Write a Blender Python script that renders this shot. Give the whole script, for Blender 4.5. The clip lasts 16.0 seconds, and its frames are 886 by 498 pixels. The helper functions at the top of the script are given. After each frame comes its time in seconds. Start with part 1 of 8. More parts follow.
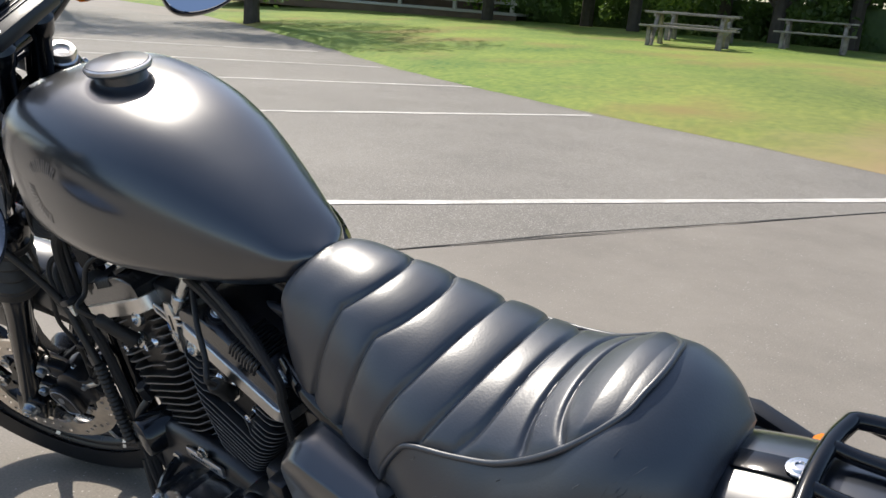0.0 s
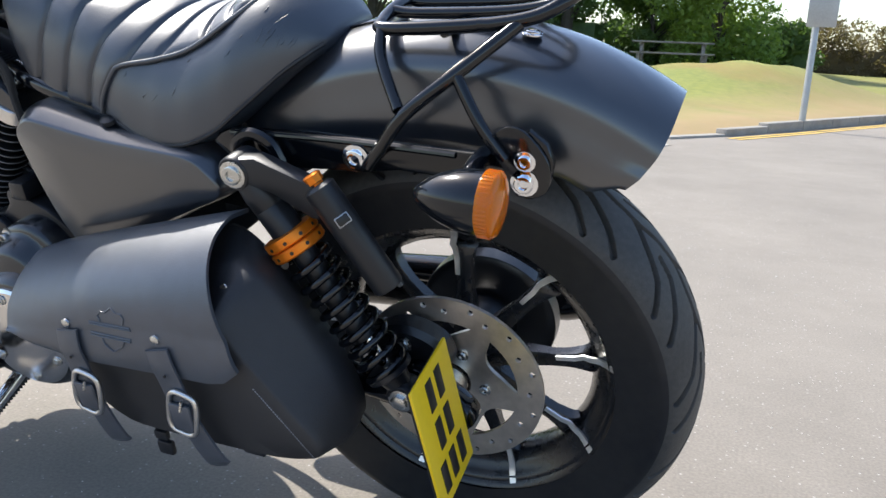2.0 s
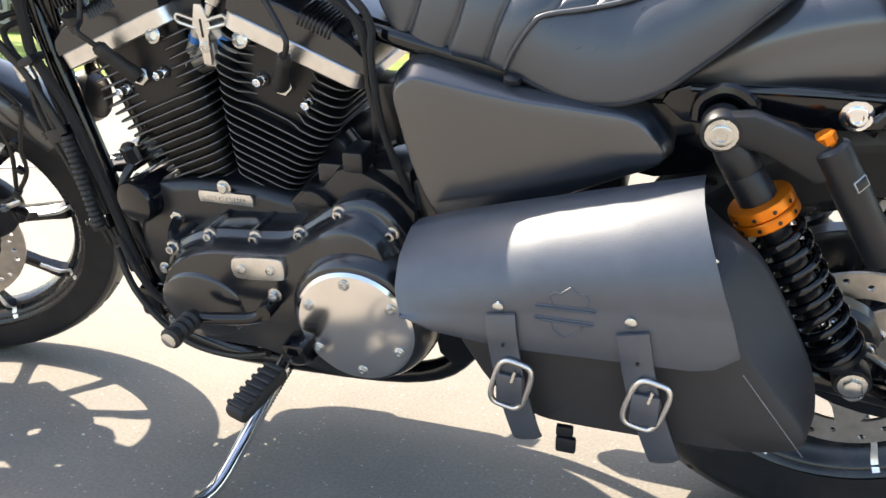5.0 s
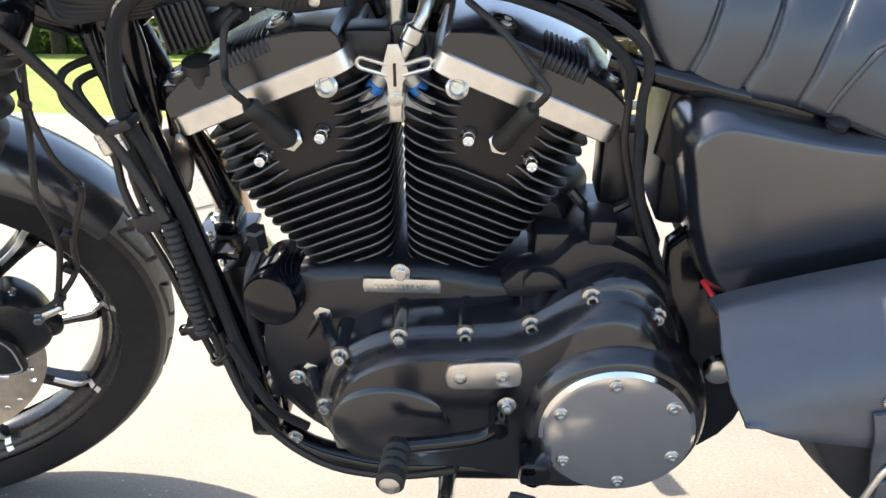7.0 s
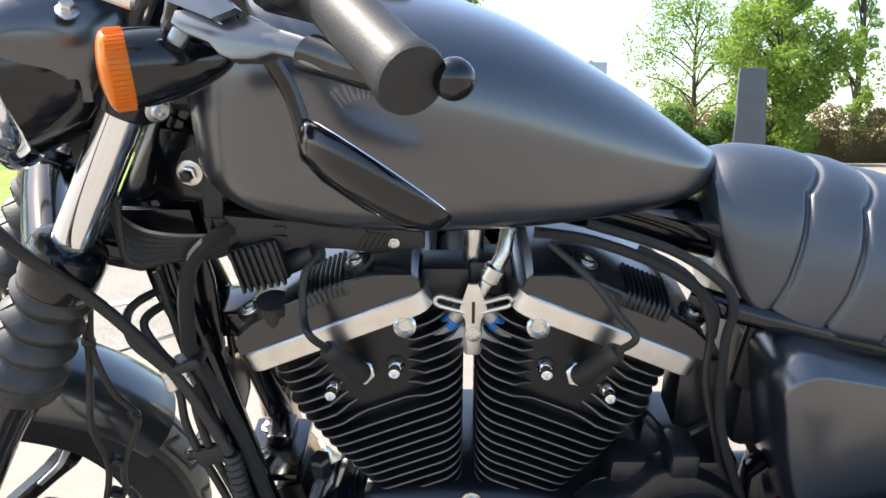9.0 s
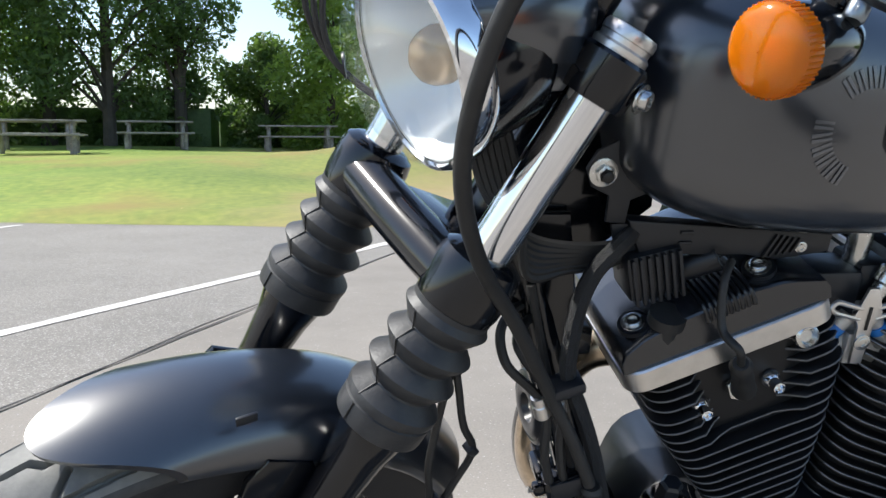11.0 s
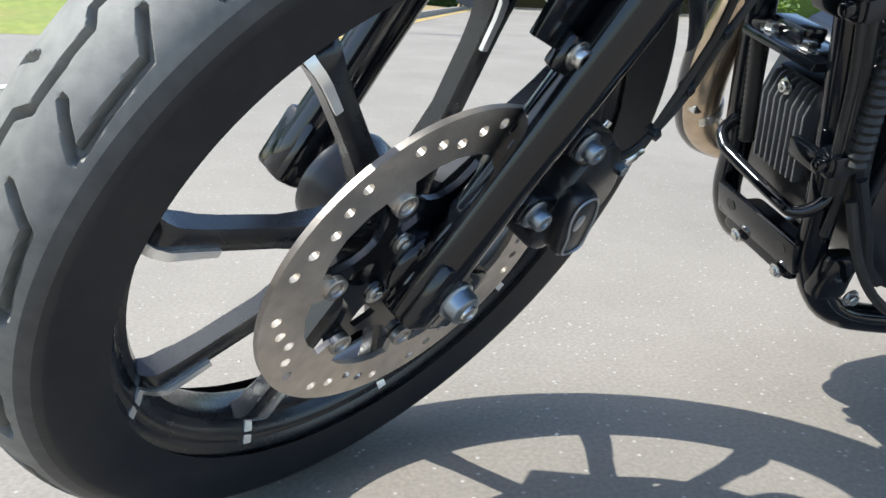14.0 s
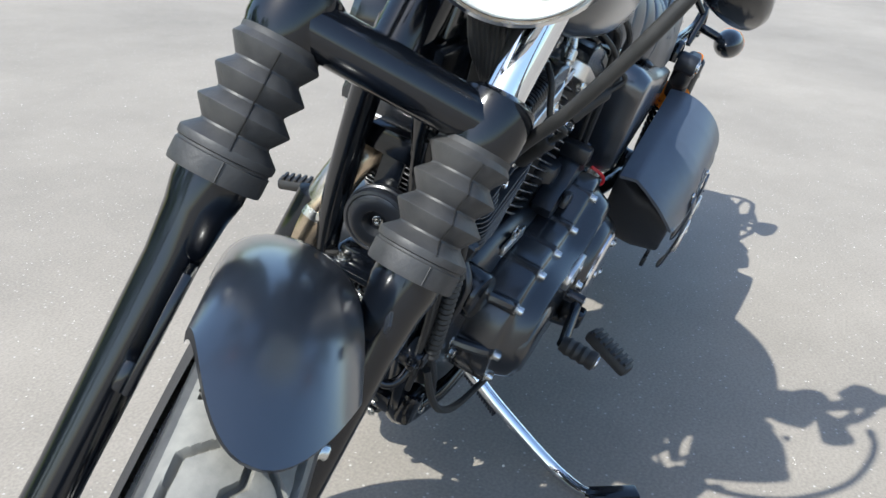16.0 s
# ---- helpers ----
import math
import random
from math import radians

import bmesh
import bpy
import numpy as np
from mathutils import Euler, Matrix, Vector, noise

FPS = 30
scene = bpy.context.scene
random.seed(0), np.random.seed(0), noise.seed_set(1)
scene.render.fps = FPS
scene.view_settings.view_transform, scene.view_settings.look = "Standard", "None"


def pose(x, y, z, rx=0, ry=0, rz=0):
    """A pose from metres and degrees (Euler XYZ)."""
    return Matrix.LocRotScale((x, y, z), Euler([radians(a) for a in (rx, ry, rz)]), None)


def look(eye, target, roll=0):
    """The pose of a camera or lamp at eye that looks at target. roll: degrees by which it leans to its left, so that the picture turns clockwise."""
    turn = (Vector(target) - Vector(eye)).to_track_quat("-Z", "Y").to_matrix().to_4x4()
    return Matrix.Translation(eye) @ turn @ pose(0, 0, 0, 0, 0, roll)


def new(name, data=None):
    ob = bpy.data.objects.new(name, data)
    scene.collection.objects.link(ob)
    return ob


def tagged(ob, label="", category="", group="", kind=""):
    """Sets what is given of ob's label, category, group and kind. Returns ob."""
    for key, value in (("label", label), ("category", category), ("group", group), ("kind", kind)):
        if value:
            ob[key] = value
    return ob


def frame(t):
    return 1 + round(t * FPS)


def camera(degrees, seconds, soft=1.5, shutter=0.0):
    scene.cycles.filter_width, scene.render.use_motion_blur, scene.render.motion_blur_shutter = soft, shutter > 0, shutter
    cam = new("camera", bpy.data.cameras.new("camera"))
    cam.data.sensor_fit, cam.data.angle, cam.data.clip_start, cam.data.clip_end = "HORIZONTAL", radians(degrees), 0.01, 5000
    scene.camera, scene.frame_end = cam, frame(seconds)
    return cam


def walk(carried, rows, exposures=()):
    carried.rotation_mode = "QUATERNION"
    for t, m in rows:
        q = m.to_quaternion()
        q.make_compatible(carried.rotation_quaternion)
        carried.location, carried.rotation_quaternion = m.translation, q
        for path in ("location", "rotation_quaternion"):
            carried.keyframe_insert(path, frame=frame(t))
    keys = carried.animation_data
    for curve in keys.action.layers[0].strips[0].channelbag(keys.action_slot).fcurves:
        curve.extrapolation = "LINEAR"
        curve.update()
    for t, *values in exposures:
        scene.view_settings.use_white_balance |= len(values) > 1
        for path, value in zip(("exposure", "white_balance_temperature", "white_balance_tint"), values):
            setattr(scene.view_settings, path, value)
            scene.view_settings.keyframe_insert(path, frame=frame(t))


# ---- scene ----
cam = camera(57.7, 16.0)
# seconds, place in metres, turn in degrees
PATH = [
    (0, 0.0336, -0.8578, 1.0947, 72.835, -4.344, 39.047),
    (0.5, 0.1108, -0.9603, 1.0280, 73.481, -3.703, 30.995),
    (1, 0.2216, -1.0366, 0.9283, 74.575, -3.087, 26.299),
    (1.5, 0.3206, -1.0958, 0.8038, 75.622, -2.844, 23.853),
    (2, 0.3489, -1.1331, 0.7200, 76.159, -2.437, 21.569),
    (2.5, 0.3317, -1.1458, 0.6692, 76.074, -2.078, 20.348),
    (3, 0.2494, -1.1622, 0.6411, 75.975, -1.910, 19.085),
    (3.5, 0.1415, -1.1798, 0.6289, 75.922, -2.149, 18.726),
    (4, 0.0308, -1.1933, 0.6298, 76.015, -2.570, 18.694),
    (4.5, -0.0912, -1.2016, 0.6305, 76.192, -2.904, 18.480),
    (5, -0.2312, -1.2373, 0.6438, 76.022, -2.838, 17.185),
    (5.2, -0.2826, -1.2416, 0.6419, 75.963, -2.677, 16.335),
    (7.3, -0.7967, -1.0919, 0.6908, 76.886, -0.426, 1.991),
    (7.5, -0.8014, -1.0844, 0.7074, 77.469, -0.364, 1.907),
    (8, -0.8128, -1.0714, 0.7441, 79.337, -0.465, 1.744),
    (8.2, -0.8131, -1.0707, 0.7588, 80.054, -0.439, 2.077),
    (10.3, -1.1771, -1.0364, 0.8837, 83.777, -0.183, -3.858),
    (10.5, -1.2359, -1.0012, 0.8707, 83.324, -0.249, -4.705),
    (11, -1.3521, -0.9577, 0.8169, 82.342, -0.199, -8.062),
    (11.5, -1.4788, -0.9513, 0.7647, 81.242, -0.993, -11.820),
    (12, -1.5328, -0.8865, 0.6553, 79.881, -1.658, -13.841),
    (12.5, -1.5646, -0.8163, 0.5645, 78.277, -1.872, -14.269),
    (13, -1.6061, -0.7684, 0.5032, 76.513, -1.932, -14.454),
    (13.5, -1.6384, -0.7493, 0.4672, 74.513, -2.152, -15.344),
    (14, -1.6983, -0.7724, 0.4863, 72.329, -2.439, -19.899),
    (14.5, -1.7982, -0.8168, 0.5887, 69.489, -3.013, -28.916),
    (15, -1.8716, -0.8032, 0.7237, 66.729, -2.917, -39.909),
    (15.5, -1.8778, -0.6695, 0.8007, 64.879, -2.719, -52.719),
    (16, -1.8786, -0.5668, 0.9016, 64.918, -2.807, -65.528),
]
walk(cam, [(t, pose(*row)) for t, *row in PATH],
     [(0.0, 0.32, 6720, 10), (1.5, 0.85, 6450, 10), (2.5, 0.92, 6230, 9), (3.5, 1.28, 5700, 5), (4.0, 1.48, 6450, 8), (5.0, 1.56, 7250, 10), (7.5, 1.72, 7050, 10), (8.2, 1.80, 7000, 10), (10.5, 0.68, 6350, 9), (11.5, 0.85, 6220, 8), (12.5, 1.12, 6250, 7), (14.0, 0.97, 6120, 6), (15.0, 1.1, 5950, 6), (16.0, 0.95, 6100, 6)])

# ---- world, sun, exposure ----
SUN = Vector((-0.71, 0.29, 1.0)).normalized()
world = bpy.data.worlds.new("sky")
scene.world = world
world.use_nodes = True
wn = world.node_tree
sky = wn.nodes.new("ShaderNodeTexSky")
sky.sky_type, sky.sun_disc = "NISHITA", False
sky.sun_elevation, sky.sun_rotation = math.asin(SUN.z), math.atan2(SUN.x, SUN.y)
sky.air_density, sky.dust_density, sky.ozone_density = 1.0, 1.4, 1.0
wn.links.new(sky.outputs[0], wn.nodes["Background"].inputs[0])
wn.nodes["Background"].inputs[1].default_value = 0.15
sun_lamp = new("sun", bpy.data.lights.new("sun", "SUN"))
sun_lamp.data.energy, sun_lamp.data.angle, sun_lamp.data.color = 3.9, radians(0.55), (1.0, 0.95, 0.87)
sun_lamp.matrix_world = look((0, 0, 30), Vector((0, 0, 30)) - SUN)


# ---- materials ----
def material(name, color, rough=0.5, metal=0.0, var=0.12, scale=6.0, bump=0.0, bscale=300.0, coat=0.0, rvar=0.08,
             spec=0.5, trans=0.0, color2=None, scale2=60.0, kind="noise", sheen=0.0, crough=0.06):
    """Principled surface with two scales of colour variation, uneven gloss and fine relief."""
    m = bpy.data.materials.new(name)
    m.use_nodes = True
    nt = m.node_tree
    b = nt.nodes["Principled BSDF"]
    co = nt.nodes.new("ShaderNodeTexCoord")
    n1, n2 = nt.nodes.new("ShaderNodeTexNoise"), nt.nodes.new("ShaderNodeTexNoise")
    n1.inputs["Scale"].default_value, n2.inputs["Scale"].default_value = scale, scale2
    n1.inputs["Detail"].default_value, n2.inputs["Detail"].default_value = 5, 4
    mixf = nt.nodes.new("ShaderNodeMath")
    mixf.operation = "MULTIPLY_ADD"
    mixf.inputs[1].default_value = 0.55
    half = nt.nodes.new("ShaderNodeMath")
    half.operation = "MULTIPLY"
    half.inputs[1].default_value = 0.45
    nt.links.new(co.outputs["Object"], n1.inputs["Vector"])
    nt.links.new(co.outputs["Object"], n2.inputs["Vector"])
    nt.links.new(n2.outputs["Fac"], half.inputs[0])
    nt.links.new(n1.outputs["Fac"], mixf.inputs[0])
    nt.links.new(half.outputs[0], mixf.inputs[2])
    ramp = nt.nodes.new("ShaderNodeValToRGB")
    lo = [c * (1 - var) for c in color]
    hi = [min(1, c * (1 + var)) for c in (color2 or color)]
    ramp.color_ramp.elements[0].position, ramp.color_ramp.elements[1].position = 0.35, 0.65
    ramp.color_ramp.elements[0].color, ramp.color_ramp.elements[1].color = (*lo, 1), (*hi, 1)
    nt.links.new(mixf.outputs[0], ramp.inputs[0])
    nt.links.new(ramp.outputs[0], b.inputs["Base Color"])
    rr = nt.nodes.new("ShaderNodeMapRange")
    rr.inputs["To Min"].default_value, rr.inputs["To Max"].default_value = max(0.02, rough - rvar), min(1, rough + rvar)
    nt.links.new(mixf.outputs[0], rr.inputs["Value"])
    nt.links.new(rr.outputs[0], b.inputs["Roughness"])
    b.inputs["Metallic"].default_value = metal
    b.inputs["Specular IOR Level"].default_value = spec
    b.inputs["Coat Weight"].default_value, b.inputs["Coat Roughness"].default_value = coat, crough
    b.inputs["Transmission Weight"].default_value = trans
    if sheen:
        b.inputs["Sheen Weight"].default_value = sheen
    if bump:
        t = nt.nodes.new("ShaderNodeTexVoronoi" if kind == "voronoi" else "ShaderNodeTexNoise")
        t.inputs["Scale"].default_value = bscale
        nt.links.new(co.outputs["Object"], t.inputs["Vector"])
        bp = nt.nodes.new("ShaderNodeBump")
        bp.inputs["Strength"].default_value, bp.inputs["Distance"].default_value = bump, 0.002
        nt.links.new(t.outputs[0], bp.inputs["Height"])
        nt.links.new(bp.outputs[0], b.inputs["Normal"])
    return m


M_SATIN = material("satin black paint", (0.0085, 0.0120, 0.0190), 0.31, var=0.1, bump=0.015, bscale=900, rvar=0.03, spec=1.0, coat=1.0, crough=0.17)
M_SATIN.node_tree.nodes["Principled BSDF"].inputs["Coat IOR"].default_value = 1.55
M_GLOSS = material("gloss black paint", (0.003, 0.004, 0.0062), 0.13, coat=0.15, rvar=0.05)
M_ENGINE = material("black engine powder coat", (0.0075, 0.0088, 0.0120), 0.32, coat=0.25, crough=0.22, bump=0.08, bscale=1400, rvar=0.08)
M_WHEEL = material("satin black wheel paint", (0.0085, 0.0098, 0.0130), 0.27, coat=0.3, crough=0.16, rvar=0.06, spec=0.5, bump=0.04, bscale=900)
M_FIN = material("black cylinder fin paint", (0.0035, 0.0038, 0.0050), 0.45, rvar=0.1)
# cylinder fin rims and regulator fins: paler and glossier than M_FIN
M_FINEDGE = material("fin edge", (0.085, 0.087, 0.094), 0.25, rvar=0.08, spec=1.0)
M_PRIMARY = material("satin black primary paint", (0.0105, 0.0118, 0.0150), 0.25, bump=0.03, bscale=800, rvar=0.05, spec=0.6, coat=0.6, crough=0.18)
M_PLASTIC = material("matt black plastic", (0.0105, 0.0122, 0.0160), 0.40, bump=0.05, bscale=900)
M_RUBBER = material("black rubber", (0.014, 0.014, 0.014), 0.55, bump=0.1, bscale=500, color2=(0.024, 0.023, 0.022))
M_BOOT = material("dusty rubber fork boot", (0.019, 0.0195, 0.0215), 0.5, bump=0.15, bscale=300, color2=(0.040, 0.039, 0.038), scale=18)
M_TYRE = material("dusty tyre rubber", (0.0102, 0.0116, 0.0155), 0.48, bump=0.12, bscale=700, color2=(0.020, 0.020, 0.021), scale=9, spec=0.4)
# front tread grey: road wear plus sunlight put into the colour; shoulder in between
M_TREAD = material("road-worn sunlit-grey tread rubber", (0.130, 0.128, 0.118), 0.6, bump=0.07, bscale=420, color2=(0.185, 0.180, 0.160), scale=7, scale2=90)
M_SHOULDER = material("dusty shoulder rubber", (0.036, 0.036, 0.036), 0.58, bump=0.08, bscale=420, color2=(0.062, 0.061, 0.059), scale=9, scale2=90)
M_TREAD_REAR = material("dark tread rubber", (0.040, 0.040, 0.041), 0.6, bump=0.2, bscale=420, color2=(0.060, 0.059, 0.056), scale=11, scale2=140)
M_LEATHER = material("black leather seat vinyl", (0.0152, 0.0222, 0.0345), 0.42, bump=0.05, bscale=420, kind="voronoi", rvar=0.05, spec=1.0, coat=0.35, crough=0.32)
M_BAG = material("black saddle leather", (0.034, 0.043, 0.060), 0.47, bump=0.05, bscale=520, kind="voronoi", rvar=0.04, spec=1.0, color2=(0.038, 0.049, 0.070), coat=0.4, crough=0.40)
M_BAGSIDE = material("black suede leather", (0.026, 0.026, 0.029), 0.55, bump=0.2, bscale=700)
M_CHROME = material("chrome", (0.82, 0.83, 0.85), 0.07, 1.0, var=0.03, rvar=0.03)
M_ZINC = material("dull blue zinc", (0.30, 0.34, 0.38), 0.34, 1.0, var=0.15, scale=70, bump=0.05, bscale=500)
M_STEEL = material("zinc plated steel", (0.62, 0.62, 0.6), 0.26, 1.0, var=0.15, scale=90)
M_ALU = material("brushed aluminium", (0.74, 0.72, 0.69), 0.32, 1.0, var=0.08, scale=30, bump=0.1, bscale=500)
M_MACHINED = material("bright machined aluminium", (0.93, 0.92, 0.90), 0.36, 0.85, var=0.05, scale=60, bump=0.1, bscale=400)
M_POLISH = material("polished aluminium", (0.80, 0.79, 0.78), 0.14, 1.0, var=0.04, rvar=0.05)
M_REFLECT = material("bright lamp reflector", (0.92, 0.92, 0.92), 0.2, 0.35, var=0.03, bump=0.2, bscale=60)
M_CAST = material("matt cast aluminium", (0.50, 0.50, 0.49), 0.45, 0.6, var=0.1, scale=40, bump=0.12, bscale=300)
M_SHIELD = material("bronze bulb shield coat", (0.50, 0.36, 0.24), 0.25, 0.45, var=0.12, scale=40)
M_BUTTON = material("dulled steel", (0.46, 0.44, 0.41), 0.38, 1.0, var=0.2, scale=60)
M_DISC = material("brake disc steel", (0.72, 0.66, 0.59), 0.40, 1.0, var=0.18, scale=22, bump=0.12, bscale=350)
M_BRONZE = material("heat tinted exhaust steel", (0.52, 0.42, 0.31), 0.22, 1.0, var=0.25, scale=9)
M_ORANGE = material("orange anodised aluminium", (0.85, 0.22, 0.012), 0.32, 0.60, var=0.08)
M_BULB = material("amber bulb glass", (1.0, 0.55, 0.08), 0.12)
M_LENS = material("amber lens plastic", (1.0, 0.29, 0.003), 0.10, trans=0.60, spec=0.3, var=0.04, rvar=0.03)
M_YELLOW = material("yellow reflective plate", (0.88, 0.60, 0.01), 0.35, var=0.04)
M_INK = material("black plate print", (0.01, 0.01, 0.01), 0.4)
M_SILVERINK = material("silver decal print", (0.42, 0.43, 0.45), 0.3, 0.6)
M_GREYINK = material("faint grey tank decal", (0.085, 0.087, 0.094), 0.36, spec=1.0, coat=0.8, crough=0.2)
M_BLUEPLUG = material("blue connector", (0.02, 0.16, 0.5), 0.4)
M_RED = material("red wire", (0.6, 0.02, 0.03), 0.4)
M_BRAID = material("braided black sleeve", (0.02, 0.02, 0.021), 0.5, bump=0.8, bscale=900, kind="voronoi")


def glass(name, color=(1, 1, 1), rough=0.0):
    m = bpy.data.materials.new(name)
    m.use_nodes = True
    nt = m.node_tree
    nt.nodes.clear()
    out = nt.nodes.new("ShaderNodeOutputMaterial")
    mix, tr, gl = nt.nodes.new("ShaderNodeMixShader"), nt.nodes.new("ShaderNodeBsdfTransparent"), nt.nodes.new("ShaderNodeBsdfGlossy")
    mix.inputs[0].default_value = 0.09
    tr.inputs[0].default_value, gl.inputs[0].default_value, gl.inputs[1].default_value = (*color, 1), (1, 1, 1, 1), rough
    nt.links.new(tr.outputs[0], mix.inputs[1])
    nt.links.new(gl.outputs[0], mix.inputs[2])
    nt.links.new(mix.outputs[0], out.inputs[0])
    return m


M_GLASS = glass("clear headlamp glass", (0.93, 0.95, 0.95))
M_MIRROR = material("mirror glass", (0.85, 0.88, 0.92), 0.02, 1.0, var=0.01, rvar=0.01)


# ---- geometry helpers: a shape is (verts, faces) ----
def cat(*shapes):
    vs, fs = [], []
    for v, f in shapes:
        o = len(vs)
        vs.extend(v)
        fs.extend([tuple(i + o for i in q) for q in f])
    return vs, fs


def put(shape, m):
    return [tuple(m @ Vector(v)) for v in shape[0]], shape[1]


def flip(shape):
    """The mirror image across the midplane y = 0."""
    return [(x, -y, z) for x, y, z in shape[0]], [tuple(reversed(f)) for f in shape[1]]


def loft(rings, caps=True, closed=True):
    n = len(rings[0])
    vs = [tuple(p) for r in rings for p in r]
    fs = []
    for i in range(len(rings) - 1):
        for j in range(n if closed else n - 1):
            k = (j + 1) % n
            fs.append((i * n + j, i * n + k, (i + 1) * n + k, (i + 1) * n + j))
    if caps and closed:
        fs.append(tuple(reversed(range(n))))
        fs.append(tuple((len(rings) - 1) * n + j for j in range(n)))
    return vs, fs


def curve(points, sub=6, closed=False):
    """Catmull-Rom through the points."""
    p = [Vector(q) for q in points]
    if len(p) < 3 and not closed:
        return p
    out, n = [], len(p)
    for i in range(n if closed else n - 1):
        a, b, c, d = (p[(i - 1) % n], p[i], p[(i + 1) % n], p[(i + 2) % n]) if closed else (p[max(i - 1, 0)], p[i], p[i + 1], p[min(i + 2, n - 1)])
        for k in range(sub):
            t = k / sub
            out.append(0.5 * ((2 * b) + (c - a) * t + (2 * a - 5 * b + 4 * c - d) * t * t + (3 * b - a - 3 * c + d) * t ** 3))
    if not closed:
        out.append(p[-1])
    return out


def tube(points, r, n=10, sub=6, closed=False, caps=True):
    """A round bar along a smooth line; r is one radius or a function of 0..1."""
    p = curve(points, sub, closed) if sub else [Vector(q) for q in points]
    rings, up = [], None
    for i, q in enumerate(p):
        a, b = (p[i - 1], p[(i + 1) % len(p)]) if closed else (p[max(i - 1, 0)], p[min(i + 1, len(p) - 1)])
        d = (b - a).normalized()
        if up is None:
            up = d.orthogonal().normalized()
        up = (up - d * up.dot(d)).normalized()
        side = d.cross(up)
        rad = r(i / max(1, len(p) - 1)) if callable(r) else r
        rings.append([q + (up * math.cos(2 * math.pi * k / n) + side * math.sin(2 * math.pi * k / n)) * rad for k in range(n)])
    if closed:
        rings.append(rings[0])
    return loft(rings, caps and not closed)


def axes(origin, direction, x=None):
    """A matrix whose z points along direction."""
    z = Vector(direction).normalized()
    x = Vector(x) if x else z.orthogonal()
    x = (x - z * x.dot(z)).normalized()
    m = Matrix((x, z.cross(x), z)).transposed().to_4x4()
    m.translation = Vector(origin)
    return m


def lathe(profile, origin=(0, 0, 0), direction=(0, 0, 1), n=32, caps=True):
    """Turned shape: profile of (radius, height) along direction."""
    m = axes(origin, direction)
    rings = [[m @ Vector((r * math.cos(2 * math.pi * k / n), r * math.sin(2 * math.pi * k / n), h)) for k in range(n)] for r, h in profile]
    return loft(rings, caps)


def bolt(at, direction, r=0.007, h=0.008, socket=True):
    """A socket-head or hex bolt with its washer."""
    washer = lathe([(r * 1.45, 0), (r * 1.45, 0.0016), (r * 1.3, 0.002)], at, direction, 14)
    if socket:
        head = lathe([(r, 0.001), (r, h * 0.85), (r * 0.88, h), (r * 0.55, h), (r * 0.5, h * 0.55)], at, direction, 14)
    else:
        head = lathe([(r, 0.001), (r, h * 0.9), (r * 0.85, h)], at, direction, 6)
    return cat(washer, head)


def prism(outline, y0, y1, bevel=0.004, seg=2, bulge=0.0):
    """A plate with the outline (x, z), from y0 to y1, its outer rim rounded."""
    bm = bmesh.new()
    a = [bm.verts.new((x, y0, z)) for x, z in outline]
    f = bm.faces.new(a)
    r = bmesh.ops.extrude_face_region(bm, geom=[f])
    bmesh.ops.translate(bm, vec=(0, y1 - y0, 0), verts=[v for v in r["geom"] if isinstance(v, bmesh.types.BMVert)])
    bmesh.ops.recalc_face_normals(bm, faces=bm.faces[:])
    if bevel:
        es = [e for e in bm.edges if abs(e.verts[0].co.y - y1) < 1e-6 and abs(e.verts[1].co.y - y1) < 1e-6]
        es += [e for e in bm.edges if abs(e.verts[0].co.y - y0) < 1e-6 and abs(e.verts[1].co.y - y0) < 1e-6]
        bmesh.ops.bevel(bm, geom=es, offset=bevel, segments=seg, affect="EDGES", profile=0.5)
    vs = [tuple(v.co) for v in bm.verts]
    bm.verts.index_update()
    fs = [tuple(v.index for v in f.verts) for f in bm.faces]
    bm.free()
    return vs, fs


def box(at, size, bevel=0.003, m=None, seg=2):
    bm = bmesh.new()
    bmesh.ops.create_cube(bm, size=1)
    bmesh.ops.scale(bm, vec=size, verts=bm.verts[:])
    if bevel:
        bmesh.ops.bevel(bm, geom=bm.edges[:], offset=bevel, segments=seg, affect="EDGES", profile=0.5)
    bm.verts.index_update()
    g = [tuple(v.co) for v in bm.verts], [tuple(v.index for v in f.verts) for f in bm.faces]
    bm.free()
    return put(g, Matrix.Translation(at) @ (m or Matrix()))


def plate(loops, thick, m):
    """A flat plate in the local xy plane with holes: loops of (x, y), thick along z."""
    bm = bmesh.new()
    edges = []
    for lp in loops:
        vs = [bm.verts.new((x, y, -thick / 2)) for x, y in lp]
        edges += [bm.edges.new((vs[i], vs[(i + 1) % len(vs)])) for i in range(len(vs))]
    r = bmesh.ops.triangle_fill(bm, use_beauty=True, use_dissolve=False, edges=edges)
    fs = [f for f in r["geom"] if isinstance(f, bmesh.types.BMFace)]
    e = bmesh.ops.extrude_face_region(bm, geom=fs)
    bmesh.ops.translate(bm, vec=(0, 0, thick), verts=[v for v in e["geom"] if isinstance(v, bmesh.types.BMVert)])
    bmesh.ops.recalc_face_normals(bm, faces=bm.faces[:])
    bm.verts.index_update()
    g = [tuple(v.co) for v in bm.verts], [tuple(v.index for v in f.verts) for f in bm.faces]
    bm.free()
    return put(g, m)


def circle(r, n=24, cx=0.0, cy=0.0):
    return [(cx + r * math.cos(2 * math.pi * k / n), cy + r * math.sin(2 * math.pi * k / n)) for k in range(n)]


def rounded(points, sub=5):
    """A closed (x, z) outline smoothed through its corners."""
    return [(v.x, v.y) for v in curve([(x, z, 0) for x, z in points], sub, True)]


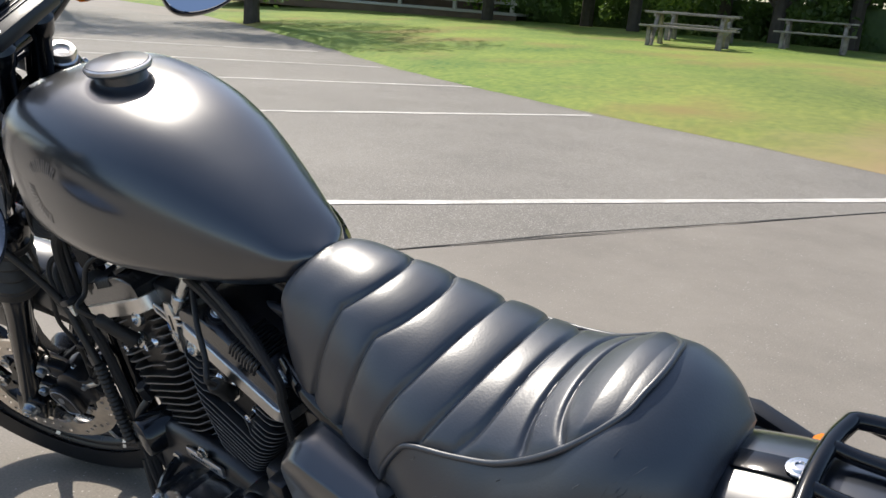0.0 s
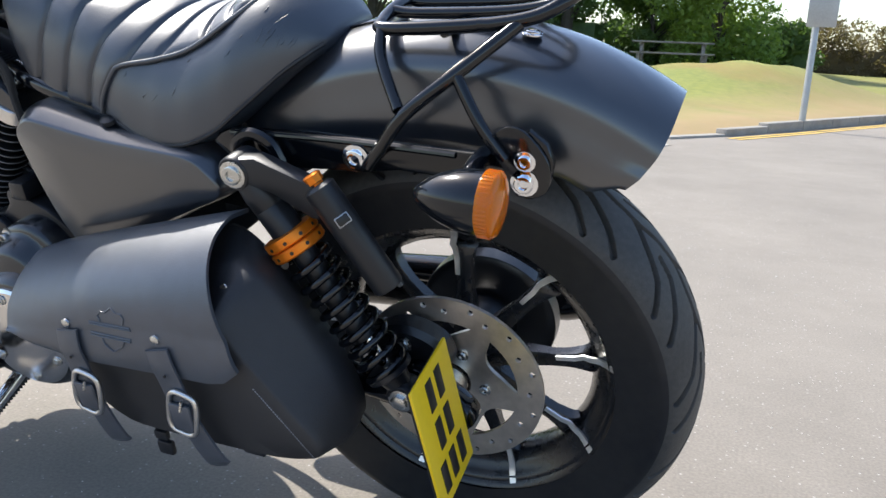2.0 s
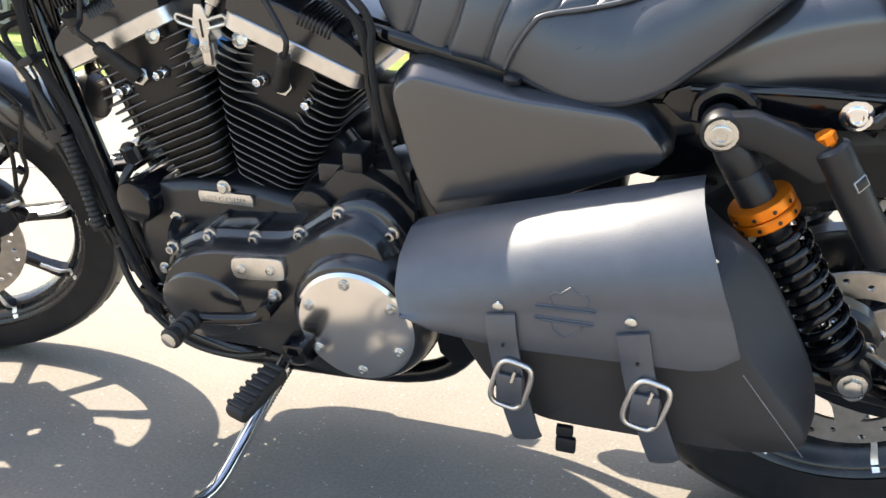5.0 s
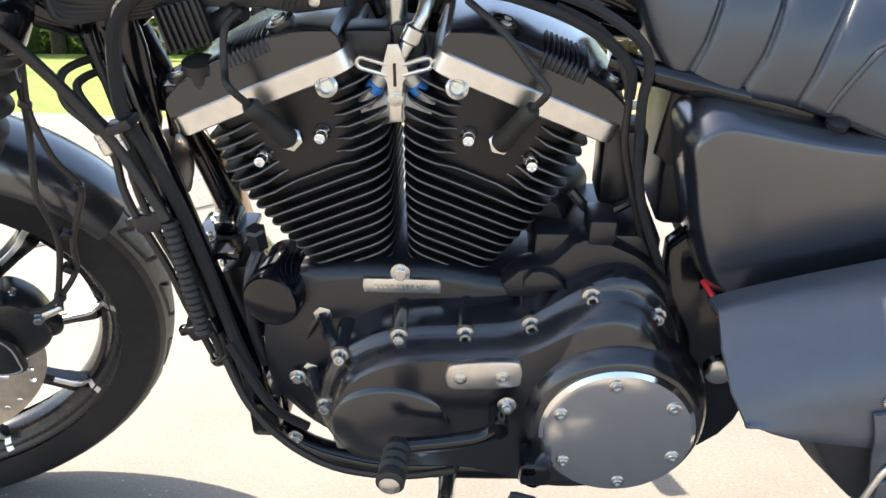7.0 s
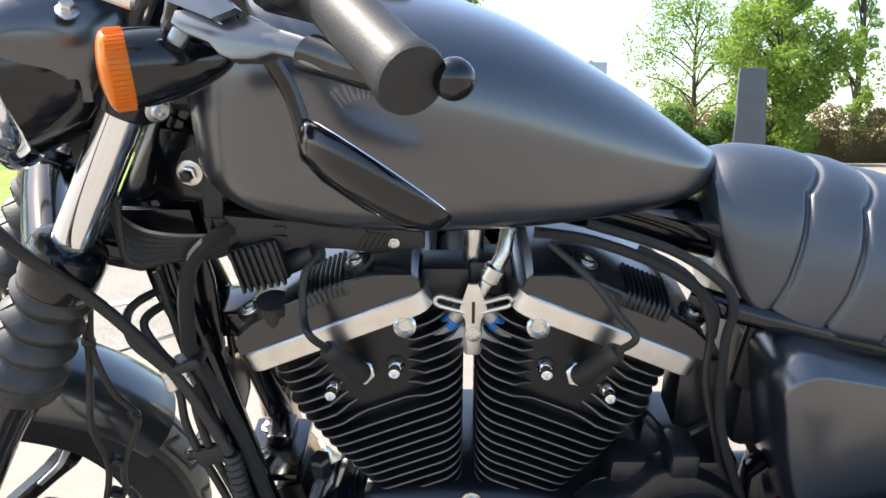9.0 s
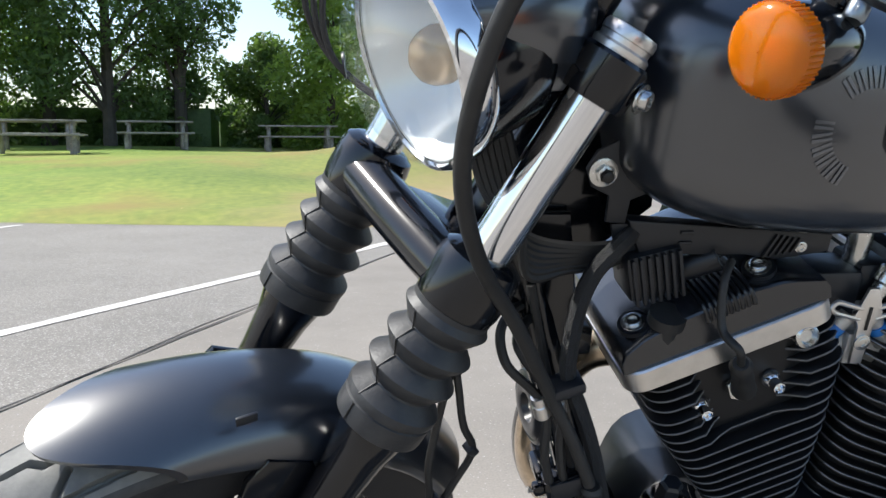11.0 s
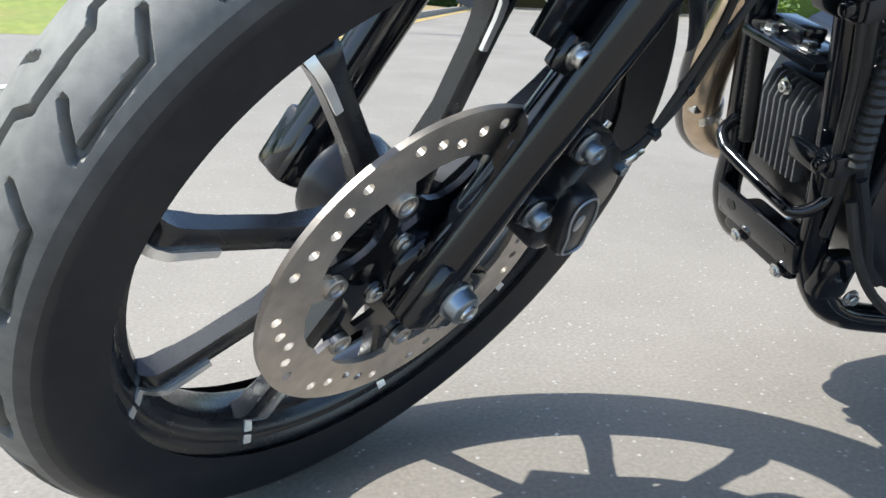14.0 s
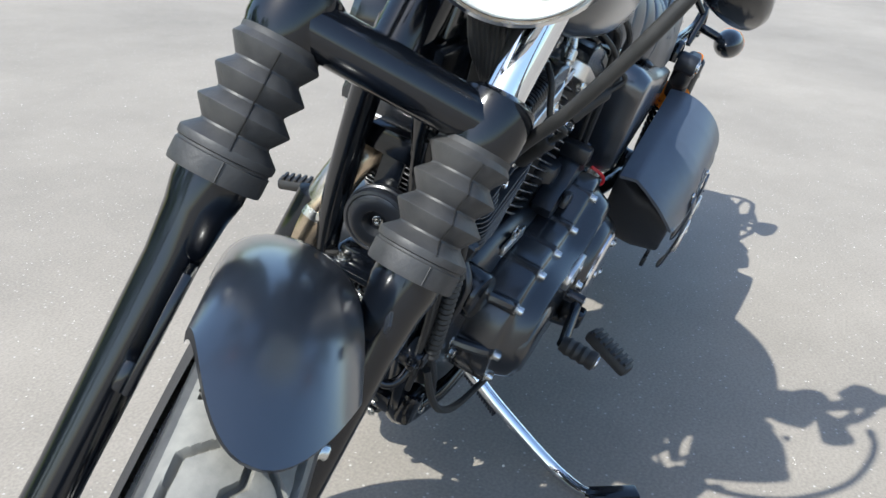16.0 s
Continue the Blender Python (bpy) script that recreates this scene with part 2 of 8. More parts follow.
def resample(points, n):
    """n points evenly spaced on a closed outline."""
    p = [Vector(q) for q in points]
    seg = [(p[(i + 1) % len(p)] - p[i]).length for i in range(len(p))]
    total, out, i, acc = sum(seg), [], 0, 0.0
    for k in range(n):
        d = total * k / n
        while acc + seg[i] < d:
            acc += seg[i]
            i += 1
        out.append(p[i].lerp(p[(i + 1) % len(p)], (d - acc) / max(seg[i], 1e-9)))
    return out


def lerp(table, x):
    """Piecewise linear, smoothed, value of a table of (x, value)."""
    xs, ys = [a for a, _ in table], [b for _, b in table]
    return float(np.interp(x, xs, ys))


def mesh_data(name, shape, mat, angle=38):
    me = bpy.data.meshes.new(name)
    me.from_pydata(shape[0], [], shape[1])
    me.polygons.foreach_set("use_smooth", [True] * len(me.polygons))
    me.set_sharp_from_angle(angle=radians(angle))
    bm = bmesh.new()
    bm.from_mesh(me)
    bmesh.ops.recalc_face_normals(bm, faces=bm.faces[:])
    bm.to_mesh(me)
    bm.free()
    me.materials.append(mat)
    me.update()
    return me


def part(name, shape, mat, parent, label="", angle=38):
    """One mesh under its thing or part."""
    ob = new(name, mesh_data(name, shape, mat, angle))
    if parent:
        ob.parent = parent
    if label:
        ob["label"] = label
    return ob


def thing(name, shape, mat, label, category, kind="", group="", angle=38):
    return tagged(part(name, shape, mat, None, "", angle), label, category, group, kind)


def empty(name, label, category, group=""):
    return tagged(new(name), label, category, group)


# ---- ground ----
def smoothstep(a, b, x):
    t = max(0.0, min(1.0, (x - a) / (b - a)))
    return t * t * (3 - 2 * t)


def asphalt(name, base, light, share, rough):
    m = bpy.data.materials.new(name)
    m.use_nodes = True
    nt = m.node_tree
    b = nt.nodes["Principled BSDF"]
    co = nt.nodes.new("ShaderNodeTexCoord")

    def tex(kind, scale, detail=4):
        n = nt.nodes.new(kind)
        n.inputs["Scale"].default_value = scale
        if kind == "ShaderNodeTexNoise":
            n.inputs["Detail"].default_value = detail
        nt.links.new(co.outputs["Object"], n.inputs["Vector"])
        return n

    stain, grain, chip = tex("ShaderNodeTexNoise", 0.55, 12), tex("ShaderNodeTexNoise", 170, 6), tex("ShaderNodeTexVoronoi", 95)
    stain.inputs["Roughness"].default_value = 0.74
    r1, r2, r3 = (nt.nodes.new("ShaderNodeValToRGB") for _ in range(3))
    for r, lo, hi, p0, p1 in ((r1, [c * 0.76 for c in base], [c * 1.16 for c in base], 0.32, 0.68), (r2, (1 - rough,) * 3, (1 + rough * 0.9,) * 3, 0.34, 0.68)):
        r.color_ramp.elements[0].position, r.color_ramp.elements[1].position = p0, p1
        r.color_ramp.elements[0].color, r.color_ramp.elements[1].color = (*lo, 1), (*hi, 1)
    r3.color_ramp.elements[0].position, r3.color_ramp.elements[1].position = 0.0, light
    r3.color_ramp.elements[0].color, r3.color_ramp.elements[1].color = (1, 1, 1, 1), (0, 0, 0, 1)
    sel = tex("ShaderNodeTexVoronoi", 95)
    pick = nt.nodes.new("ShaderNodeMath")
    pick.operation, pick.inputs[1].default_value = "GREATER_THAN", share
    sep = nt.nodes.new("ShaderNodeSeparateColor")
    nt.links.new(sel.outputs["Color"], sep.inputs[0])
    nt.links.new(sep.outputs[0], pick.inputs[0])
    mul = nt.nodes.new("ShaderNodeMath")
    mul.operation = "MULTIPLY"
    m1, m2 = nt.nodes.new("ShaderNodeMix"), nt.nodes.new("ShaderNodeMix")
    m1.data_type = m2.data_type = "RGBA"
    m1.blend_type, m1.inputs[0].default_value = "MULTIPLY", 1.0
    nt.links.new(stain.outputs["Fac"], r1.inputs[0])
    nt.links.new(grain.outputs["Fac"], r2.inputs[0])
    nt.links.new(chip.outputs["Distance"], r3.inputs[0])
    nt.links.new(r1.outputs[0], m1.inputs[6])
    nt.links.new(r2.outputs[0], m1.inputs[7])
    nt.links.new(r3.outputs[0], mul.inputs[0])
    nt.links.new(pick.outputs[0], mul.inputs[1])
    nt.links.new(mul.outputs[0], m2.inputs[0])
    nt.links.new(m1.outputs[2], m2.inputs[6])
    m2.inputs[7].default_value = (0.50, 0.48, 0.44, 1)
    nt.links.new(m2.outputs[2], b.inputs["Base Color"])
    b.inputs["Roughness"].default_value = 0.78
    bp = nt.nodes.new("ShaderNodeBump")
    bp.inputs["Strength"].default_value, bp.inputs["Distance"].default_value = 0.35, 0.0012
    nt.links.new(grain.outputs["Fac"], bp.inputs["Height"])
    nt.links.new(bp.outputs[0], b.inputs["Normal"])
    return m


M_TARMAC = asphalt("worn grey tarmac", (0.243, 0.216, 0.182), 0.30, 0.88, 0.13)
M_TARMAC2 = asphalt("coarse grey tarmac", (0.219, 0.200, 0.173), 0.46, 0.62, 0.32)
M_WHITE = material("worn white road paint", (0.60, 0.57, 0.52), 0.7, var=0.28, scale=3, bump=0.3, bscale=120)
M_YELLOWLINE = material("worn yellow road paint", (0.62, 0.42, 0.10), 0.7, var=0.2, scale=6)
M_KERB = material("weathered concrete kerb", (0.30, 0.28, 0.25), 0.85, var=0.2, scale=4, bump=0.4, bscale=90)
M_CRACK = material("dark tarmac joint", (0.05, 0.047, 0.044), 0.9)


def sheet(outline, z):
    return [(x, y, z) for x, y in outline], [tuple(range(len(outline)))]


thing("ground", sheet([(-300, -300), (300, -300), (300, 300), (-300, 300)], 0.0), M_TARMAC, "worn grey tarmac car park", "tarmac", "structure")
# coarser parking bays beyond the joint
JOINT = [(-2.95, 0.2), (-2.32, 1.6), (-1.91, 2.68), (-1.26, 4.05), (-0.55, 5.6), (-0.35, 6.2), (-4.5, 9.0), (-16, 14), (-30, 14), (-30, 0.2)]
thing("pavement", sheet(JOINT, 0.004), M_TARMAC2, "coarse speckled grey tarmac parking bays", "tarmac", "structure")


def stripe(a, b, w, z, name, mat, label, wob=0.012):
    a, b = Vector((*a, 0)), Vector((*b, 0))
    d = (b - a).normalized()
    s = Vector((-d.y, d.x, 0))
    n = max(4, int((b - a).length / 0.25))
    top, bot = [], []
    for i in range(n + 1):
        p = a.lerp(b, i / n)
        top.append(p + s * (w / 2 + random.uniform(-wob, wob)))
        bot.append(p - s * (w / 2 + random.uniform(-wob, wob)))
    vs = [(p.x, p.y, z) for p in top + bot]
    return thing(name, (vs, [(i, i + 1, n + 2 + i, n + 1 + i) for i in range(n)]), mat, label, "marking", "structure")


for a, b in (((-6.5, -3.2), (-0.40, 6.17)), ((-8.6, -1.6), (-4.26, 7.18)), ((-11.5, -0.4), (-6.59, 8.06)), ((-13.6, 1.5), (-8.94, 8.77)), ((-16, 2.6), (-11.5, 9.74))):
    stripe(a, b, 0.085, 0.008, "road_marking", M_WHITE, "worn white parking bay line on tarmac")
stripe((-3.0, 0.1), (-1.25, 4.07), 0.012, 0.0055, "trim", M_CRACK, "dark uneven joint between two tarmacs", 0.005)
stripe((-1.26, 4.05), (-0.5, 5.7), 0.010, 0.0055, "trim", M_CRACK, "dark uneven joint between two tarmacs", 0.005)
KERB = [(-0.43, 6.75), (-0.05, 7.35), (0.7, 8.9), (1.55, 10.8), (2.9, 13.6), (8, 24), (14, 36)]
for off in (0.14, 0.24):
    for (ax, ay), (bx, by) in zip(KERB[1:], KERB[2:]):
        d = Vector((bx - ax, by - ay)).normalized()
        stripe((ax + d.y * off, ay - d.x * off), (bx + d.y * off, by - d.x * off), 0.055, 0.005, "road_marking", M_YELLOWLINE, "worn double yellow line beside the kerb", 0.006)

# kerb stones
kerb = empty("kerb", "low weathered concrete kerb round the lawn", "kerb")
kerb["kind"] = "structure"
line = curve([(x, y, 0) for x, y in KERB], 6)
acc = [0.0]
for a, b in zip(line, line[1:]):
    acc.append(acc[-1] + (b - a).length)


def along(d):
    k = max(0, min(len(line) - 2, int(np.searchsorted(acc, d)) - 1))
    return line[k].lerp(line[k + 1], (d - acc[k]) / (acc[k + 1] - acc[k]))


d0 = 0.0
while d0 < 22:
    a, b = along(d0 + 0.006), along(d0 + 0.894)
    h = 0.025 + 0.085 * smoothstep(0.0, 1.6, d0)
    m = axes((a + b) / 2, (0, 0, 1), (b - a))
    part("kerb_stone", put(box((0, 0.06, h / 2 - 0.05), ((b - a).length, 0.125, h + 0.1), 0.012), m), M_KERB, kerb)
    d0 += 0.9

# lawn
EDGE = [(-190, 70), (-60, 24), (-30, 18.5), (-20, 14.4), (-13.7, 11.5), (-11, 10.0), (-8.55, 8.75), (-6.5, 8.05), (-4.27, 7.35), (-2.5, 6.95), (-1.2, 6.55)]
BORDER = EDGE + [(x - 0.1, y + 0.05) for x, y in KERB]


def lawn_height(x, y, d):
    z = 0.40 * smoothstep(0.0, 7.5, d) + 0.09 * smoothstep(0, 0.5, d) + 0.16 * smoothstep(6.5, 16, d)
    z += 0.62 * math.exp(-(((x - 0.9) / 3.0) ** 2 + ((y - 14.6) / 2.6) ** 2)) * smoothstep(0.3, 3, d)
    z += 0.12 * math.exp(-(((x + 4.6) / 2.0) ** 2 + ((y - 10.2) / 1.2) ** 2)) * smoothstep(0.2, 1.5, d)
    return z + 0.02 * noise.noise((x * 0.6, y * 0.6, 0))


def lawn_at(x, y):
    best = float(np.sqrt(((EDGE_ARR - (x, y)) ** 2).sum(1).min()))
    return lawn_height(x, y, best)


EDGE_PTS = []
for a, b in zip(BORDER, BORDER[1:]):
    n = max(2, int((Vector(b) - Vector(a)).length / 0.25))
    EDGE_PTS += [Vector(a).lerp(Vector(b), i / n) for i in range(n)]
EDGE_ARR = np.array([tuple(p) for p in EDGE_PTS])
LAWN_WAY = Vector((-0.25, 1.0)).normalized()
rows = []
for i, p in enumerate(EDGE_PTS):
    rows.append(p)
vs, fs = [], []
DEPTH = [0.0, 0.06, 0.15, 0.3, 0.55, 0.9, 1.4, 2.0, 2.8, 3.8, 5, 6.5, 8.5, 11, 14, 18, 24, 34, 60, 140]
for p in rows:
    for t in DEPTH:
        q = p + LAWN_WAY * t
        wob = 0.03 * noise.noise((p.x * 3, p.y * 3, 0)) if t == 0 else 0
        vs.append((q.x + wob, q.y + wob, (0.006 if t == 0 else lawn_at(q.x, q.y))))
n = len(DEPTH)
for i in range(len(rows) - 1):
    for j in range(n - 1):
        fs.append((i * n + j, (i + 1) * n + j, (i + 1) * n + j + 1, i * n + j + 1))
M_GRASS = material("sunburnt lawn grass", (0.072, 0.190, 0.008), 0.85, var=0.28, color2=(0.205, 0.250, 0.036), scale=0.42, scale2=9, bump=0.9, bscale=60)


def dry_patches(m):
    """Bare tan earth along the kerb and brown burnt patches on the lawn."""
    nt = m.node_tree
    b = nt.nodes["Principled BSDF"]
    src = b.inputs["Base Color"].links[0].from_socket
    co = nt.nodes.new("ShaderNodeTexCoord")
    dot = nt.nodes.new("ShaderNodeVectorMath")
    dot.operation, dot.inputs[1].default_value = "DOT_PRODUCT", (-0.90, 0.437, 0.0)
    nt.links.new(co.outputs["Object"], dot.inputs[0])
    rough, wide = nt.nodes.new("ShaderNodeTexNoise"), nt.nodes.new("ShaderNodeTexNoise")
    rough.inputs["Scale"].default_value, wide.inputs["Scale"].default_value = 1.6, 0.45
    rough.inputs["Detail"].default_value = wide.inputs["Detail"].default_value = 8
    for n in (rough, wide):
        nt.links.new(co.outputs["Object"], n.inputs["Vector"])
    add = nt.nodes.new("ShaderNodeMath")
    add.operation, add.inputs[1].default_value = "MULTIPLY_ADD", 2.2
    nt.links.new(rough.outputs["Fac"], add.inputs[0])
    nt.links.new(dot.outputs["Value"], add.inputs[2])
    near, burnt = nt.nodes.new("ShaderNodeMapRange"), nt.nodes.new("ShaderNodeMapRange")
    near.inputs["From Min"].default_value, near.inputs["From Max"].default_value = 6.7, 4.7
    burnt.inputs["From Min"].default_value, burnt.inputs["From Max"].default_value, burnt.inputs["To Max"].default_value = 0.52, 0.68, 0.7
    nt.links.new(add.outputs[0], near.inputs["Value"])
    nt.links.new(wide.outputs["Fac"], burnt.inputs["Value"])
    sep, dry = nt.nodes.new("ShaderNodeSeparateXYZ"), nt.nodes.new("ShaderNodeMapRange")
    soft = nt.nodes.new("ShaderNodeMath")
    soft.operation, soft.inputs[1].default_value = "MULTIPLY_ADD", 5.0
    nt.links.new(co.outputs["Object"], sep.inputs[0])
    nt.links.new(wide.outputs["Fac"], soft.inputs[0])
    nt.links.new(sep.outputs[0], soft.inputs[2])
    dry.inputs["From Min"].default_value, dry.inputs["From Max"].default_value, dry.inputs["To Max"].default_value = -4.0, 3.5, 0.62
    nt.links.new(soft.outputs[0], dry.inputs["Value"])
    for fac, color in ((dry, (0.250, 0.205, 0.072)), (burnt, (0.25, 0.165, 0.050)), (near, (0.33, 0.235, 0.115))):
        mix = nt.nodes.new("ShaderNodeMix")
        mix.data_type = "RGBA"
        nt.links.new(fac.outputs[0], mix.inputs[0])
        nt.links.new(src, mix.inputs[6])
        mix.inputs[7].default_value = (*color, 1)
        src = mix.outputs[2]
    nt.links.new(src, b.inputs["Base Color"])


dry_patches(M_GRASS)
thing("lawn", (vs, fs), M_GRASS, "sunburnt patchy green lawn with a low mound", "lawn", "structure", angle=180)


# ---- motorcycle, standing on its side stand ----
LEAN = 16.5
bike = empty("motorcycle", "satin black cruiser motorcycle leaning on its side stand on tarmac", "motorcycle")
bike.matrix_world = pose(0, 0, 0, LEAN)
R_AXLE = Vector((0.0, 0.0, 0.323))
F_AXLE = Vector((-1.526, 0.0, 0.330))
F_HUB = F_AXLE + Vector((0, -0.009, 0))    # the wheel sits a little to the left in the fork
RAKE, TURNED = radians(28.7), 26.9
UPF = Vector((math.sin(RAKE), 0, math.cos(RAKE)))      # up along the fork
FWD = Vector((-math.cos(RAKE), 0, math.sin(RAKE)))     # ahead of the fork
STEER = (Matrix.Translation(F_AXLE - FWD * 0.064) @ Matrix.Rotation(radians(TURNED), 4, UPF) @ Matrix.Translation(FWD * 0.064 - F_AXLE))


def fk(k, f, y):
    """A point of the fork: k along it from the axle, f ahead of it, y across."""
    return F_AXLE + UPF * k + FWD * f + Vector((0, y, 0))


def sp(name, shape, mat, parent=None, label="", angle=38):
    """A part that turns with the handlebar."""
    return part(name, put(shape, STEER), mat, parent or bike, label, angle)


# fuel tank
def tank_power(x):
    """How boxy the tank's shoulders are: square in front, rounder towards the seat."""
    return 3.1 - 0.9 * max(0.0, min(1.0, (x + 1.02) / 0.30))


def body_rings(table, n=40, p_dn=3.2):
    """Rings across x from rows of x, half width, top, widest height, bottom."""
    rings = []
    xs = [r[0] for r in table]
    for i in range(n + 1):
        u = i / n
        x = xs[0] + (xs[-1] - xs[0]) * (0.5 - 0.5 * math.cos(math.pi * u))
        w, zt, zm, zb = [float(np.interp(x, xs, [r[c] for r in table])) for c in (1, 2, 3, 4)]
        ring = []
        for k in range(48):
            a = 2 * math.pi * k / 48
            c, s = math.cos(a), math.sin(a)
            p = tank_power(x) if s >= 0 else p_dn
            y = w * math.copysign(abs(c) ** (2 / p), c)
            z = zm + (zt - zm if s >= 0 else zm - zb) * math.copysign(abs(s) ** (2 / p), s)
            ring.append((x, y, z))
        rings.append(ring)
    return rings


def smooth_table(rows, n=60):
    cols = list(zip(*rows))
    c = curve([(r[0], 0, 0) for r in rows], 1)
    xs = np.linspace(cols[0][0], cols[0][-1], n)
    out = []
    pts = [curve([(r[0], r[j], 0) for r in rows], 10) for j in range(1, len(rows[0]))]
    for x in xs:
        out.append((x, *[float(np.interp(x, [q.x for q in p], [q.y for q in p])) for p in pts]))
    return out


TANK = smooth_table([(-1.122, 0.030, 0.950, 0.915, 0.880), (-1.117, 0.078, 0.975, 0.905, 0.855), (-1.098, 0.116, 0.999, 0.897, 0.834),
                     (-1.06, 0.139, 1.016, 0.896, 0.814), (-0.99, 0.147, 1.017, 0.890, 0.801), (-0.90, 0.144, 1.001, 0.882, 0.797),
                     (-0.82, 0.127, 0.975, 0.870, 0.797), (-0.74, 0.099, 0.932, 0.856, 0.800), (-0.68, 0.072, 0.894, 0.845, 0.804),
                     (-0.635, 0.048, 0.862, 0.842, 0.815), (-0.616, 0.02, 0.850, 0.841, 0.830)])
tank = part("fuel_tank", loft(body_rings(TANK, 70, 4.2)), M_SATIN, bike, "satin black teardrop fuel tank", 60)
part("fuel_cap", lathe([(0.036, -0.01), (0.034, 0.0), (0.034, 0.018), (0.041, 0.021), (0.042, 0.027), (0.039, 0.031), (0.02, 0.0335), (0.001, 0.034)], (-0.956, -0.002, 1.001), (0.06, 0.0, 1), 40), M_SATIN, tank, "round satin filler cap with bright rim")
part("rim", lathe([(0.0425, 0.024), (0.0432, 0.026), (0.0425, 0.029), (0.040, 0.0305)], (-0.956, -0.002, 1.001), (0.06, 0.0, 1), 40, False), M_ALU, tank, "bright cap rim")
# faint round decal on the tank's flanks: two arcs of short bars
def tank_y(x, z):
    """Half width of the tank at that place."""
    xs_ = [r[0] for r in TANK]
    w, zt, zm, zb = [float(np.interp(x, xs_, [r[c] for r in TANK])) for c in (1, 2, 3, 4)]
    p_, q_ = (tank_power(x), (z - zm) / (zt - zm)) if z > zm else (4.2, (zm - z) / (zm - zb))
    return w * max(0.0, 1 - min(1, abs(q_)) ** p_) ** (1 / p_)


def decal(pts, mat, lb):
    (ax_, az_), (bx_, bz_), (cx_, cz_), (dx_, dz_) = pts
    vs_, fs_, m_ = [], [], 5
    for i in range(m_ + 1):
        for j in range(m_ + 1):
            u, v = i / m_, j / m_
            x = (ax_ * (1 - u) + bx_ * u) * (1 - v) + (dx_ * (1 - u) + cx_ * u) * v
            z = (az_ * (1 - u) + bz_ * u) * (1 - v) + (dz_ * (1 - u) + cz_ * u) * v
            vs_.append((x, -tank_y(x, z) - 0.0006, z))
    fs_ = [(i * (m_ + 1) + j, (i + 1) * (m_ + 1) + j, (i + 1) * (m_ + 1) + j + 1, i * (m_ + 1) + j + 1) for i in range(m_) for j in range(m_)]
    return part("decal", (vs_, fs_), mat, tank, lb)


for a0, n_ in ((128, 6), (246, 6)):
    for k in range(n_):
        a = radians(a0 - k * 14)
        e_, s_ = (math.cos(a), math.sin(a)), (-math.sin(a), math.cos(a))
        for lo, hi, w in ((0.031, 0.047, 0.0012), (0.031, 0.047, -0.0030)):
            decal([(-0.948 + e_[0] * r + s_[0] * (w + d_), 0.905 + e_[1] * r + s_[1] * (w + d_)) for r, d_ in ((lo, 0.0010), (hi, 0.0015), (hi, -0.0015), (lo, -0.0010))], M_GREYINK, "faint grey decal bars")

# seat: transverse rolls ahead of the piping, smooth panels behind it
SEAT_TOP = [(-0.624, 0.836), (-0.610, 0.845), (-0.585, 0.849), (-0.545, 0.845), (-0.50, 0.836), (-0.45, 0.821), (-0.40, 0.808), (-0.35, 0.800), (-0.31, 0.801),
            (-0.283, 0.809), (-0.251, 0.825), (-0.224, 0.838), (-0.2015, 0.842), (-0.1745, 0.831), (-0.152, 0.812), (-0.132, 0.785)]
SEAT_LOW = [(-0.624, 0.800), (-0.615, 0.775), (-0.606, 0.750), (-0.592, 0.726), (-0.570, 0.706), (-0.54, 0.698), (-0.47, 0.694), (-0.42, 0.680), (-0.36, 0.658), (-0.305, 0.662), (-0.26, 0.680), (-0.215, 0.715), (-0.17, 0.752), (-0.132, 0.775)]
SEAT_W = [(-0.624, 0.066), (-0.61, 0.082), (-0.58, 0.093), (-0.52, 0.105), (-0.45, 0.122), (-0.40, 0.138), (-0.34, 0.149), (-0.287, 0.150), (-0.233, 0.139), (-0.188, 0.118), (-0.152, 0.088), (-0.132, 0.055)]
PIPE = [(-0.440, 0.690), (-0.4305, 0.711), (-0.411, 0.739), (-0.396, 0.749), (-0.345, 0.757), (-0.296, 0.770), (-0.245, 0.800), (-0.208, 0.828), (-0.197, 0.838), (-0.185, 0.850)]


def eased(table, n=240, width=9):
    """The same table with its corners rounded."""
    x = np.linspace(table[0][0], table[-1][0], n)
    v = np.interp(x, [r[0] for r in table], [r[1] for r in table])
    for _ in range(2):
        pad = np.concatenate([2 * v[0] - v[width:0:-1], v, 2 * v[-1] - v[-2:-width - 2:-1]])
        v = np.convolve(pad, np.ones(width) / width, "same")[width:-width]
    return list(zip(x.tolist(), v.tolist()))


SEAT_TOP, SEAT_LOW, SEAT_W = eased(SEAT_TOP), eased(SEAT_LOW), eased(SEAT_W)
SEAMS = (-0.512, -0.459, -0.408, -0.358, -0.323, -0.291, -0.266)


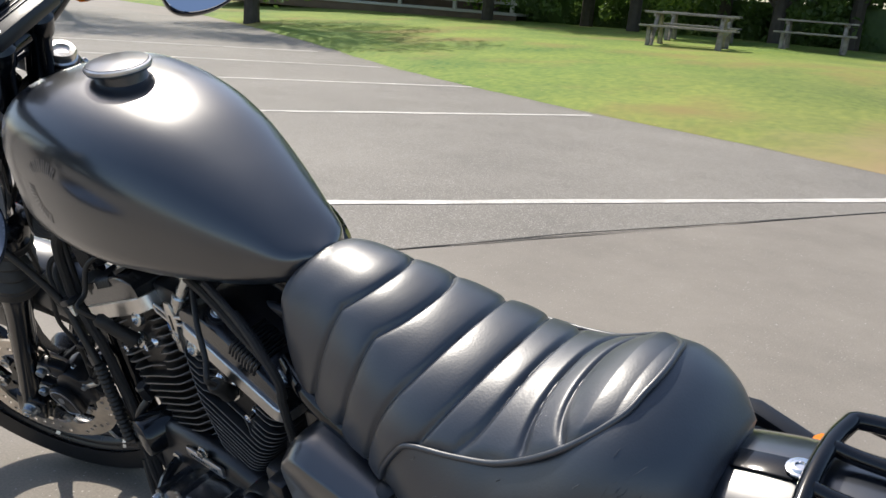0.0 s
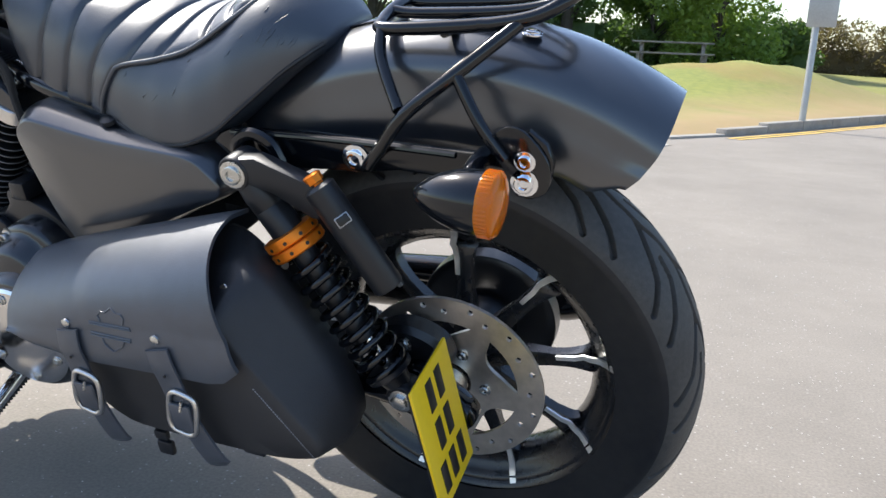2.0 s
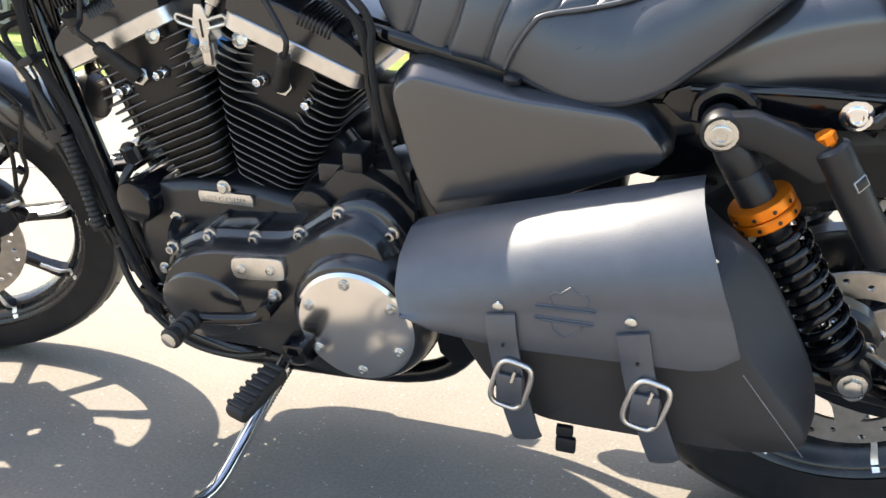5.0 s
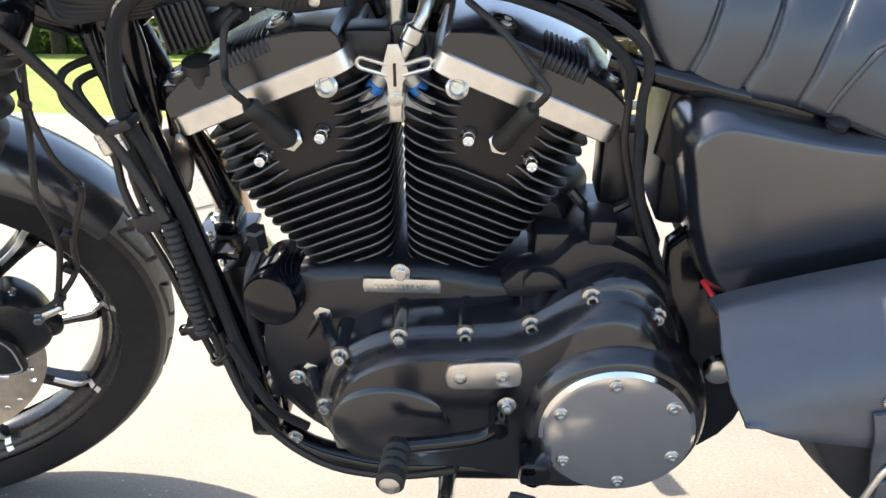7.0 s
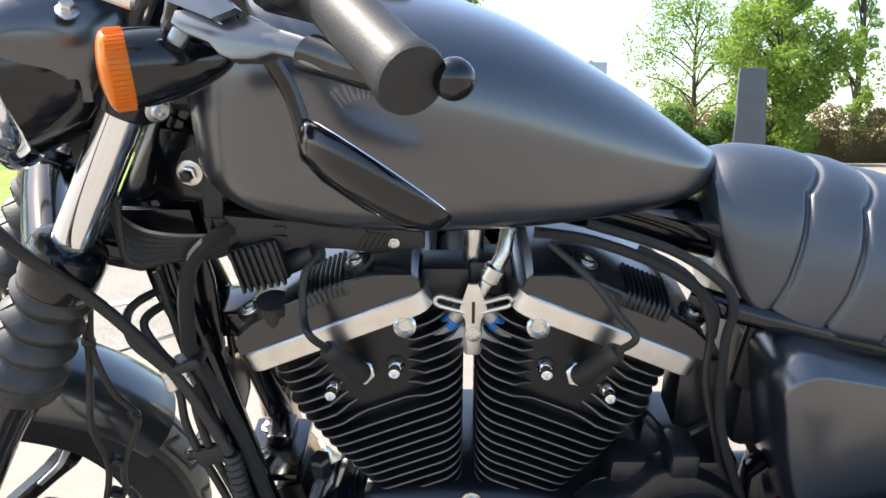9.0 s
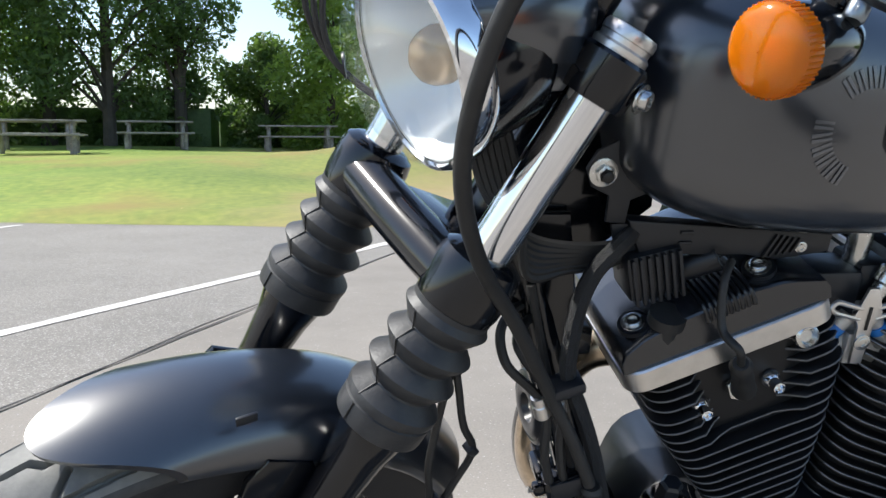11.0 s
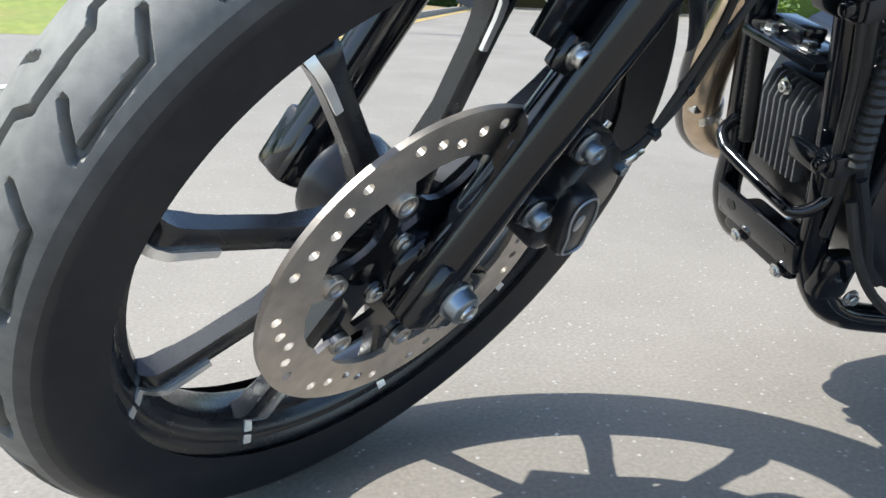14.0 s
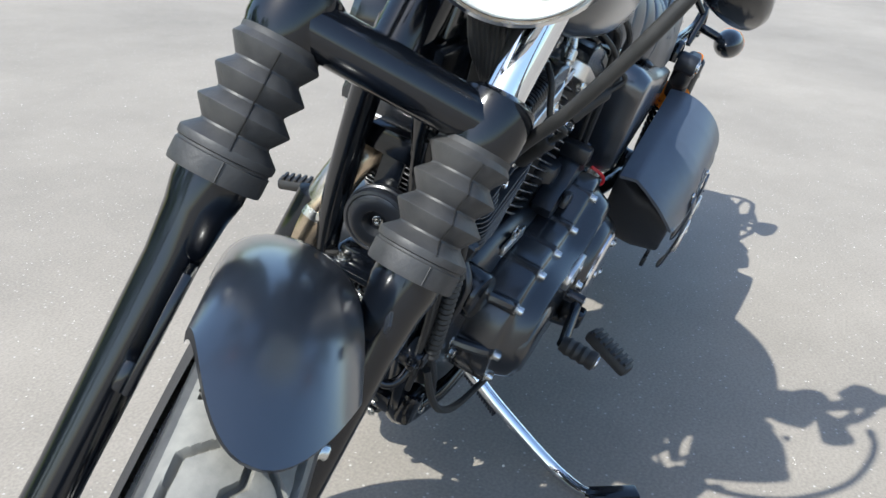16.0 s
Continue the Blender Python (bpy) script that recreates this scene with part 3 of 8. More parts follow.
def seat_point(x, a, raw=False):
    zt, zb, w = lerp(SEAT_TOP, x), lerp(SEAT_LOW, x), lerp(SEAT_W, x)
    c, s = math.cos(a), math.sin(a)
    y = w * math.copysign(abs(c) ** 0.95, c)
    z = zb + (zt - zb) * max(0.0, s) ** 0.85
    if raw:
        return Vector((x, y, z))
    lean = 0.60 * (zt - z)
    fore = max(0.0, min(1.0, (-0.42 - x) / 0.05))
    lean += (float(np.interp(zt - z, (0, 0.02, 0.055, 0.10, 0.135), (0, 0.024, 0.031, 0.043, 0.057))) - lean) * fore
    q = x + lean * (1 - 2.5 * max(0.0, min(1.0, (x + 0.345) / 0.10)))
    ribbed = 1.0 if x < -0.44 else max(0.0, min(1.0, (z - lerp(PIPE, x)) / 0.006))
    ribbed *= max(0.0, min(1.0, (-0.212 - x) / 0.02))
    gap = min(abs(q - s0) for s0 in SEAMS)
    roll = 1.0 if q < SEAMS[0] or q > SEAMS[-1] else min(1.0, next(b - a for a, b in zip(SEAMS, SEAMS[1:]) if q <= b) / 0.052)
    near = min(1.0, gap / (0.025 * roll))
    push = (0.0056 * roll * math.sqrt(max(0.0, 1 - (1 - near) ** 2)) - 0.0030 * math.exp(-(gap / 0.0028) ** 2)) * ribbed
    n = Vector((0, c * 1.0, 0.25 + max(0, s))).normalized()
    return Vector((x, y, z)) + n * push


NS, NA = 620, 96
xs = [-0.624 + (0.492) * (0.5 - 0.5 * math.cos(math.pi * (0.06 + 0.88 * i / NS))) for i in range(NS + 1)]
xs[0], xs[-1] = -0.624, -0.132
seat_rings = []
for x in xs:
    ring = [seat_point(x, math.pi * k / (NA - 1)) for k in range(NA)]
    zb = lerp(SEAT_LOW, x)
    w = lerp(SEAT_W, x)
    ring += [Vector((x, -w * 0.8, zb - 0.010)), Vector((x, w * 0.8, zb - 0.010))]
    seat_rings.append(ring)
seat = part("seat", loft(seat_rings), M_LEATHER, bike, "black tuck-and-roll solo seat with creased sides", 75)


def on_seat(x, z, side, off=0.002):
    """The place on the seat's flank at that x and height."""
    zt, zb = lerp(SEAT_TOP, x), lerp(SEAT_LOW, x)
    s = min(1.0, max(0.0, (z - zb) / (zt - zb))) ** (1 / 0.85)
    a = math.asin(s) if side > 0 else math.pi - math.asin(s)
    p = seat_point(x, a, True)
    return p + Vector((0, math.cos(a), 0.3 + s)).normalized() * off


left = [on_seat(x, z, -1, 0.0025) for x, z in PIPE[:7]] + [Vector(p) for p in ((-0.2075, -0.060, 0.8295), (-0.1985, -0.030, 0.8405))]
over = [Vector((-0.1955, 0.0, 0.8435))]
right = [Vector((p.x, -p.y, p.z)) for p in reversed(left)]
part("piping", tube([*left, *over, *right], 0.0031, 10, 7), M_LEATHER, seat, "raised seat piping")
rim_line = [Vector((x, -lerp(SEAT_W, x) * 0.985, lerp(SEAT_LOW, x) + 0.001)) for x in np.linspace(-0.612, -0.138, 26)]
front_seam = [on_seat(x, z, -1, 0.0015) for x, z in ((-0.613, 0.832), (-0.609, 0.812), (-0.606, 0.788), (-0.600, 0.760), (-0.590, 0.734), (-0.574, 0.714), (-0.555, 0.706))]
part("piping", tube(front_seam, 0.0022, 8, 5), M_LEATHER, seat, "thin piping round the seat nose")
part("edge_trim", tube(rim_line, 0.003, 8, 3), M_PLASTIC, seat, "black lower seat edging")
for k in range(26):
    x = random.uniform(-0.205, -0.165) if k < 16 else random.uniform(-0.42, -0.18)
    z = lerp(SEAT_TOP, x) - (random.uniform(0.02, 0.06) if k < 16 else random.uniform(0.045, 0.09))
    if z < lerp(PIPE, x) - 0.004 or k < 16:
        d = random.uniform(0.006, 0.016)
        a0 = on_seat(x, z, -1, 0.0001)
        b0 = on_seat(x + d * random.uniform(0.1, 0.7), z + d * random.uniform(0.3, 1.0), -1, 0.0001)
        mid = (a0 + b0) / 2 + Vector((random.uniform(-0.002, 0.002), -0.0002, 0))
        part("crease", tube([a0, mid, b0], lambda u: 0.0002 + 0.0003 * math.sin(math.pi * u), 5, 4), M_LEATHER, seat, "fine leather crease")


# fenders: thin shells turned round the axle
def smooth01(a, b, x):
    t = max(0.0, min(1.0, (x - a) / (b - a)))
    return t * t * (3 - 2 * t)


def fender(axle, a0, a1, crown, half, skirt, n=64, thick=0.004, tip=0.0, side_r=0.9, pinch=0.55, nose=0.0, tail=0.0, domed=False, round_off=0.0):
    """Angles from straight up, turning to the rear; skirt is a function of the angle."""
    rings = []
    for i in range(n + 1):
        u = i / n
        a = a0 + (a1 - a0) * u
        e = 1.0
        if tip:
            e = min(1.0, math.sqrt(max(0.0, 1 - max(0.0, (abs(u - 0.5) * 2 - (1 - tip)) / tip) ** 2)))
        lo = skirt(a)
        outer = []
        for k in range(33):
            t = -1 + 2 * k / 32
            if domed:
                y, r = half * math.sin(t * math.pi / 2), lo + (crown - lo) * math.cos(t * math.pi / 2) ** 0.9
            elif abs(t) < 0.62:
                q = t / 0.62
                y, r = half * side_r * math.sin(q * math.pi / 2) , crown - (1 - math.cos(q * math.pi / 2)) * half * 0.55
            else:
                q = (abs(t) - 0.62) / 0.38
                y = math.copysign(half * (side_r + (1 - side_r) * min(1, q * 2)), t)
                r = crown - half * 0.55 - q * (crown - half * 0.55 - lo)
            outer.append((y * (pinch + (1 - pinch) * e), crown - (crown - r) * (0.35 + 0.65 * e)))
        inner = [(y * 0.965, r - thick) for y, r in reversed(outer)]
        row = []
        for y, r in outer + inner:
            b = a - round_off * u ** 6 * max(0.0, 1 - abs(r - lo) / 0.03) + (nose * (1 - u) - tail * u) * min(1.0, abs(y) / half) ** 2.2
            row.append((axle.x + r * math.sin(b), axle.y + y, axle.z + r * math.cos(b)))
        rings.append(row)
    return loft(rings)


rear_fender = part("rear_fender", fender(R_AXLE, radians(-36), radians(34.6), 0.472, 0.096, lambda a: 0.345 + 0.014 * smooth01(0.30, 0.44, a) + 0.030 * smooth01(0.50, 0.61, a), tail=radians(-1.8), round_off=0.016),
                   M_SATIN, bike, "satin black rear mudguard", 60)
part("strap", put(box((0, 0, 0), (0.052, 0.024, 0.003), 0.001), Matrix.Translation((-0.105, 0.0, 0.784)) @ Matrix.Rotation(radians(-13), 4, "Y")), M_GLOSS, rear_fender, "flat black seat strap")
for at in ((0.105, -0.03, 0.783), (-0.078, 0.0, 0.793)):
    part("screw", bolt(at, Vector((at[0] * 0.6, 0, 0.46)), 0.008, 0.004), M_CHROME, rear_fender, "chrome dome screw")


# ---- wheels ----
def tread(axle, radius, half, polylines, pitch, depth=0.0080, width=0.0058, n_c=1800, n_a=132, rim=0.245):
    """A tyre with its grooves cut in: polylines of (along, across) in metres, repeated each pitch."""
    prof = []
    drop = radius - rim
    for k in range(n_a + 1):
        t = -1 + 2 * k / n_a
        t = math.copysign(abs(t) ** 1.2, t)
        a = abs(t)
        ang = a * 2.05
        y = math.copysign(half * (math.sin(min(ang, math.pi / 2)) if ang < math.pi / 2 else 1.0 - 0.16 * (ang - math.pi / 2) / 0.48), t)
        if ang < math.pi / 2:
            r = radius - (1 - math.cos(ang)) * half * 0.62
        else:
            r = radius - half * 0.62 - (ang - math.pi / 2) / 0.48 * (drop - half * 0.62)
        prof.append((y, r))
    ys, rs = np.array([p[0] for p in prof]), np.array([p[1] for p in prof])
    arc = np.concatenate([[0], np.cumsum(np.hypot(np.diff(ys), np.diff(rs)))])
    arc -= arc[n_a // 2]
    turns = round(2 * math.pi * radius / pitch)
    pitch = 2 * math.pi * radius / turns
    cs = np.arange(n_c) * 2 * math.pi * radius / n_c
    C, A = np.meshgrid(cs % pitch, arc, indexing="ij")
    dist = np.full(C.shape, 1.0)
    for line in polylines:
        for (c0, a0), (c1, a1) in zip(line, line[1:]):
            for sh in (-2 * pitch, -pitch, 0, pitch):
                dx, dy = c1 - c0, a1 - a0
                t = np.clip(((C - c0 - sh) * dx + (A - a0) * dy) / (dx * dx + dy * dy), 0, 1)
                dist = np.minimum(dist, np.hypot(C - c0 - sh - t * dx, A - a0 - t * dy))
    cut = depth * np.clip((width / 2 + 0.0012 - dist) / 0.0018, 0, 1)
    ang = np.arange(n_c) * 2 * math.pi / n_c
    nr = np.gradient(ys)
    nl = np.hypot(np.gradient(ys), np.gradient(rs))
    ny, nrr = -np.gradient(rs) / nl, nr / nl
    Rr = rs[None] - cut * np.abs(nrr)[None]
    Yy = ys[None] - cut * (np.sign(ys) * np.abs(ny))[None]
    X, Z = axle.x + Rr * np.sin(ang)[:, None], axle.z + Rr * np.cos(ang)[:, None]
    V = np.stack([X, np.broadcast_to(Yy + axle.y, X.shape), Z], -1).reshape(-1, 3)
    m = n_a + 1
    i, j = np.meshgrid(np.arange(n_c), np.arange(n_a), indexing="ij")
    i2 = (i + 1) % n_c
    F = np.stack([i * m + j, i2 * m + j, i2 * m + j + 1, i * m + j + 1], -1).reshape(-1, 4)
    off = np.abs(arc[j] + arc[j + 1]).reshape(-1) / 2
    in_tread, in_wall = off < half * 0.98, off >= half * 1.16
    out = []
    for sel in (F[in_wall], F[~in_tread & ~in_wall], F[in_tread]):
        used, back = np.unique(sel, return_inverse=True)
        out.append(([tuple(v) for v in V[used].tolist()], [tuple(f) for f in back.reshape(-1, 4).tolist()]))
    return out


def wheel(name, axle, radius, half, rim_r, rim_half, grooves, pitch, label, steer, hub_half, phase, b, flare):
    put_part = (lambda n, g, m, p, lb="", an=38: sp(n, g, m, p, lb, an)) if steer else part
    Y = Vector((0, 1, 0))
    e, h = rim_r, rim_half
    half_rim = [(e + 0.010, -h - 0.004), (e + 0.012, -h + 0.001), (e + 0.002, -h + 0.003), (e - 0.004, -h + 0.006), (e - 0.007, -h + 0.012), (e - b * 0.53, -h + 0.018), (e - b * 0.84, -h * 0.42), (e - b, -h * 0.16)]
    rim = lathe(half_rim + [(r, -y) for r, y in reversed(half_rim)] + [(e + 0.004, h), (e - b + 0.006, 0), (e + 0.004, -h), (e + 0.010, -h - 0.004)], axle, Y, 120, False)
    hub = lathe([(0.018, -hub_half), (0.040, -hub_half), (0.044, -hub_half + 0.012), (0.036, -hub_half * 0.4), (0.036, hub_half * 0.4), (0.05, hub_half - 0.01), (0.05, hub_half), (0.018, hub_half)], axle, Y, 40)
    w = put_part(name, cat(rim, hub), M_WHEEL, bike, label)
    walls, shoulder, band = tread(axle, radius, half, grooves, pitch, width=0.0045 if steer else 0.0058, rim=rim_r + 0.006)
    put_part("tyre", walls, M_TYRE, w, "black motorcycle tyre", 30)
    # front bands paler than the rear's: wear, with sunlight in the colour
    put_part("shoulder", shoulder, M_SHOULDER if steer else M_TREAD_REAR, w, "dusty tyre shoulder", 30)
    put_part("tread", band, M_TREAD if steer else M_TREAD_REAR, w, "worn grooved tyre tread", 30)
    for k in range(9):
        a = phase + 2 * math.pi * k / 9
        d, s = Vector((math.sin(a), 0, math.cos(a))), Vector((math.cos(a), 0, -math.sin(a)))
        rings = []
        for r, wd, y0, y1 in ((0.032, 0.017, -0.028, 0.024), (0.055, 0.0140, -0.026, 0.004), (0.085, 0.0124, -0.025, -0.004), (0.125, 0.0102, -0.024, -0.009), (rim_r - b - 0.047, 0.0098, -0.0245, -0.009), (rim_r - b - 0.030, 0.0098 + flare * 0.05, -0.0245, -0.008), (rim_r - b - 0.020, 0.0098 + flare * 0.15, -0.0245, -0.006),
                              (rim_r - b - 0.012, 0.0098 + flare * 0.30, -0.0245, -0.006), (rim_r - b - 0.006, 0.0098 + flare * 0.45, -0.0240, -0.005), (rim_r - b - 0.001, 0.0098 + flare * 0.70, -0.022, -0.003), (rim_r - b + 0.004, 0.0098 + flare, -0.017, 0.000)):
            ring = []
            for sx, yy in ((-1, y0), (-0.55, y0 - 0.003), (0.55, y0 - 0.003), (1, y0), (1, y1), (0.55, y1 + 0.003), (-0.55, y1 + 0.003), (-1, y1)):
                ring.append(axle + d * r + s * (sx * wd) + Y * yy)
            rings.append(ring)
        put_part("spoke", loft(rings), M_WHEEL, w, "", 50)
        hi = []
        for r, yy, off, wd in ((rim_r - b - 0.044, -0.0290, -0.0066, 0.0030), (rim_r - b - 0.018, -0.0292, -0.0072, 0.0034), (rim_r - b - 0.006, -0.0284, -0.0072 - flare * 0.2, 0.0036), (rim_r - b * 0.88, -h * 0.62 - 0.003, -0.0082 - flare * 0.2, 0.0040), (rim_r - b * 0.55, -h + 0.0165, -0.0085, 0.0044), (rim_r - 0.007, -h + 0.0105, -0.0070, 0.0048), (rim_r + 0.004, -h + 0.0015, -0.0070, 0.0048)):
            hi.append([axle + d * r + s * (off + wd) + Y * (yy - 0.0016), axle + d * r + s * (off - wd) + Y * (yy - 0.0016), axle + d * r + s * (off - wd) + Y * (yy + 0.002), axle + d * r + s * (off + wd) + Y * (yy + 0.002)])
        put_part("machined_patch", loft(hi), M_MACHINED, w, "bright machined patch at the spoke end")
    return w


FRONT_GROOVES = [[(0.1345, 0.004), (0.0888, 0.006), (0.0815, -0.003), (0.0295, -0.005), (0.0195, 0.004)],
                 [(0.1065, -0.018), (0.0910, -0.038), (0.0305, -0.041)], [(0.0460, -0.018), (0.0260, -0.040)],
                 [(0.0490, 0.018), (0.0360, 0.038), (-0.0270, 0.041)], [(0.1020, 0.018), (0.0815, 0.040)]]
REAR_GROOVES = [[(0.0, 0.003), (0.030, 0.006), (0.070, -0.003), (0.110, -0.006), (0.140, 0.003)], [(0.030, 0.006), (0.060, 0.026), (0.100, 0.046), (0.132, 0.074)], [(0.100, -0.006), (0.130, -0.026), (0.170, -0.046), (0.202, -0.074)],
                [(0.080, 0.018), (0.108, 0.024), (0.150, 0.050), (0.176, 0.070)], [(0.010, -0.018), (0.038, -0.024), (0.080, -0.050), (0.106, -0.070)]]
rear_wheel = wheel("rear_wheel", R_AXLE, 0.323, 0.0715, 0.213, 0.050, REAR_GROOVES, 0.140, "black nine-spoke rear wheel", False, 0.062, radians(2), 0.034, 0.012)
front_wheel = wheel("front_wheel", F_HUB, 0.329, 0.051, 0.246, 0.032, FRONT_GROOVES, 0.115, "black nine-spoke front wheel", True, 0.052, radians(12), 0.021, 0.005)


part("drive_pulley", lathe([(0.03, 0.066), (0.092, 0.070), (0.104, 0.072), (0.106, 0.074), (0.106, 0.100), (0.104, 0.102), (0.03, 0.098)], R_AXLE, (0, 1, 0), 64), M_ENGINE, rear_wheel, "black toothed drive pulley")
RD = axes(R_AXLE + Vector((0, -0.082, 0)), (0, 1, 0), (1, 0, 0))
rear_loops = [circle(0.131, 96), circle(0.030, 24)]
for k in range(24):
    a = 2 * math.pi * (k + 0.10 * math.sin(k * 2.4)) / 24
    r = 0.1205 if k % 2 else 0.1115
    rear_loops.append(circle(0.0044, 8, r * math.cos(a), r * math.sin(a)))
for k in range(5):
    a0 = 2 * math.pi * k / 5 + 0.35
    outer = [(0.0955, a0 + 0.95 * u) for u in np.linspace(0, 1, 9)]
    inner = [(0.0955 - 0.030 * math.sin(math.pi * u ** 0.7) ** 0.8, a0 + 0.95 * u) for u in np.linspace(1, 0, 9)[1:-1]]
    rear_loops.append([(r * math.cos(a), r * math.sin(a)) for r, a in outer + inner])
part("brake_disc", plate(rear_loops, 0.0055, RD), M_DISC, rear_wheel, "drilled steel rear brake disc", 30)
for k in range(5):
    a = 2 * math.pi * k / 5 + 0.1
    part("disc_bolt", bolt(RD @ Vector((0.050 * math.cos(a), 0.050 * math.sin(a), -0.0030)), (0, -1, 0), 0.006, 0.005), M_STEEL, rear_wheel)
part("axle_nut", cat(lathe([(0.026, 0), (0.026, 0.03), (0.02, 0.034)], R_AXLE + Vector((0, -0.085, 0)), (0, -1, 0), 20), bolt(R_AXLE + Vector((0, -0.128, 0)), (0, -1, 0), 0.013, 0.016, False)), M_STEEL, rear_wheel)
FD = axes(F_HUB + Vector((0, -0.061, 0)), (0, 1, 0))


def round_hub(r, a):
    """A point of the front disc's own plane: radius r, angle a from upright."""
    p = FD.inverted() @ (FD.translation + Vector((r * math.sin(a), 0, r * math.cos(a))))
    return p.x, p.y


SEVENTH = 2 * math.pi / 7
BUTTON0 = radians(-26.5)
bore = []
for k in range(7):
    for da, r in ((-0.115, 0.112), (-0.105, 0.100), (-0.06, 0.091), (0.0, 0.088), (0.06, 0.091), (0.105, 0.100), (0.115, 0.112), (0.26, 0.1145), (0.4488, 0.1155), (0.64, 0.1145)):
        bore.append(round_hub(r, BUTTON0 + SEVENTH * k + da))
drilled = []
for k in range(7):
    for da, r in ((-16.6, 0.1415), (-8.3, 0.1360), (0.0, 0.1295), (8.3, 0.1360), (16.6, 0.1415)):
        cx, cy = round_hub(r, BUTTON0 + SEVENTH * (k + 0.5) + radians(da))
        drilled.append(circle(0.0048, 10, cx, cy))
sp("brake_disc", plate([circle(0.1555, 112), bore] + drilled, 0.0055, FD), M_DISC, front_wheel, "drilled steel front brake disc", 30)
spider, windows = [], []
for k in range(7):
    a = BUTTON0 + SEVENTH * k
    for da, r in ((-0.115, 0.094), (-0.095, 0.101), (0.0, 0.1045), (0.095, 0.101), (0.115, 0.094), (0.20, 0.081), (0.33, 0.074), (0.4488, 0.072), (0.57, 0.074), (0.70, 0.081)):
        spider.append(round_hub(r, a + da))
    windows.append([round_hub(r, a + da) for da, r in ((-0.20, 0.057), (0.20, 0.057), (0.17, 0.064), (0.07, 0.077), (-0.07, 0.077), (-0.17, 0.064))])
sp("disc_carrier", plate([spider, circle(0.022, 24)] + windows, 0.006, axes(F_HUB + Vector((0, -0.056, 0)), (0, 1, 0))), M_GLOSS, front_wheel, "black disc spider", 30)
for k in range(7):
    a = BUTTON0 + SEVENTH * k
    sp("disc_button", lathe([(0.0105, -0.004), (0.0105, 0.0022), (0.0095, 0.003), (0.0072, 0.003), (0.0064, 0.0012), (0.0050, 0.0010), (0.0046, -0.002), (0.001, -0.002)], F_HUB + Vector((math.sin(a), 0, math.cos(a))) * 0.0945 + Vector((0, -0.064, 0)), (0, -1, 0), 20), M_BUTTON, front_wheel, "steel disc button with a hollow middle")
    if k < 5:
        a = radians(-38) + 2 * math.pi * k / 5
        sp("hub_bolt", bolt(F_HUB + Vector((math.sin(a), 0, math.cos(a))) * 0.0455 + Vector((0, -0.0595, 0)), (0, -1, 0), 0.0075, 0.004), M_STEEL, front_wheel)


# ---- rear half: covers, bag, shocks, struts, rack ----
def cover(outline, ys, scales, shift=(0, 0), sub=5, n=72):
    """A panel lofted from one outline: at each depth in ys the outline is scaled about its middle."""
    o = resample([(x, z, 0) for x, z in rounded(outline, sub)], n)
    c = sum(o, Vector()) / len(o)
    rings = []
    for y, s in zip(ys, scales):
        rings.append([(c.x + (p.x - c.x) * s[0] + shift[0] * (1 - s[0]), y, c.y + (p.y - c.y) * s[1] + shift[1] * (1 - s[1])) for p in o])
    return loft(rings)


SIDE = [(-0.562, 0.690), (-0.575, 0.672), (-0.570, 0.640), (-0.556, 0.575), (-0.535, 0.515), (-0.510, 0.490), (-0.44, 0.505), (-0.36, 0.545), (-0.285, 0.583), (-0.252, 0.600), (-0.244, 0.618),
        (-0.262, 0.642), (-0.285, 0.660), (-0.34, 0.667), (-0.43, 0.676), (-0.52, 0.693), (-0.545, 0.697)]
side = part("side_cover", cover(SIDE, (-0.05, -0.126, -0.138, -0.143, -0.158, -0.1615, -0.1625, -0.163), ((1, 1), (1, 1), (0.994, 0.985), (0.986, 0.965), (0.955, 0.885), (0.943, 0.860), (0.93, 0.84), (0.5, 0.45))), M_SATIN, bike, "satin black left side cover", 50)
part("side_cover", flip(cover(SIDE, (-0.05, -0.128, -0.148, -0.160), ((1, 1), (1, 1), (0.985, 0.965), (0.92, 0.86)))), M_SATIN, bike, "satin black oil tank cover", 50)
part("seat_latch", lathe([(0.006, 0), (0.011, 0.002), (0.011, 0.008), (0.004, 0.010)], (-0.43, -0.13, 0.676), (0, -0.3, 1), 16), M_PLASTIC, bike)
# frame under the seat
part("frame_rail", cat(tube([(-0.64, -0.07, 0.72), (-0.56, -0.095, 0.705), (-0.40, -0.105, 0.672), (-0.25, -0.105, 0.665)], 0.013, 10), flip(tube([(-0.64, -0.07, 0.72), (-0.56, -0.095, 0.705), (-0.40, -0.105, 0.672), (-0.25, -0.105, 0.665)], 0.013, 10))), M_GLOSS, bike, "gloss black seat rails")
part("frame_gusset", prism(rounded([(-0.31, 0.662), (-0.20, 0.664), (-0.185, 0.62), (-0.215, 0.575), (-0.31, 0.57)], 2), -0.095, -0.110, 0.003), M_GLOSS, bike, "gloss black frame plate")
part("battery_box", box((-0.42, 0.0, 0.58), (0.24, 0.20, 0.16), 0.01), M_PLASTIC, bike, "black plastic battery box")

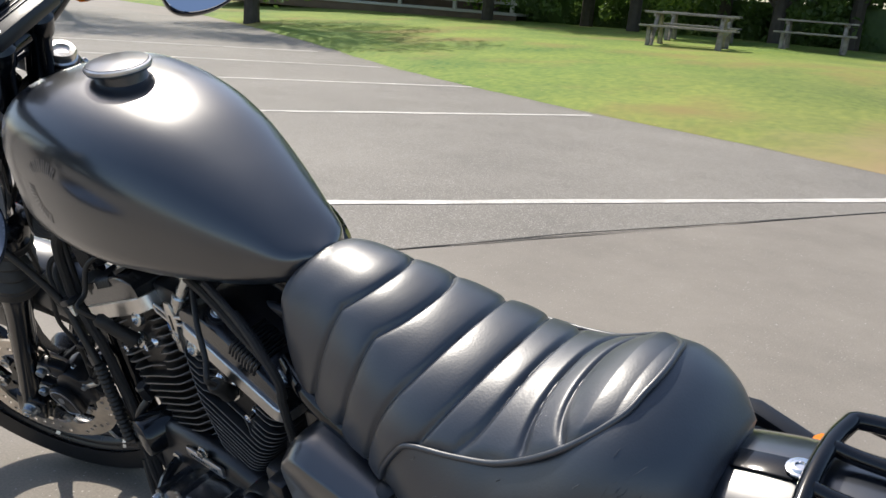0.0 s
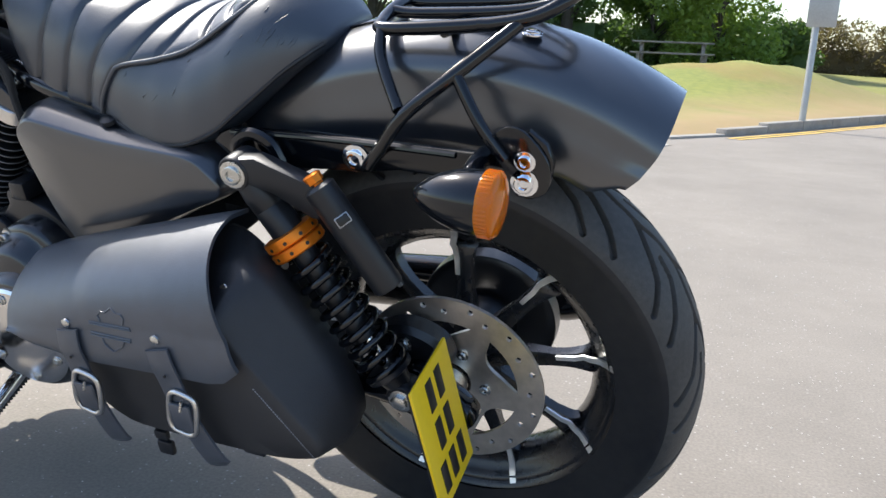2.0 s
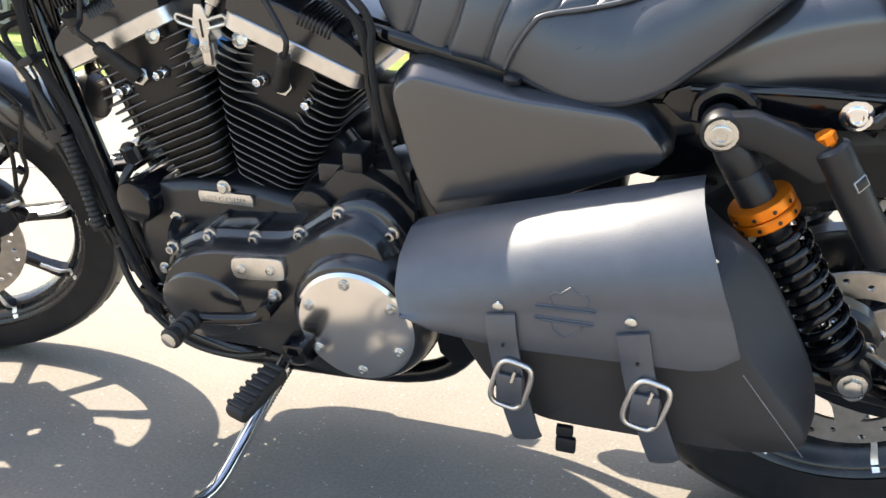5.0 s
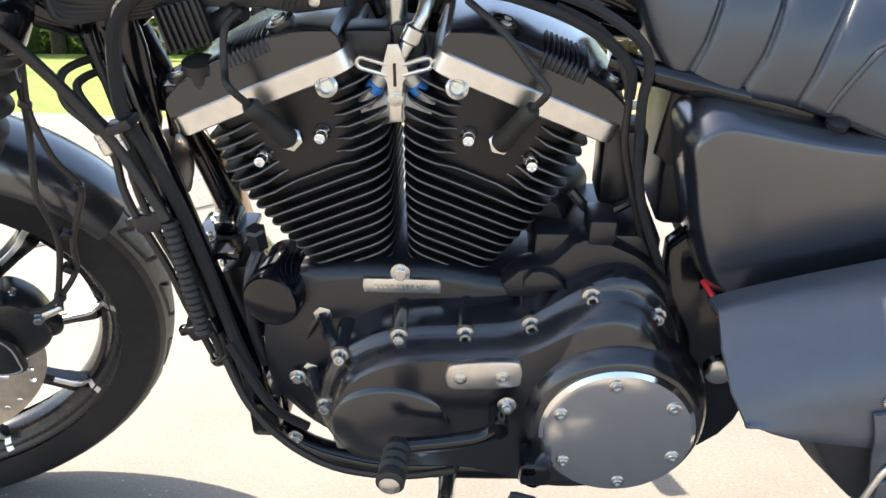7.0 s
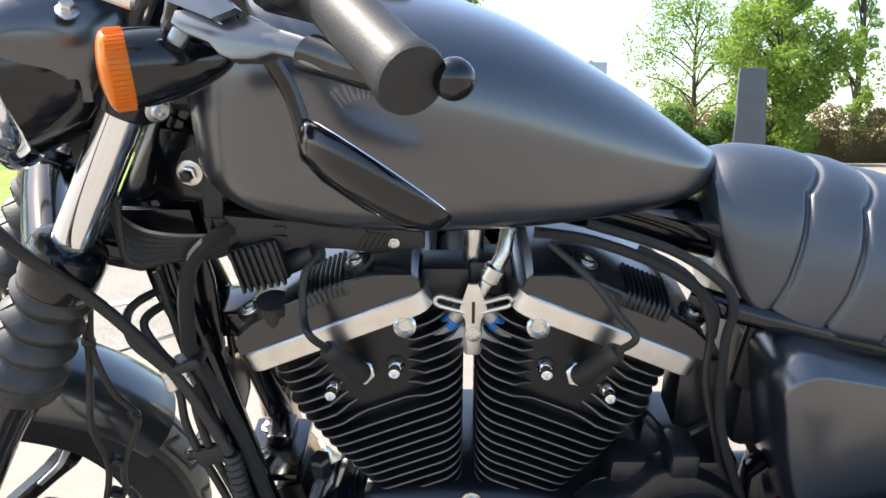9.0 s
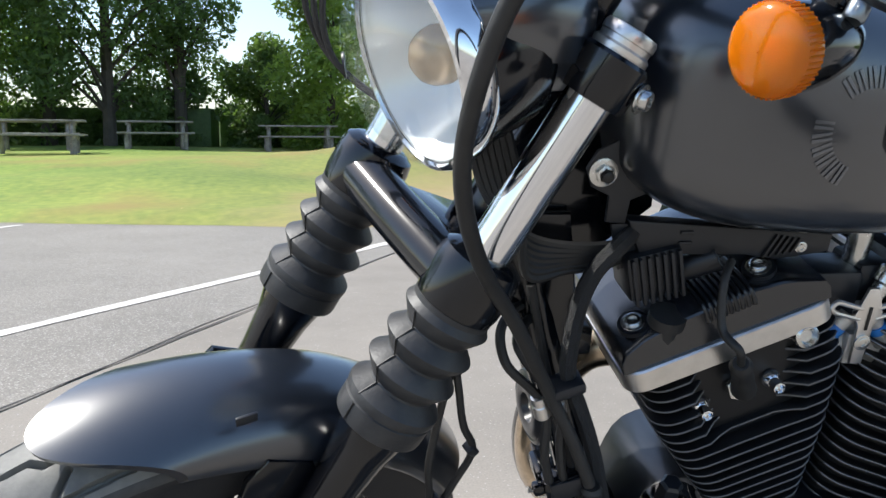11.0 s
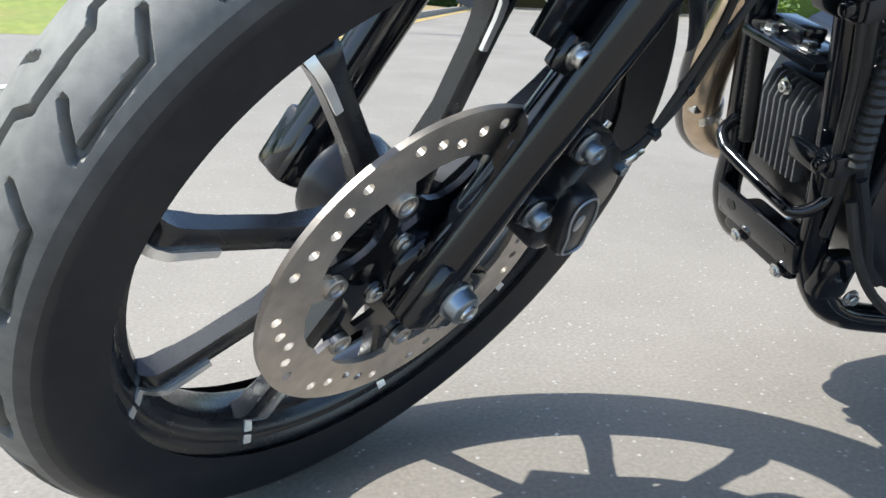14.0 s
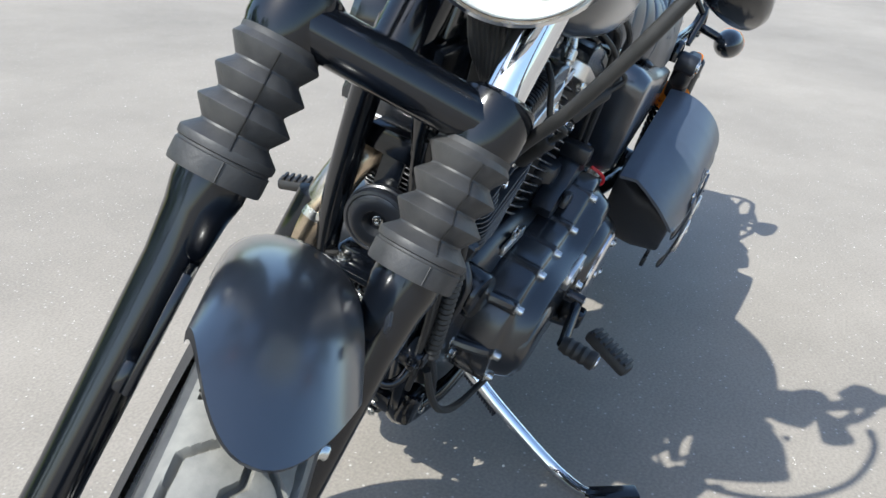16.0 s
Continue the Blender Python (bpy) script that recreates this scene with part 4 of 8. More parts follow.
STRUT = [(-0.264, 0.668), (-0.256, 0.680), (-0.235, 0.688), (-0.12, 0.690), (0.0, 0.686), (0.075, 0.684), (0.100, 0.690), (0.118, 0.705), (0.132, 0.714), (0.150, 0.700), (0.158, 0.680), (0.154, 0.660), (0.138, 0.652),
         (0.07, 0.650), (-0.02, 0.654), (-0.06, 0.648), (-0.20, 0.642), (-0.24, 0.646)]
for s, f in ((-1, lambda g: g), (1, flip)):
    st = part("fender_strut", f(prism(STRUT, -0.128, -0.140, 0.004)), M_GLOSS, bike, "gloss black mudguard strut")
    part("strut_rib", f(tube([(-0.235, -0.141, 0.684), (-0.1, -0.141, 0.685), (0.05, -0.141, 0.680)], 0.0035, 8)), M_GLOSS, st)
    part("fender_bracket", f(prism(rounded([(0.095, 0.690), (0.098, 0.712), (0.112, 0.719), (0.128, 0.715), (0.150, 0.690), (0.156, 0.668), (0.150, 0.648), (0.128, 0.640), (0.112, 0.66)], 3), -0.141, -0.147, 0.002)), M_GLOSS, st)
    part("bolt", f(bolt((-0.071, -0.141, 0.666), (0, -1, 0), 0.0115, 0.007)), M_CHROME, st, "chrome dome bolt")
    part("bolt", f(bolt((0.128, -0.147, 0.659), (0, -1, 0), 0.0105, 0.007)), M_CHROME, st, "chrome dome bolt")
    part("bolt", f(bolt((0.129, -0.147, 0.683), (0, -1, 0), 0.008, 0.006)), M_CHROME, st, "small chrome bolt")

# shocks with remote reservoirs
TOP, LOW = Vector((-0.200, -0.178, 0.657)), Vector((-0.022, -0.176, 0.368))
AX = (LOW - TOP).normalized()


def shock(f, top_label):
    s = part("shock_absorber", f(cat(lathe([(0.019, -0.02), (0.021, -0.017), (0.021, 0.017), (0.019, 0.02)], TOP, (0, 1, 0), 28), lathe([(0.018, 0.006), (0.0200, 0.026), (0.0206, 0.030), (0.0206, 0.052), (0.0198, 0.0535), (0.0206, 0.055), (0.0206, 0.105), (0.0165, 0.107), (0.0160, 0.25)], TOP, AX, 28))), M_PLASTIC, bike, top_label)
    part("preload_collar", f(cat(lathe([(0.026, 0.088), (0.034, 0.089), (0.035, 0.092), (0.035, 0.100), (0.033, 0.102)], TOP, AX, 36), lathe([(0.033, 0.103), (0.035, 0.105), (0.035, 0.114), (0.033, 0.116), (0.02, 0.116)], TOP, AX, 36))), M_ORANGE, s, "orange anodised preload rings")
    holes = []
    m = axes(TOP, AX)
    for k in range(10):
        a = 2 * math.pi * k / 10
        for h in (0.096, 0.1095):
            d = m.to_3x3() @ Vector((math.cos(a), math.sin(a), 0))
            holes.append(lathe([(0.0024, -0.001), (0.0024, 0.0004)], m @ Vector((0.035 * math.cos(a), 0.035 * math.sin(a), h)), d, 8))
    part("collar_hole", f(cat(*holes)), M_INK, s)
    coil = []
    for i in range(0, 9 * 22 + 1):
        a = 2 * math.pi * i / 22
        u = i / (9 * 22)
        coil.append(m @ Vector((0.0275 * math.cos(a), 0.0275 * math.sin(a), 0.121 + 0.178 * u)))
    part("spring", f(tube(coil, 0.0049, 10, 0)), M_GLOSS, s, "gloss black coil spring")
    part("rod", f(lathe([(0.007, 0.22), (0.007, 0.31)], TOP, AX, 16)), M_CHROME, s, "chrome damper rod")
    part("lower_mount", f(cat(lathe([(0.012, 0.296), (0.031, 0.298), (0.031, 0.305), (0.02, 0.31), (0.014, 0.335)], TOP, AX, 28), lathe([(0.019, -0.016), (0.021, -0.012), (0.021, 0.012), (0.019, 0.016)], LOW, (0, 1, 0), 24))), M_PLASTIC, s)
    p = Vector((-0.092, -0.186, 0.640))
    arm = [TOP + Vector((-0.005, -0.012, 0.018)), TOP + Vector((0.03, -0.014, 0.022)), p + Vector((0.012, -0.006, 0.006)), p + Vector((0.02, -0.006, -0.02)), p + Vector((-0.012, -0.006, -0.030)), TOP + Vector((0.045, -0.014, -0.02)), TOP + Vector((0.012, -0.012, -0.012))]
    part("reservoir_arm", f(prism([(q.x, q.z) for q in arm], -0.172, -0.197, 0.005)), M_PLASTIC, s, "satin black reservoir bridge")
    part("reservoir", f(lathe([(0.014, -0.012), (0.0185, -0.008), (0.0185, 0.128), (0.017, 0.131), (0.001, 0.131)], p, AX, 28)), M_PLASTIC, s, "satin black remote reservoir")
    part("reservoir_badge", f(put(box((0, 0.0183, 0.034), (0.0170, 0.0024, 0.0125), 0.001), axes(p, AX, (1, 0, 0)) @ Matrix.Rotation(radians(-42), 4, "Z"))), M_SILVERINK, s, "small silver outlined sticker")
    part("reservoir_badge", f(put(box((0, 0.0188, 0.034), (0.0148, 0.0024, 0.0103), 0.001), axes(p, AX, (1, 0, 0)) @ Matrix.Rotation(radians(-42), 4, "Z"))), M_INK, s)
    part("damping_knob", f(cat(lathe([(0.006, 0.0), (0.006, 0.006), (0.0105, 0.007), (0.011, 0.016), (0.009, 0.018), (0.002, 0.018)], p - AX * 0.008, -AX, 8), lathe([(0.008, 0.0), (0.008, 0.004)], p - AX * 0.010, -AX, 16))), M_ORANGE, s, "orange damping knob")
    part("bolt", f(bolt(TOP + Vector((0, -0.020, 0)), (0, -1, 0), 0.0115, 0.006)), M_STEEL, s, "bright dome bolt")
    part("bolt", f(bolt(LOW + Vector((0, -0.017, 0)), (0, -1, 0), 0.011, 0.008, False)), M_STEEL, s, "bright hex bolt")


shock(lambda g: g, "black coil-over rear shock with orange collar")
shock(flip, "black coil-over rear shock with orange collar")
part("shock_mount", cat(tube([(-0.225, -0.150, 0.655), (-0.222, -0.150, 0.676), (-0.20, -0.150, 0.688), (-0.176, -0.150, 0.678), (-0.165, -0.150, 0.655)], 0.008, 8)), M_GLOSS, bike)

# swingarm
for f in (lambda g: g, flip):
    part("swingarm", f(cat(tube([(-0.42, -0.10, 0.345), (-0.25, -0.125, 0.35), (-0.08, -0.145, 0.345), (0.05, -0.142, 0.325)], 0.02, 12), prism(rounded([(-0.06, 0.36), (-0.02, 0.385), (0.04, 0.35), (0.06, 0.32), (0.03, 0.295), (-0.05, 0.315)], 3), -0.125, -0.152, 0.004))), M_GLOSS, bike, "gloss black swingarm")
cal = part("rear_caliper", cover([(-0.10, 0.40), (-0.05, 0.425), (0.0, 0.41), (0.015, 0.375), (-0.01, 0.35), (-0.07, 0.345), (-0.105, 0.365)], (-0.09, -0.115, -0.122), ((1, 1), (1, 1), (0.85, 0.8))), M_ENGINE, bike, "black rear brake caliper")
for at in ((-0.045, -0.123, 0.40), (0.0, -0.123, 0.372), (-0.085, -0.123, 0.37)):
    part("caliper_bolt", bolt(at, (0, -1, 0), 0.008, 0.006), M_STEEL, cal)
part("eyebolt", lathe([(0.006, -0.006), (0.0125, -0.006), (0.0125, 0.006), (0.006, 0.006), (0.006, -0.006)], (-0.012, -0.158, 0.336), (0, 1, 0), 20, False), M_STEEL, bike)

# rear indicators
def indicator(at, direction, r, length, f, steered=False, stalk=None):
    put_part = sp if steered else part
    d = Vector(direction).normalized()
    prof = [(0.001, -length)] + [(r * math.sin(math.pi / 2 * t) ** 0.58, -length + length * t) for t in (0.04, 0.1, 0.2, 0.35, 0.5, 0.7, 0.85, 1.0)] + [(r, 0.004)]
    ind = put_part("turn_signal", f(lathe(prof, at, d, 32)), M_GLOSS, bike, "black bullet turn signal with amber lens")
    lens = [(r * 0.98, 0.002), (r * 1.01, 0.004), (r * 1.01, 0.016)]
    lens += [(r * 1.01 * math.cos(a), 0.016 + 0.008 * math.sin(a)) for a in (0.35, 0.7, 1.05, 1.35, 1.55)]
    lens += [(r * 0.94 * math.cos(a), 0.0142 + 0.007 * math.sin(a)) for a in (1.55, 1.05, 0.7, 0.35, 0.0)] + [(r * 0.94, 0.002), (r * 0.98, 0.002)]
    put_part("lens", f(lathe(lens, at, d, 40, False)), M_LENS, ind, "ribbed amber lens")
    put_part("lamp_reflector", f(lathe([(0.001, -0.0040), (r * 0.35, -0.0035), (r * 0.75, -0.0010), (r * 0.98, 0.0012), (r, 0.0005)], at, d, 32)), M_REFLECT, ind, "bright reflector behind the lens")
    put_part("bulb", f(lathe([(0.006, 0.0), (0.0085, 0.004), (0.0085, 0.009), (0.006, 0.013), (0.001, 0.0145)], at, d, 18)), M_BULB, ind, "amber bulb")
    m = axes(at, d)
    ribs = [tube([m @ Vector((r * 1.006 * math.cos(a), r * 1.006 * math.sin(a), h)) for h in (0.004, 0.016)], 0.0009, 5, 0) for a in np.linspace(0, 2 * math.pi, 49)[:-1]]
    o = put_part("lens_rib", f(cat(*ribs)), M_LENS, ind)
    o["kind"] = "stuff"
    if stalk:
        put_part("stalk", f(tube(stalk, 0.010, 12)), M_GLOSS, ind)


indicator((0.106, -0.222, 0.669), (1, 0, -0.05), 0.033, 0.072, lambda g: g, stalk=[(0.085, -0.20, 0.675), (0.08, -0.17, 0.68), (0.082, -0.135, 0.682)])
indicator((0.106, -0.222, 0.669), (1, 0, -0.05), 0.033, 0.072, flip, stalk=[(0.085, -0.20, 0.675), (0.08, -0.17, 0.68), (0.082, -0.135, 0.682)])

# luggage rack
rack = part("luggage_rack", tube([(0.06, -0.078, 0.803), (-0.045, -0.078, 0.796), (-0.062, -0.060, 0.798), (-0.066, 0.0, 0.804), (-0.062, 0.060, 0.798), (-0.045, 0.078, 0.796), (0.06, 0.078, 0.803), (0.118, 0.076, 0.812), (0.150, 0.062, 0.826), (0.164, 0.030, 0.836),
                              (0.167, 0.0, 0.838), (0.164, -0.030, 0.836), (0.150, -0.062, 0.826), (0.118, -0.076, 0.812)], 0.0078, 12, 6, True), M_GLOSS, bike, "gloss black tubular luggage rack")
for y in (-0.026, 0.026):
    part("rack_bar", tube([(-0.062, y, 0.803), (-0.03, y, 0.801), (0.08, y, 0.806), (0.135, y, 0.818), (0.163, y, 0.835)], 0.0068, 10), M_GLOSS, rack)
part("rack_cross_bar", tube([(0.02, -0.078, 0.794), (0.02, 0.0, 0.787), (0.02, 0.078, 0.794)], 0.006, 10), M_GLOSS, rack)
for s in (-1, 1):
    part("rack_leg", tube([(0.105, s * 0.078, 0.806), (0.05, s * 0.128, 0.765), (0.0, s * 0.150, 0.727), (-0.03, s * 0.151, 0.690), (-0.052, s * 0.150, 0.662)], 0.0075, 10), M_GLOSS, rack)
    part("rack_leg", tube([(-0.055, s * 0.076, 0.796), (-0.045, s * 0.105, 0.77), (-0.01, s * 0.146, 0.728)], 0.0068, 10), M_GLOSS, rack)
    part("rack_leg", tube([(0.05, s * 0.128, 0.765), (0.08, s * 0.145, 0.72), (0.108, s * 0.150, 0.684)], 0.0068, 10), M_GLOSS, rack)

# number plate on the side, its writing as plain bars
PM = Matrix.Translation((0.045, -0.218, 0.366)) @ Matrix.Rotation(radians(-9), 4, "Y") @ Matrix.Rotation(radians(2), 4, "Z")
pl = part("number_plate", put(box((0, 0, 0), (0.004, 0.112, 0.178), 0.0016, seg=3), PM), M_YELLOW, bike, "yellow number plate with black character bars")
part("plate_backing", put(box((-0.0045, 0, 0), (0.004, 0.106, 0.17), 0.001), PM), M_PLASTIC, pl)
for z, cols in ((0.056, (-0.014, 0.014)), (0.002, (-0.014, 0.014)), (-0.053, (-0.028, 0.0, 0.028))):
    for y in cols:
        part("character_bar", put(box((0.0024, y, z), (0.0012, 0.017, 0.040), 0.0004), PM), M_INK, pl)
part("plate_bracket", cat(tube([(0.04, -0.212, 0.37), (0.02, -0.18, 0.365), (0.005, -0.150, 0.345)], 0.006, 8), put(box((-0.008, 0.01, 0.0), (0.006, 0.05, 0.08), 0.002), PM)), M_GLOSS, pl)

# ---- saddlebag ----
bag = empty("saddlebag", "black leather saddlebag with two buckled straps, on the motorcycle", "bag")
bag.matrix_world = pose(0, 0, 0, LEAN)
OUT = [(-0.452, 0.445), (-0.39, 0.458), (-0.245, 0.490), (-0.205, 0.520), (-0.190, 0.530), (-0.163, 0.485), (-0.112, 0.418), (-0.082, 0.378), (-0.080, 0.348), (-0.143, 0.332), (-0.25, 0.330), (-0.325, 0.330), (-0.364, 0.334), (-0.400, 0.354), (-0.425, 0.380), (-0.442, 0.408), (-0.452, 0.424), (-0.455, 0.436)]
MIDL = [(-0.470, 0.472), (-0.40, 0.500), (-0.245, 0.545), (-0.203, 0.565), (-0.168, 0.560), (-0.135, 0.525), (-0.089, 0.440), (-0.069, 0.390), (-0.072, 0.335), (-0.143, 0.318), (-0.25, 0.315), (-0.325, 0.316), (-0.36, 0.322), (-0.405, 0.345), (-0.438, 0.380), (-0.462, 0.420), (-0.474, 0.445), (-0.476, 0.458)]
INN = [(-0.480, 0.498), (-0.40, 0.530), (-0.25, 0.578), (-0.215, 0.580), (-0.172, 0.540), (-0.135, 0.485), (-0.098, 0.420), (-0.080, 0.37), (-0.082, 0.330), (-0.150, 0.318), (-0.25, 0.315), (-0.325, 0.316), (-0.36, 0.325), (-0.40, 0.345), (-0.44, 0.385), (-0.466, 0.43), (-0.482, 0.46), (-0.486, 0.480)]
def bag_ring(o, y, k=0.0, shrink=1.0):
    pts = resample([(x, z, 0) for x, z in rounded(o, 4)], 90)
    c = sum(pts, Vector()) / len(pts)
    out = []
    for p in pts:
        z = c.y + (p.y - c.y) * shrink
        out.append((c.x + (p.x - c.x) * shrink, y + k * max(0.0, z - 0.45), z))
    return out


part("bag_body", loft([bag_ring(INN, -0.175, shrink=0.97), bag_ring(INN, -0.185), bag_ring(MIDL, -0.225), bag_ring(MIDL, -0.248), bag_ring(OUT, -0.286), bag_ring(OUT, -0.294, 0, 0.985), bag_ring(OUT, -0.298, 0, 0.955), bag_ring(OUT, -0.300, 0, 0.6)]), M_BAGSIDE, bag, "dark suede-finish bag body", 50)


def flap_point(u, v):
    """The flap from front (u = 0) to rear and from its inner edge (v = 0) over the ridge to its free edge."""
    zr = 0.518 + 0.089 * u ** 0.8
    yr, yk = -0.212 + 0.010 * u, -0.302 - 0.008 * min(1.0, u * 3)
    zk = 0.456 + 0.052 * min(1.0, u * 1.3)
    zlow = lerp([(0.0, 0.462), (0.03, 0.449), (0.08, 0.442), (0.3, 0.439), (0.62, 0.443), (0.9, 0.446), (0.96, 0.452), (1.0, 0.470)], u)
    if v < 0.08:
        y, z = yr + 0.03 * (1 - v / 0.08), zr - 0.006 * (1 - v / 0.08)
    elif v < 0.62:
        a = (v - 0.08) / 0.54 * math.pi * 0.5
        round_ = 0.35 + 0.65 * min(1.0, u * 2.2)
        y = yr + (yk - yr) * (round_ * math.sin(a) + (1 - round_) * (v - 0.08) / 0.54)
        z = zr + (zk - zr) * (round_ * (1 - math.cos(a)) + (1 - round_) * (v - 0.08) / 0.54)
    else:
        q = (v - 0.62) / 0.38
        y = yk - 0.006 * math.sin(q * math.pi * 0.7)
        z = zk + q * (min(zlow, zk - 0.004) - zk)
    x0 = lerp([(0.43, -0.478), (0.442, -0.506), (0.455, -0.521), (0.475, -0.532), (0.50, -0.537), (0.53, -0.533), (0.60, -0.525)], z)
    x1 = lerp([(0.445, -0.166), (0.47, -0.157), (0.50, -0.166), (0.56, -0.190), (0.60, -0.208), (0.66, -0.226)], z)
    return Vector((x0 + (x1 - x0) * u, y, z))


def flap_y(x, z):
    """How far out the flap lies at that place."""
    u = (x + 0.532) / 0.362
    lo, hi = 0.08, 1.0
    for _ in range(24):
        v = (lo + hi) / 2
        lo, hi = (v, hi) if flap_point(u, v).z > z else (lo, v)
    return flap_point(u, lo).y


def flap_shell(thick):
    rows = []
    nu, nv = 46, 48
    for i in range(nu + 1):
        line = [flap_point(i / nu, j / nv) for j in range(nv + 1)]
        inner = []
        for j, p in enumerate(line):
            d = (line[min(nv, j + 1)] - line[max(0, j - 1)]).normalized()
            inner.append(p + Vector((0, d.z, -d.y)).normalized() * thick)
        rows.append(line + list(reversed(inner)))
    return loft(rows)


flap = part("flap", flap_shell(-0.005), M_BAG, bag, "smooth black leather flap with pressed emblem", 50)
# pressed emblem outlines
def emb(*pts):
    dense = []
    for (ax_, az_), (bx_, bz_) in zip(pts, pts[1:]):
        dense += [(ax_ + (bx_ - ax_) * u, az_ + (bz_ - az_) * u) for u in (0, 0.25, 0.5, 0.75)]
    return tube([(x, flap_y(x, z) - 0.0004, z) for x, z in dense + [pts[-1]]], 0.0012, 6, 0)


part("emblem", cat(emb((-0.364, 0.4985), (-0.301, 0.5005)), emb((-0.364, 0.4955), (-0.301, 0.4975)), emb((-0.364, 0.4845), (-0.302, 0.4860)), emb((-0.364, 0.4815), (-0.302, 0.4830)),
                   emb((-0.346, 0.5010), (-0.350, 0.5085), (-0.344, 0.5140), (-0.338, 0.5135), (-0.3285, 0.5205), (-0.320, 0.5150), (-0.313, 0.5160), (-0.309, 0.5110), (-0.312, 0.5030)),
                   emb((-0.347, 0.4800), (-0.344, 0.4730), (-0.337, 0.4680), (-0.331, 0.4650), (-0.324, 0.4690), (-0.316, 0.4750), (-0.313, 0.4815))), M_BAG, flap, "pressed shield emblem")
for x, z, y in ((-0.404, 0.488, flap_y(-0.404, 0.488)), (-0.265, 0.494, flap_y(-0.265, 0.494)), (-0.192, 0.545, -0.262)):
    part("rivet", lathe([(0.0065, 0), (0.006, 0.0025), (0.003, 0.0042), (0.0005, 0.0045)], (x, y, z), (0, -1, 0), 20), M_STEEL, bag, "nickel dome rivet")
for x0, z0 in ((-0.401, 0.482), (-0.262, 0.484)):
    dx = 0.030 if x0 < -0.3 else 0.042
    st = [(x0, flap_y(x0, z0) - 0.003, z0), (x0 + dx * 0.12, flap_y(x0 + dx * 0.12, z0 - 0.022) - 0.004, z0 - 0.022), (x0 + dx * 0.25, -0.3190, z0 - 0.05), (x0 + dx * 0.55, -0.322, z0 - 0.095), (x0 + dx, -0.318, z0 - 0.15), (x0 + dx * 1.15, -0.312, z0 - 0.168)]
    c = curve(st, 5)
    rings = []
    for i, p in enumerate(c):
        d = (c[min(i + 1, len(c) - 1)] - c[max(i - 1, 0)]).normalized()
        s = Vector((-d.z, 0, d.x)).normalized()
        w = 0.0165 if i < len(c) - 3 else 0.0165 - 0.004 * (i - len(c) + 3)
        rings.append([p + s * w - Vector((0, 0.002, 0)), p + s * w * 0.85 - Vector((0, 0.0032, 0)), p - s * w * 0.85 - Vector((0, 0.0032, 0)), p - s * w - Vector((0, 0.002, 0)), p - s * w + Vector((0, 0.001, 0)), p + s * w + Vector((0, 0.001, 0))])
    sr = part("strap", loft(rings), M_BAG, bag, "black leather strap with punched holes", 30)
    for h in (0.032, 0.115):
        q = Vector((x0 + dx * h / 0.15 * 0.9, -0.3245, z0 - h))
        part("strap_hole", lathe([(0.002, 0), (0.002, 0.0012)], q, (0, -1, 0), 10), M_INK, sr)
    bc = Vector((x0 + dx * 0.5, -0.326, z0 - 0.083))
    tilt = Matrix.Rotation(radians(14), 4, "Y")
    fr = [bc + tilt @ Vector((0.0195 * math.copysign(abs(math.cos(a)) ** 0.5, math.cos(a)), 0, 0.0315 * math.copysign(abs(math.sin(a)) ** 0.6, math.sin(a)))) for a in np.linspace(0, 2 * math.pi, 33)[:-1]]
    bk = part("buckle", tube(fr, 0.0034, 10, 2, True), M_ALU, bag, "satin nickel roller buckle")
    part("keeper", put(box(tuple(bc + tilt @ Vector((0.0, -0.001, -0.005))), (0.030, 0.007, 0.040), 0.003), Matrix()), M_BAG, bk, "black leather strap keeper")
    part("prong", tube([bc + tilt @ Vector((0, -0.003, 0.022)), bc + tilt @ Vector((0, -0.005, 0.008))], 0.002, 8), M_STEEL, bk)
clip = part("clip", cat(box((-0.330, -0.285, 0.310), (0.020, 0.008, 0.014), 0.002), box((-0.328, -0.285, 0.289), (0.024, 0.009, 0.022), 0.003), box((-0.332, -0.280, 0.335), (0.016, 0.003, 0.03), 0.001)), M_PLASTIC, bag, "black plastic side-release clip")
part("webbing", cat(tube([(-0.21, -0.27, 0.332), (-0.19, -0.285, 0.330), (-0.165, -0.29, 0.326)], 0.004, 8), box((-0.178, -0.292, 0.332), (0.03, 0.005, 0.014), 0.002)), M_PLASTIC, bag)
stitch = []
for k in range(34):
    u = k / 33
    p = Vector((-0.150, -0.303, 0.442)).lerp(Vector((-0.080, -0.303, 0.350)), u)
    stitch.append(tube([p, p + Vector((0.0012, 0, -0.0016))], 0.0007, 4, 0))
o = part("stitching", cat(*stitch), M_SILVERINK, bag, "fine grey edge stitching")
o["kind"] = "stuff"


# ---- engine ----
CRANK = Vector((-0.859, 0, 0.395))
part("crankcase", cover([(-1.015, 0.44), (-0.99, 0.475), (-0.93, 0.487), (-0.868, 0.49), (-0.80, 0.487), (-0.74, 0.478), (-0.64, 0.49), (-0.57, 0.47), (-0.545, 0.40), (-0.55, 0.30), (-0.60, 0.235), (-0.75, 0.215), (-0.93, 0.225), (-1.01, 0.29), (-1.03, 0.36)],
                              (0.12, 0.10, -0.085, -0.098, -0.106), ((0.9, 0.9), (1, 1), (1, 1), (0.985, 0.975), (0.90, 0.88))), M_ENGINE, bike, "black V-twin crankcase", 45)


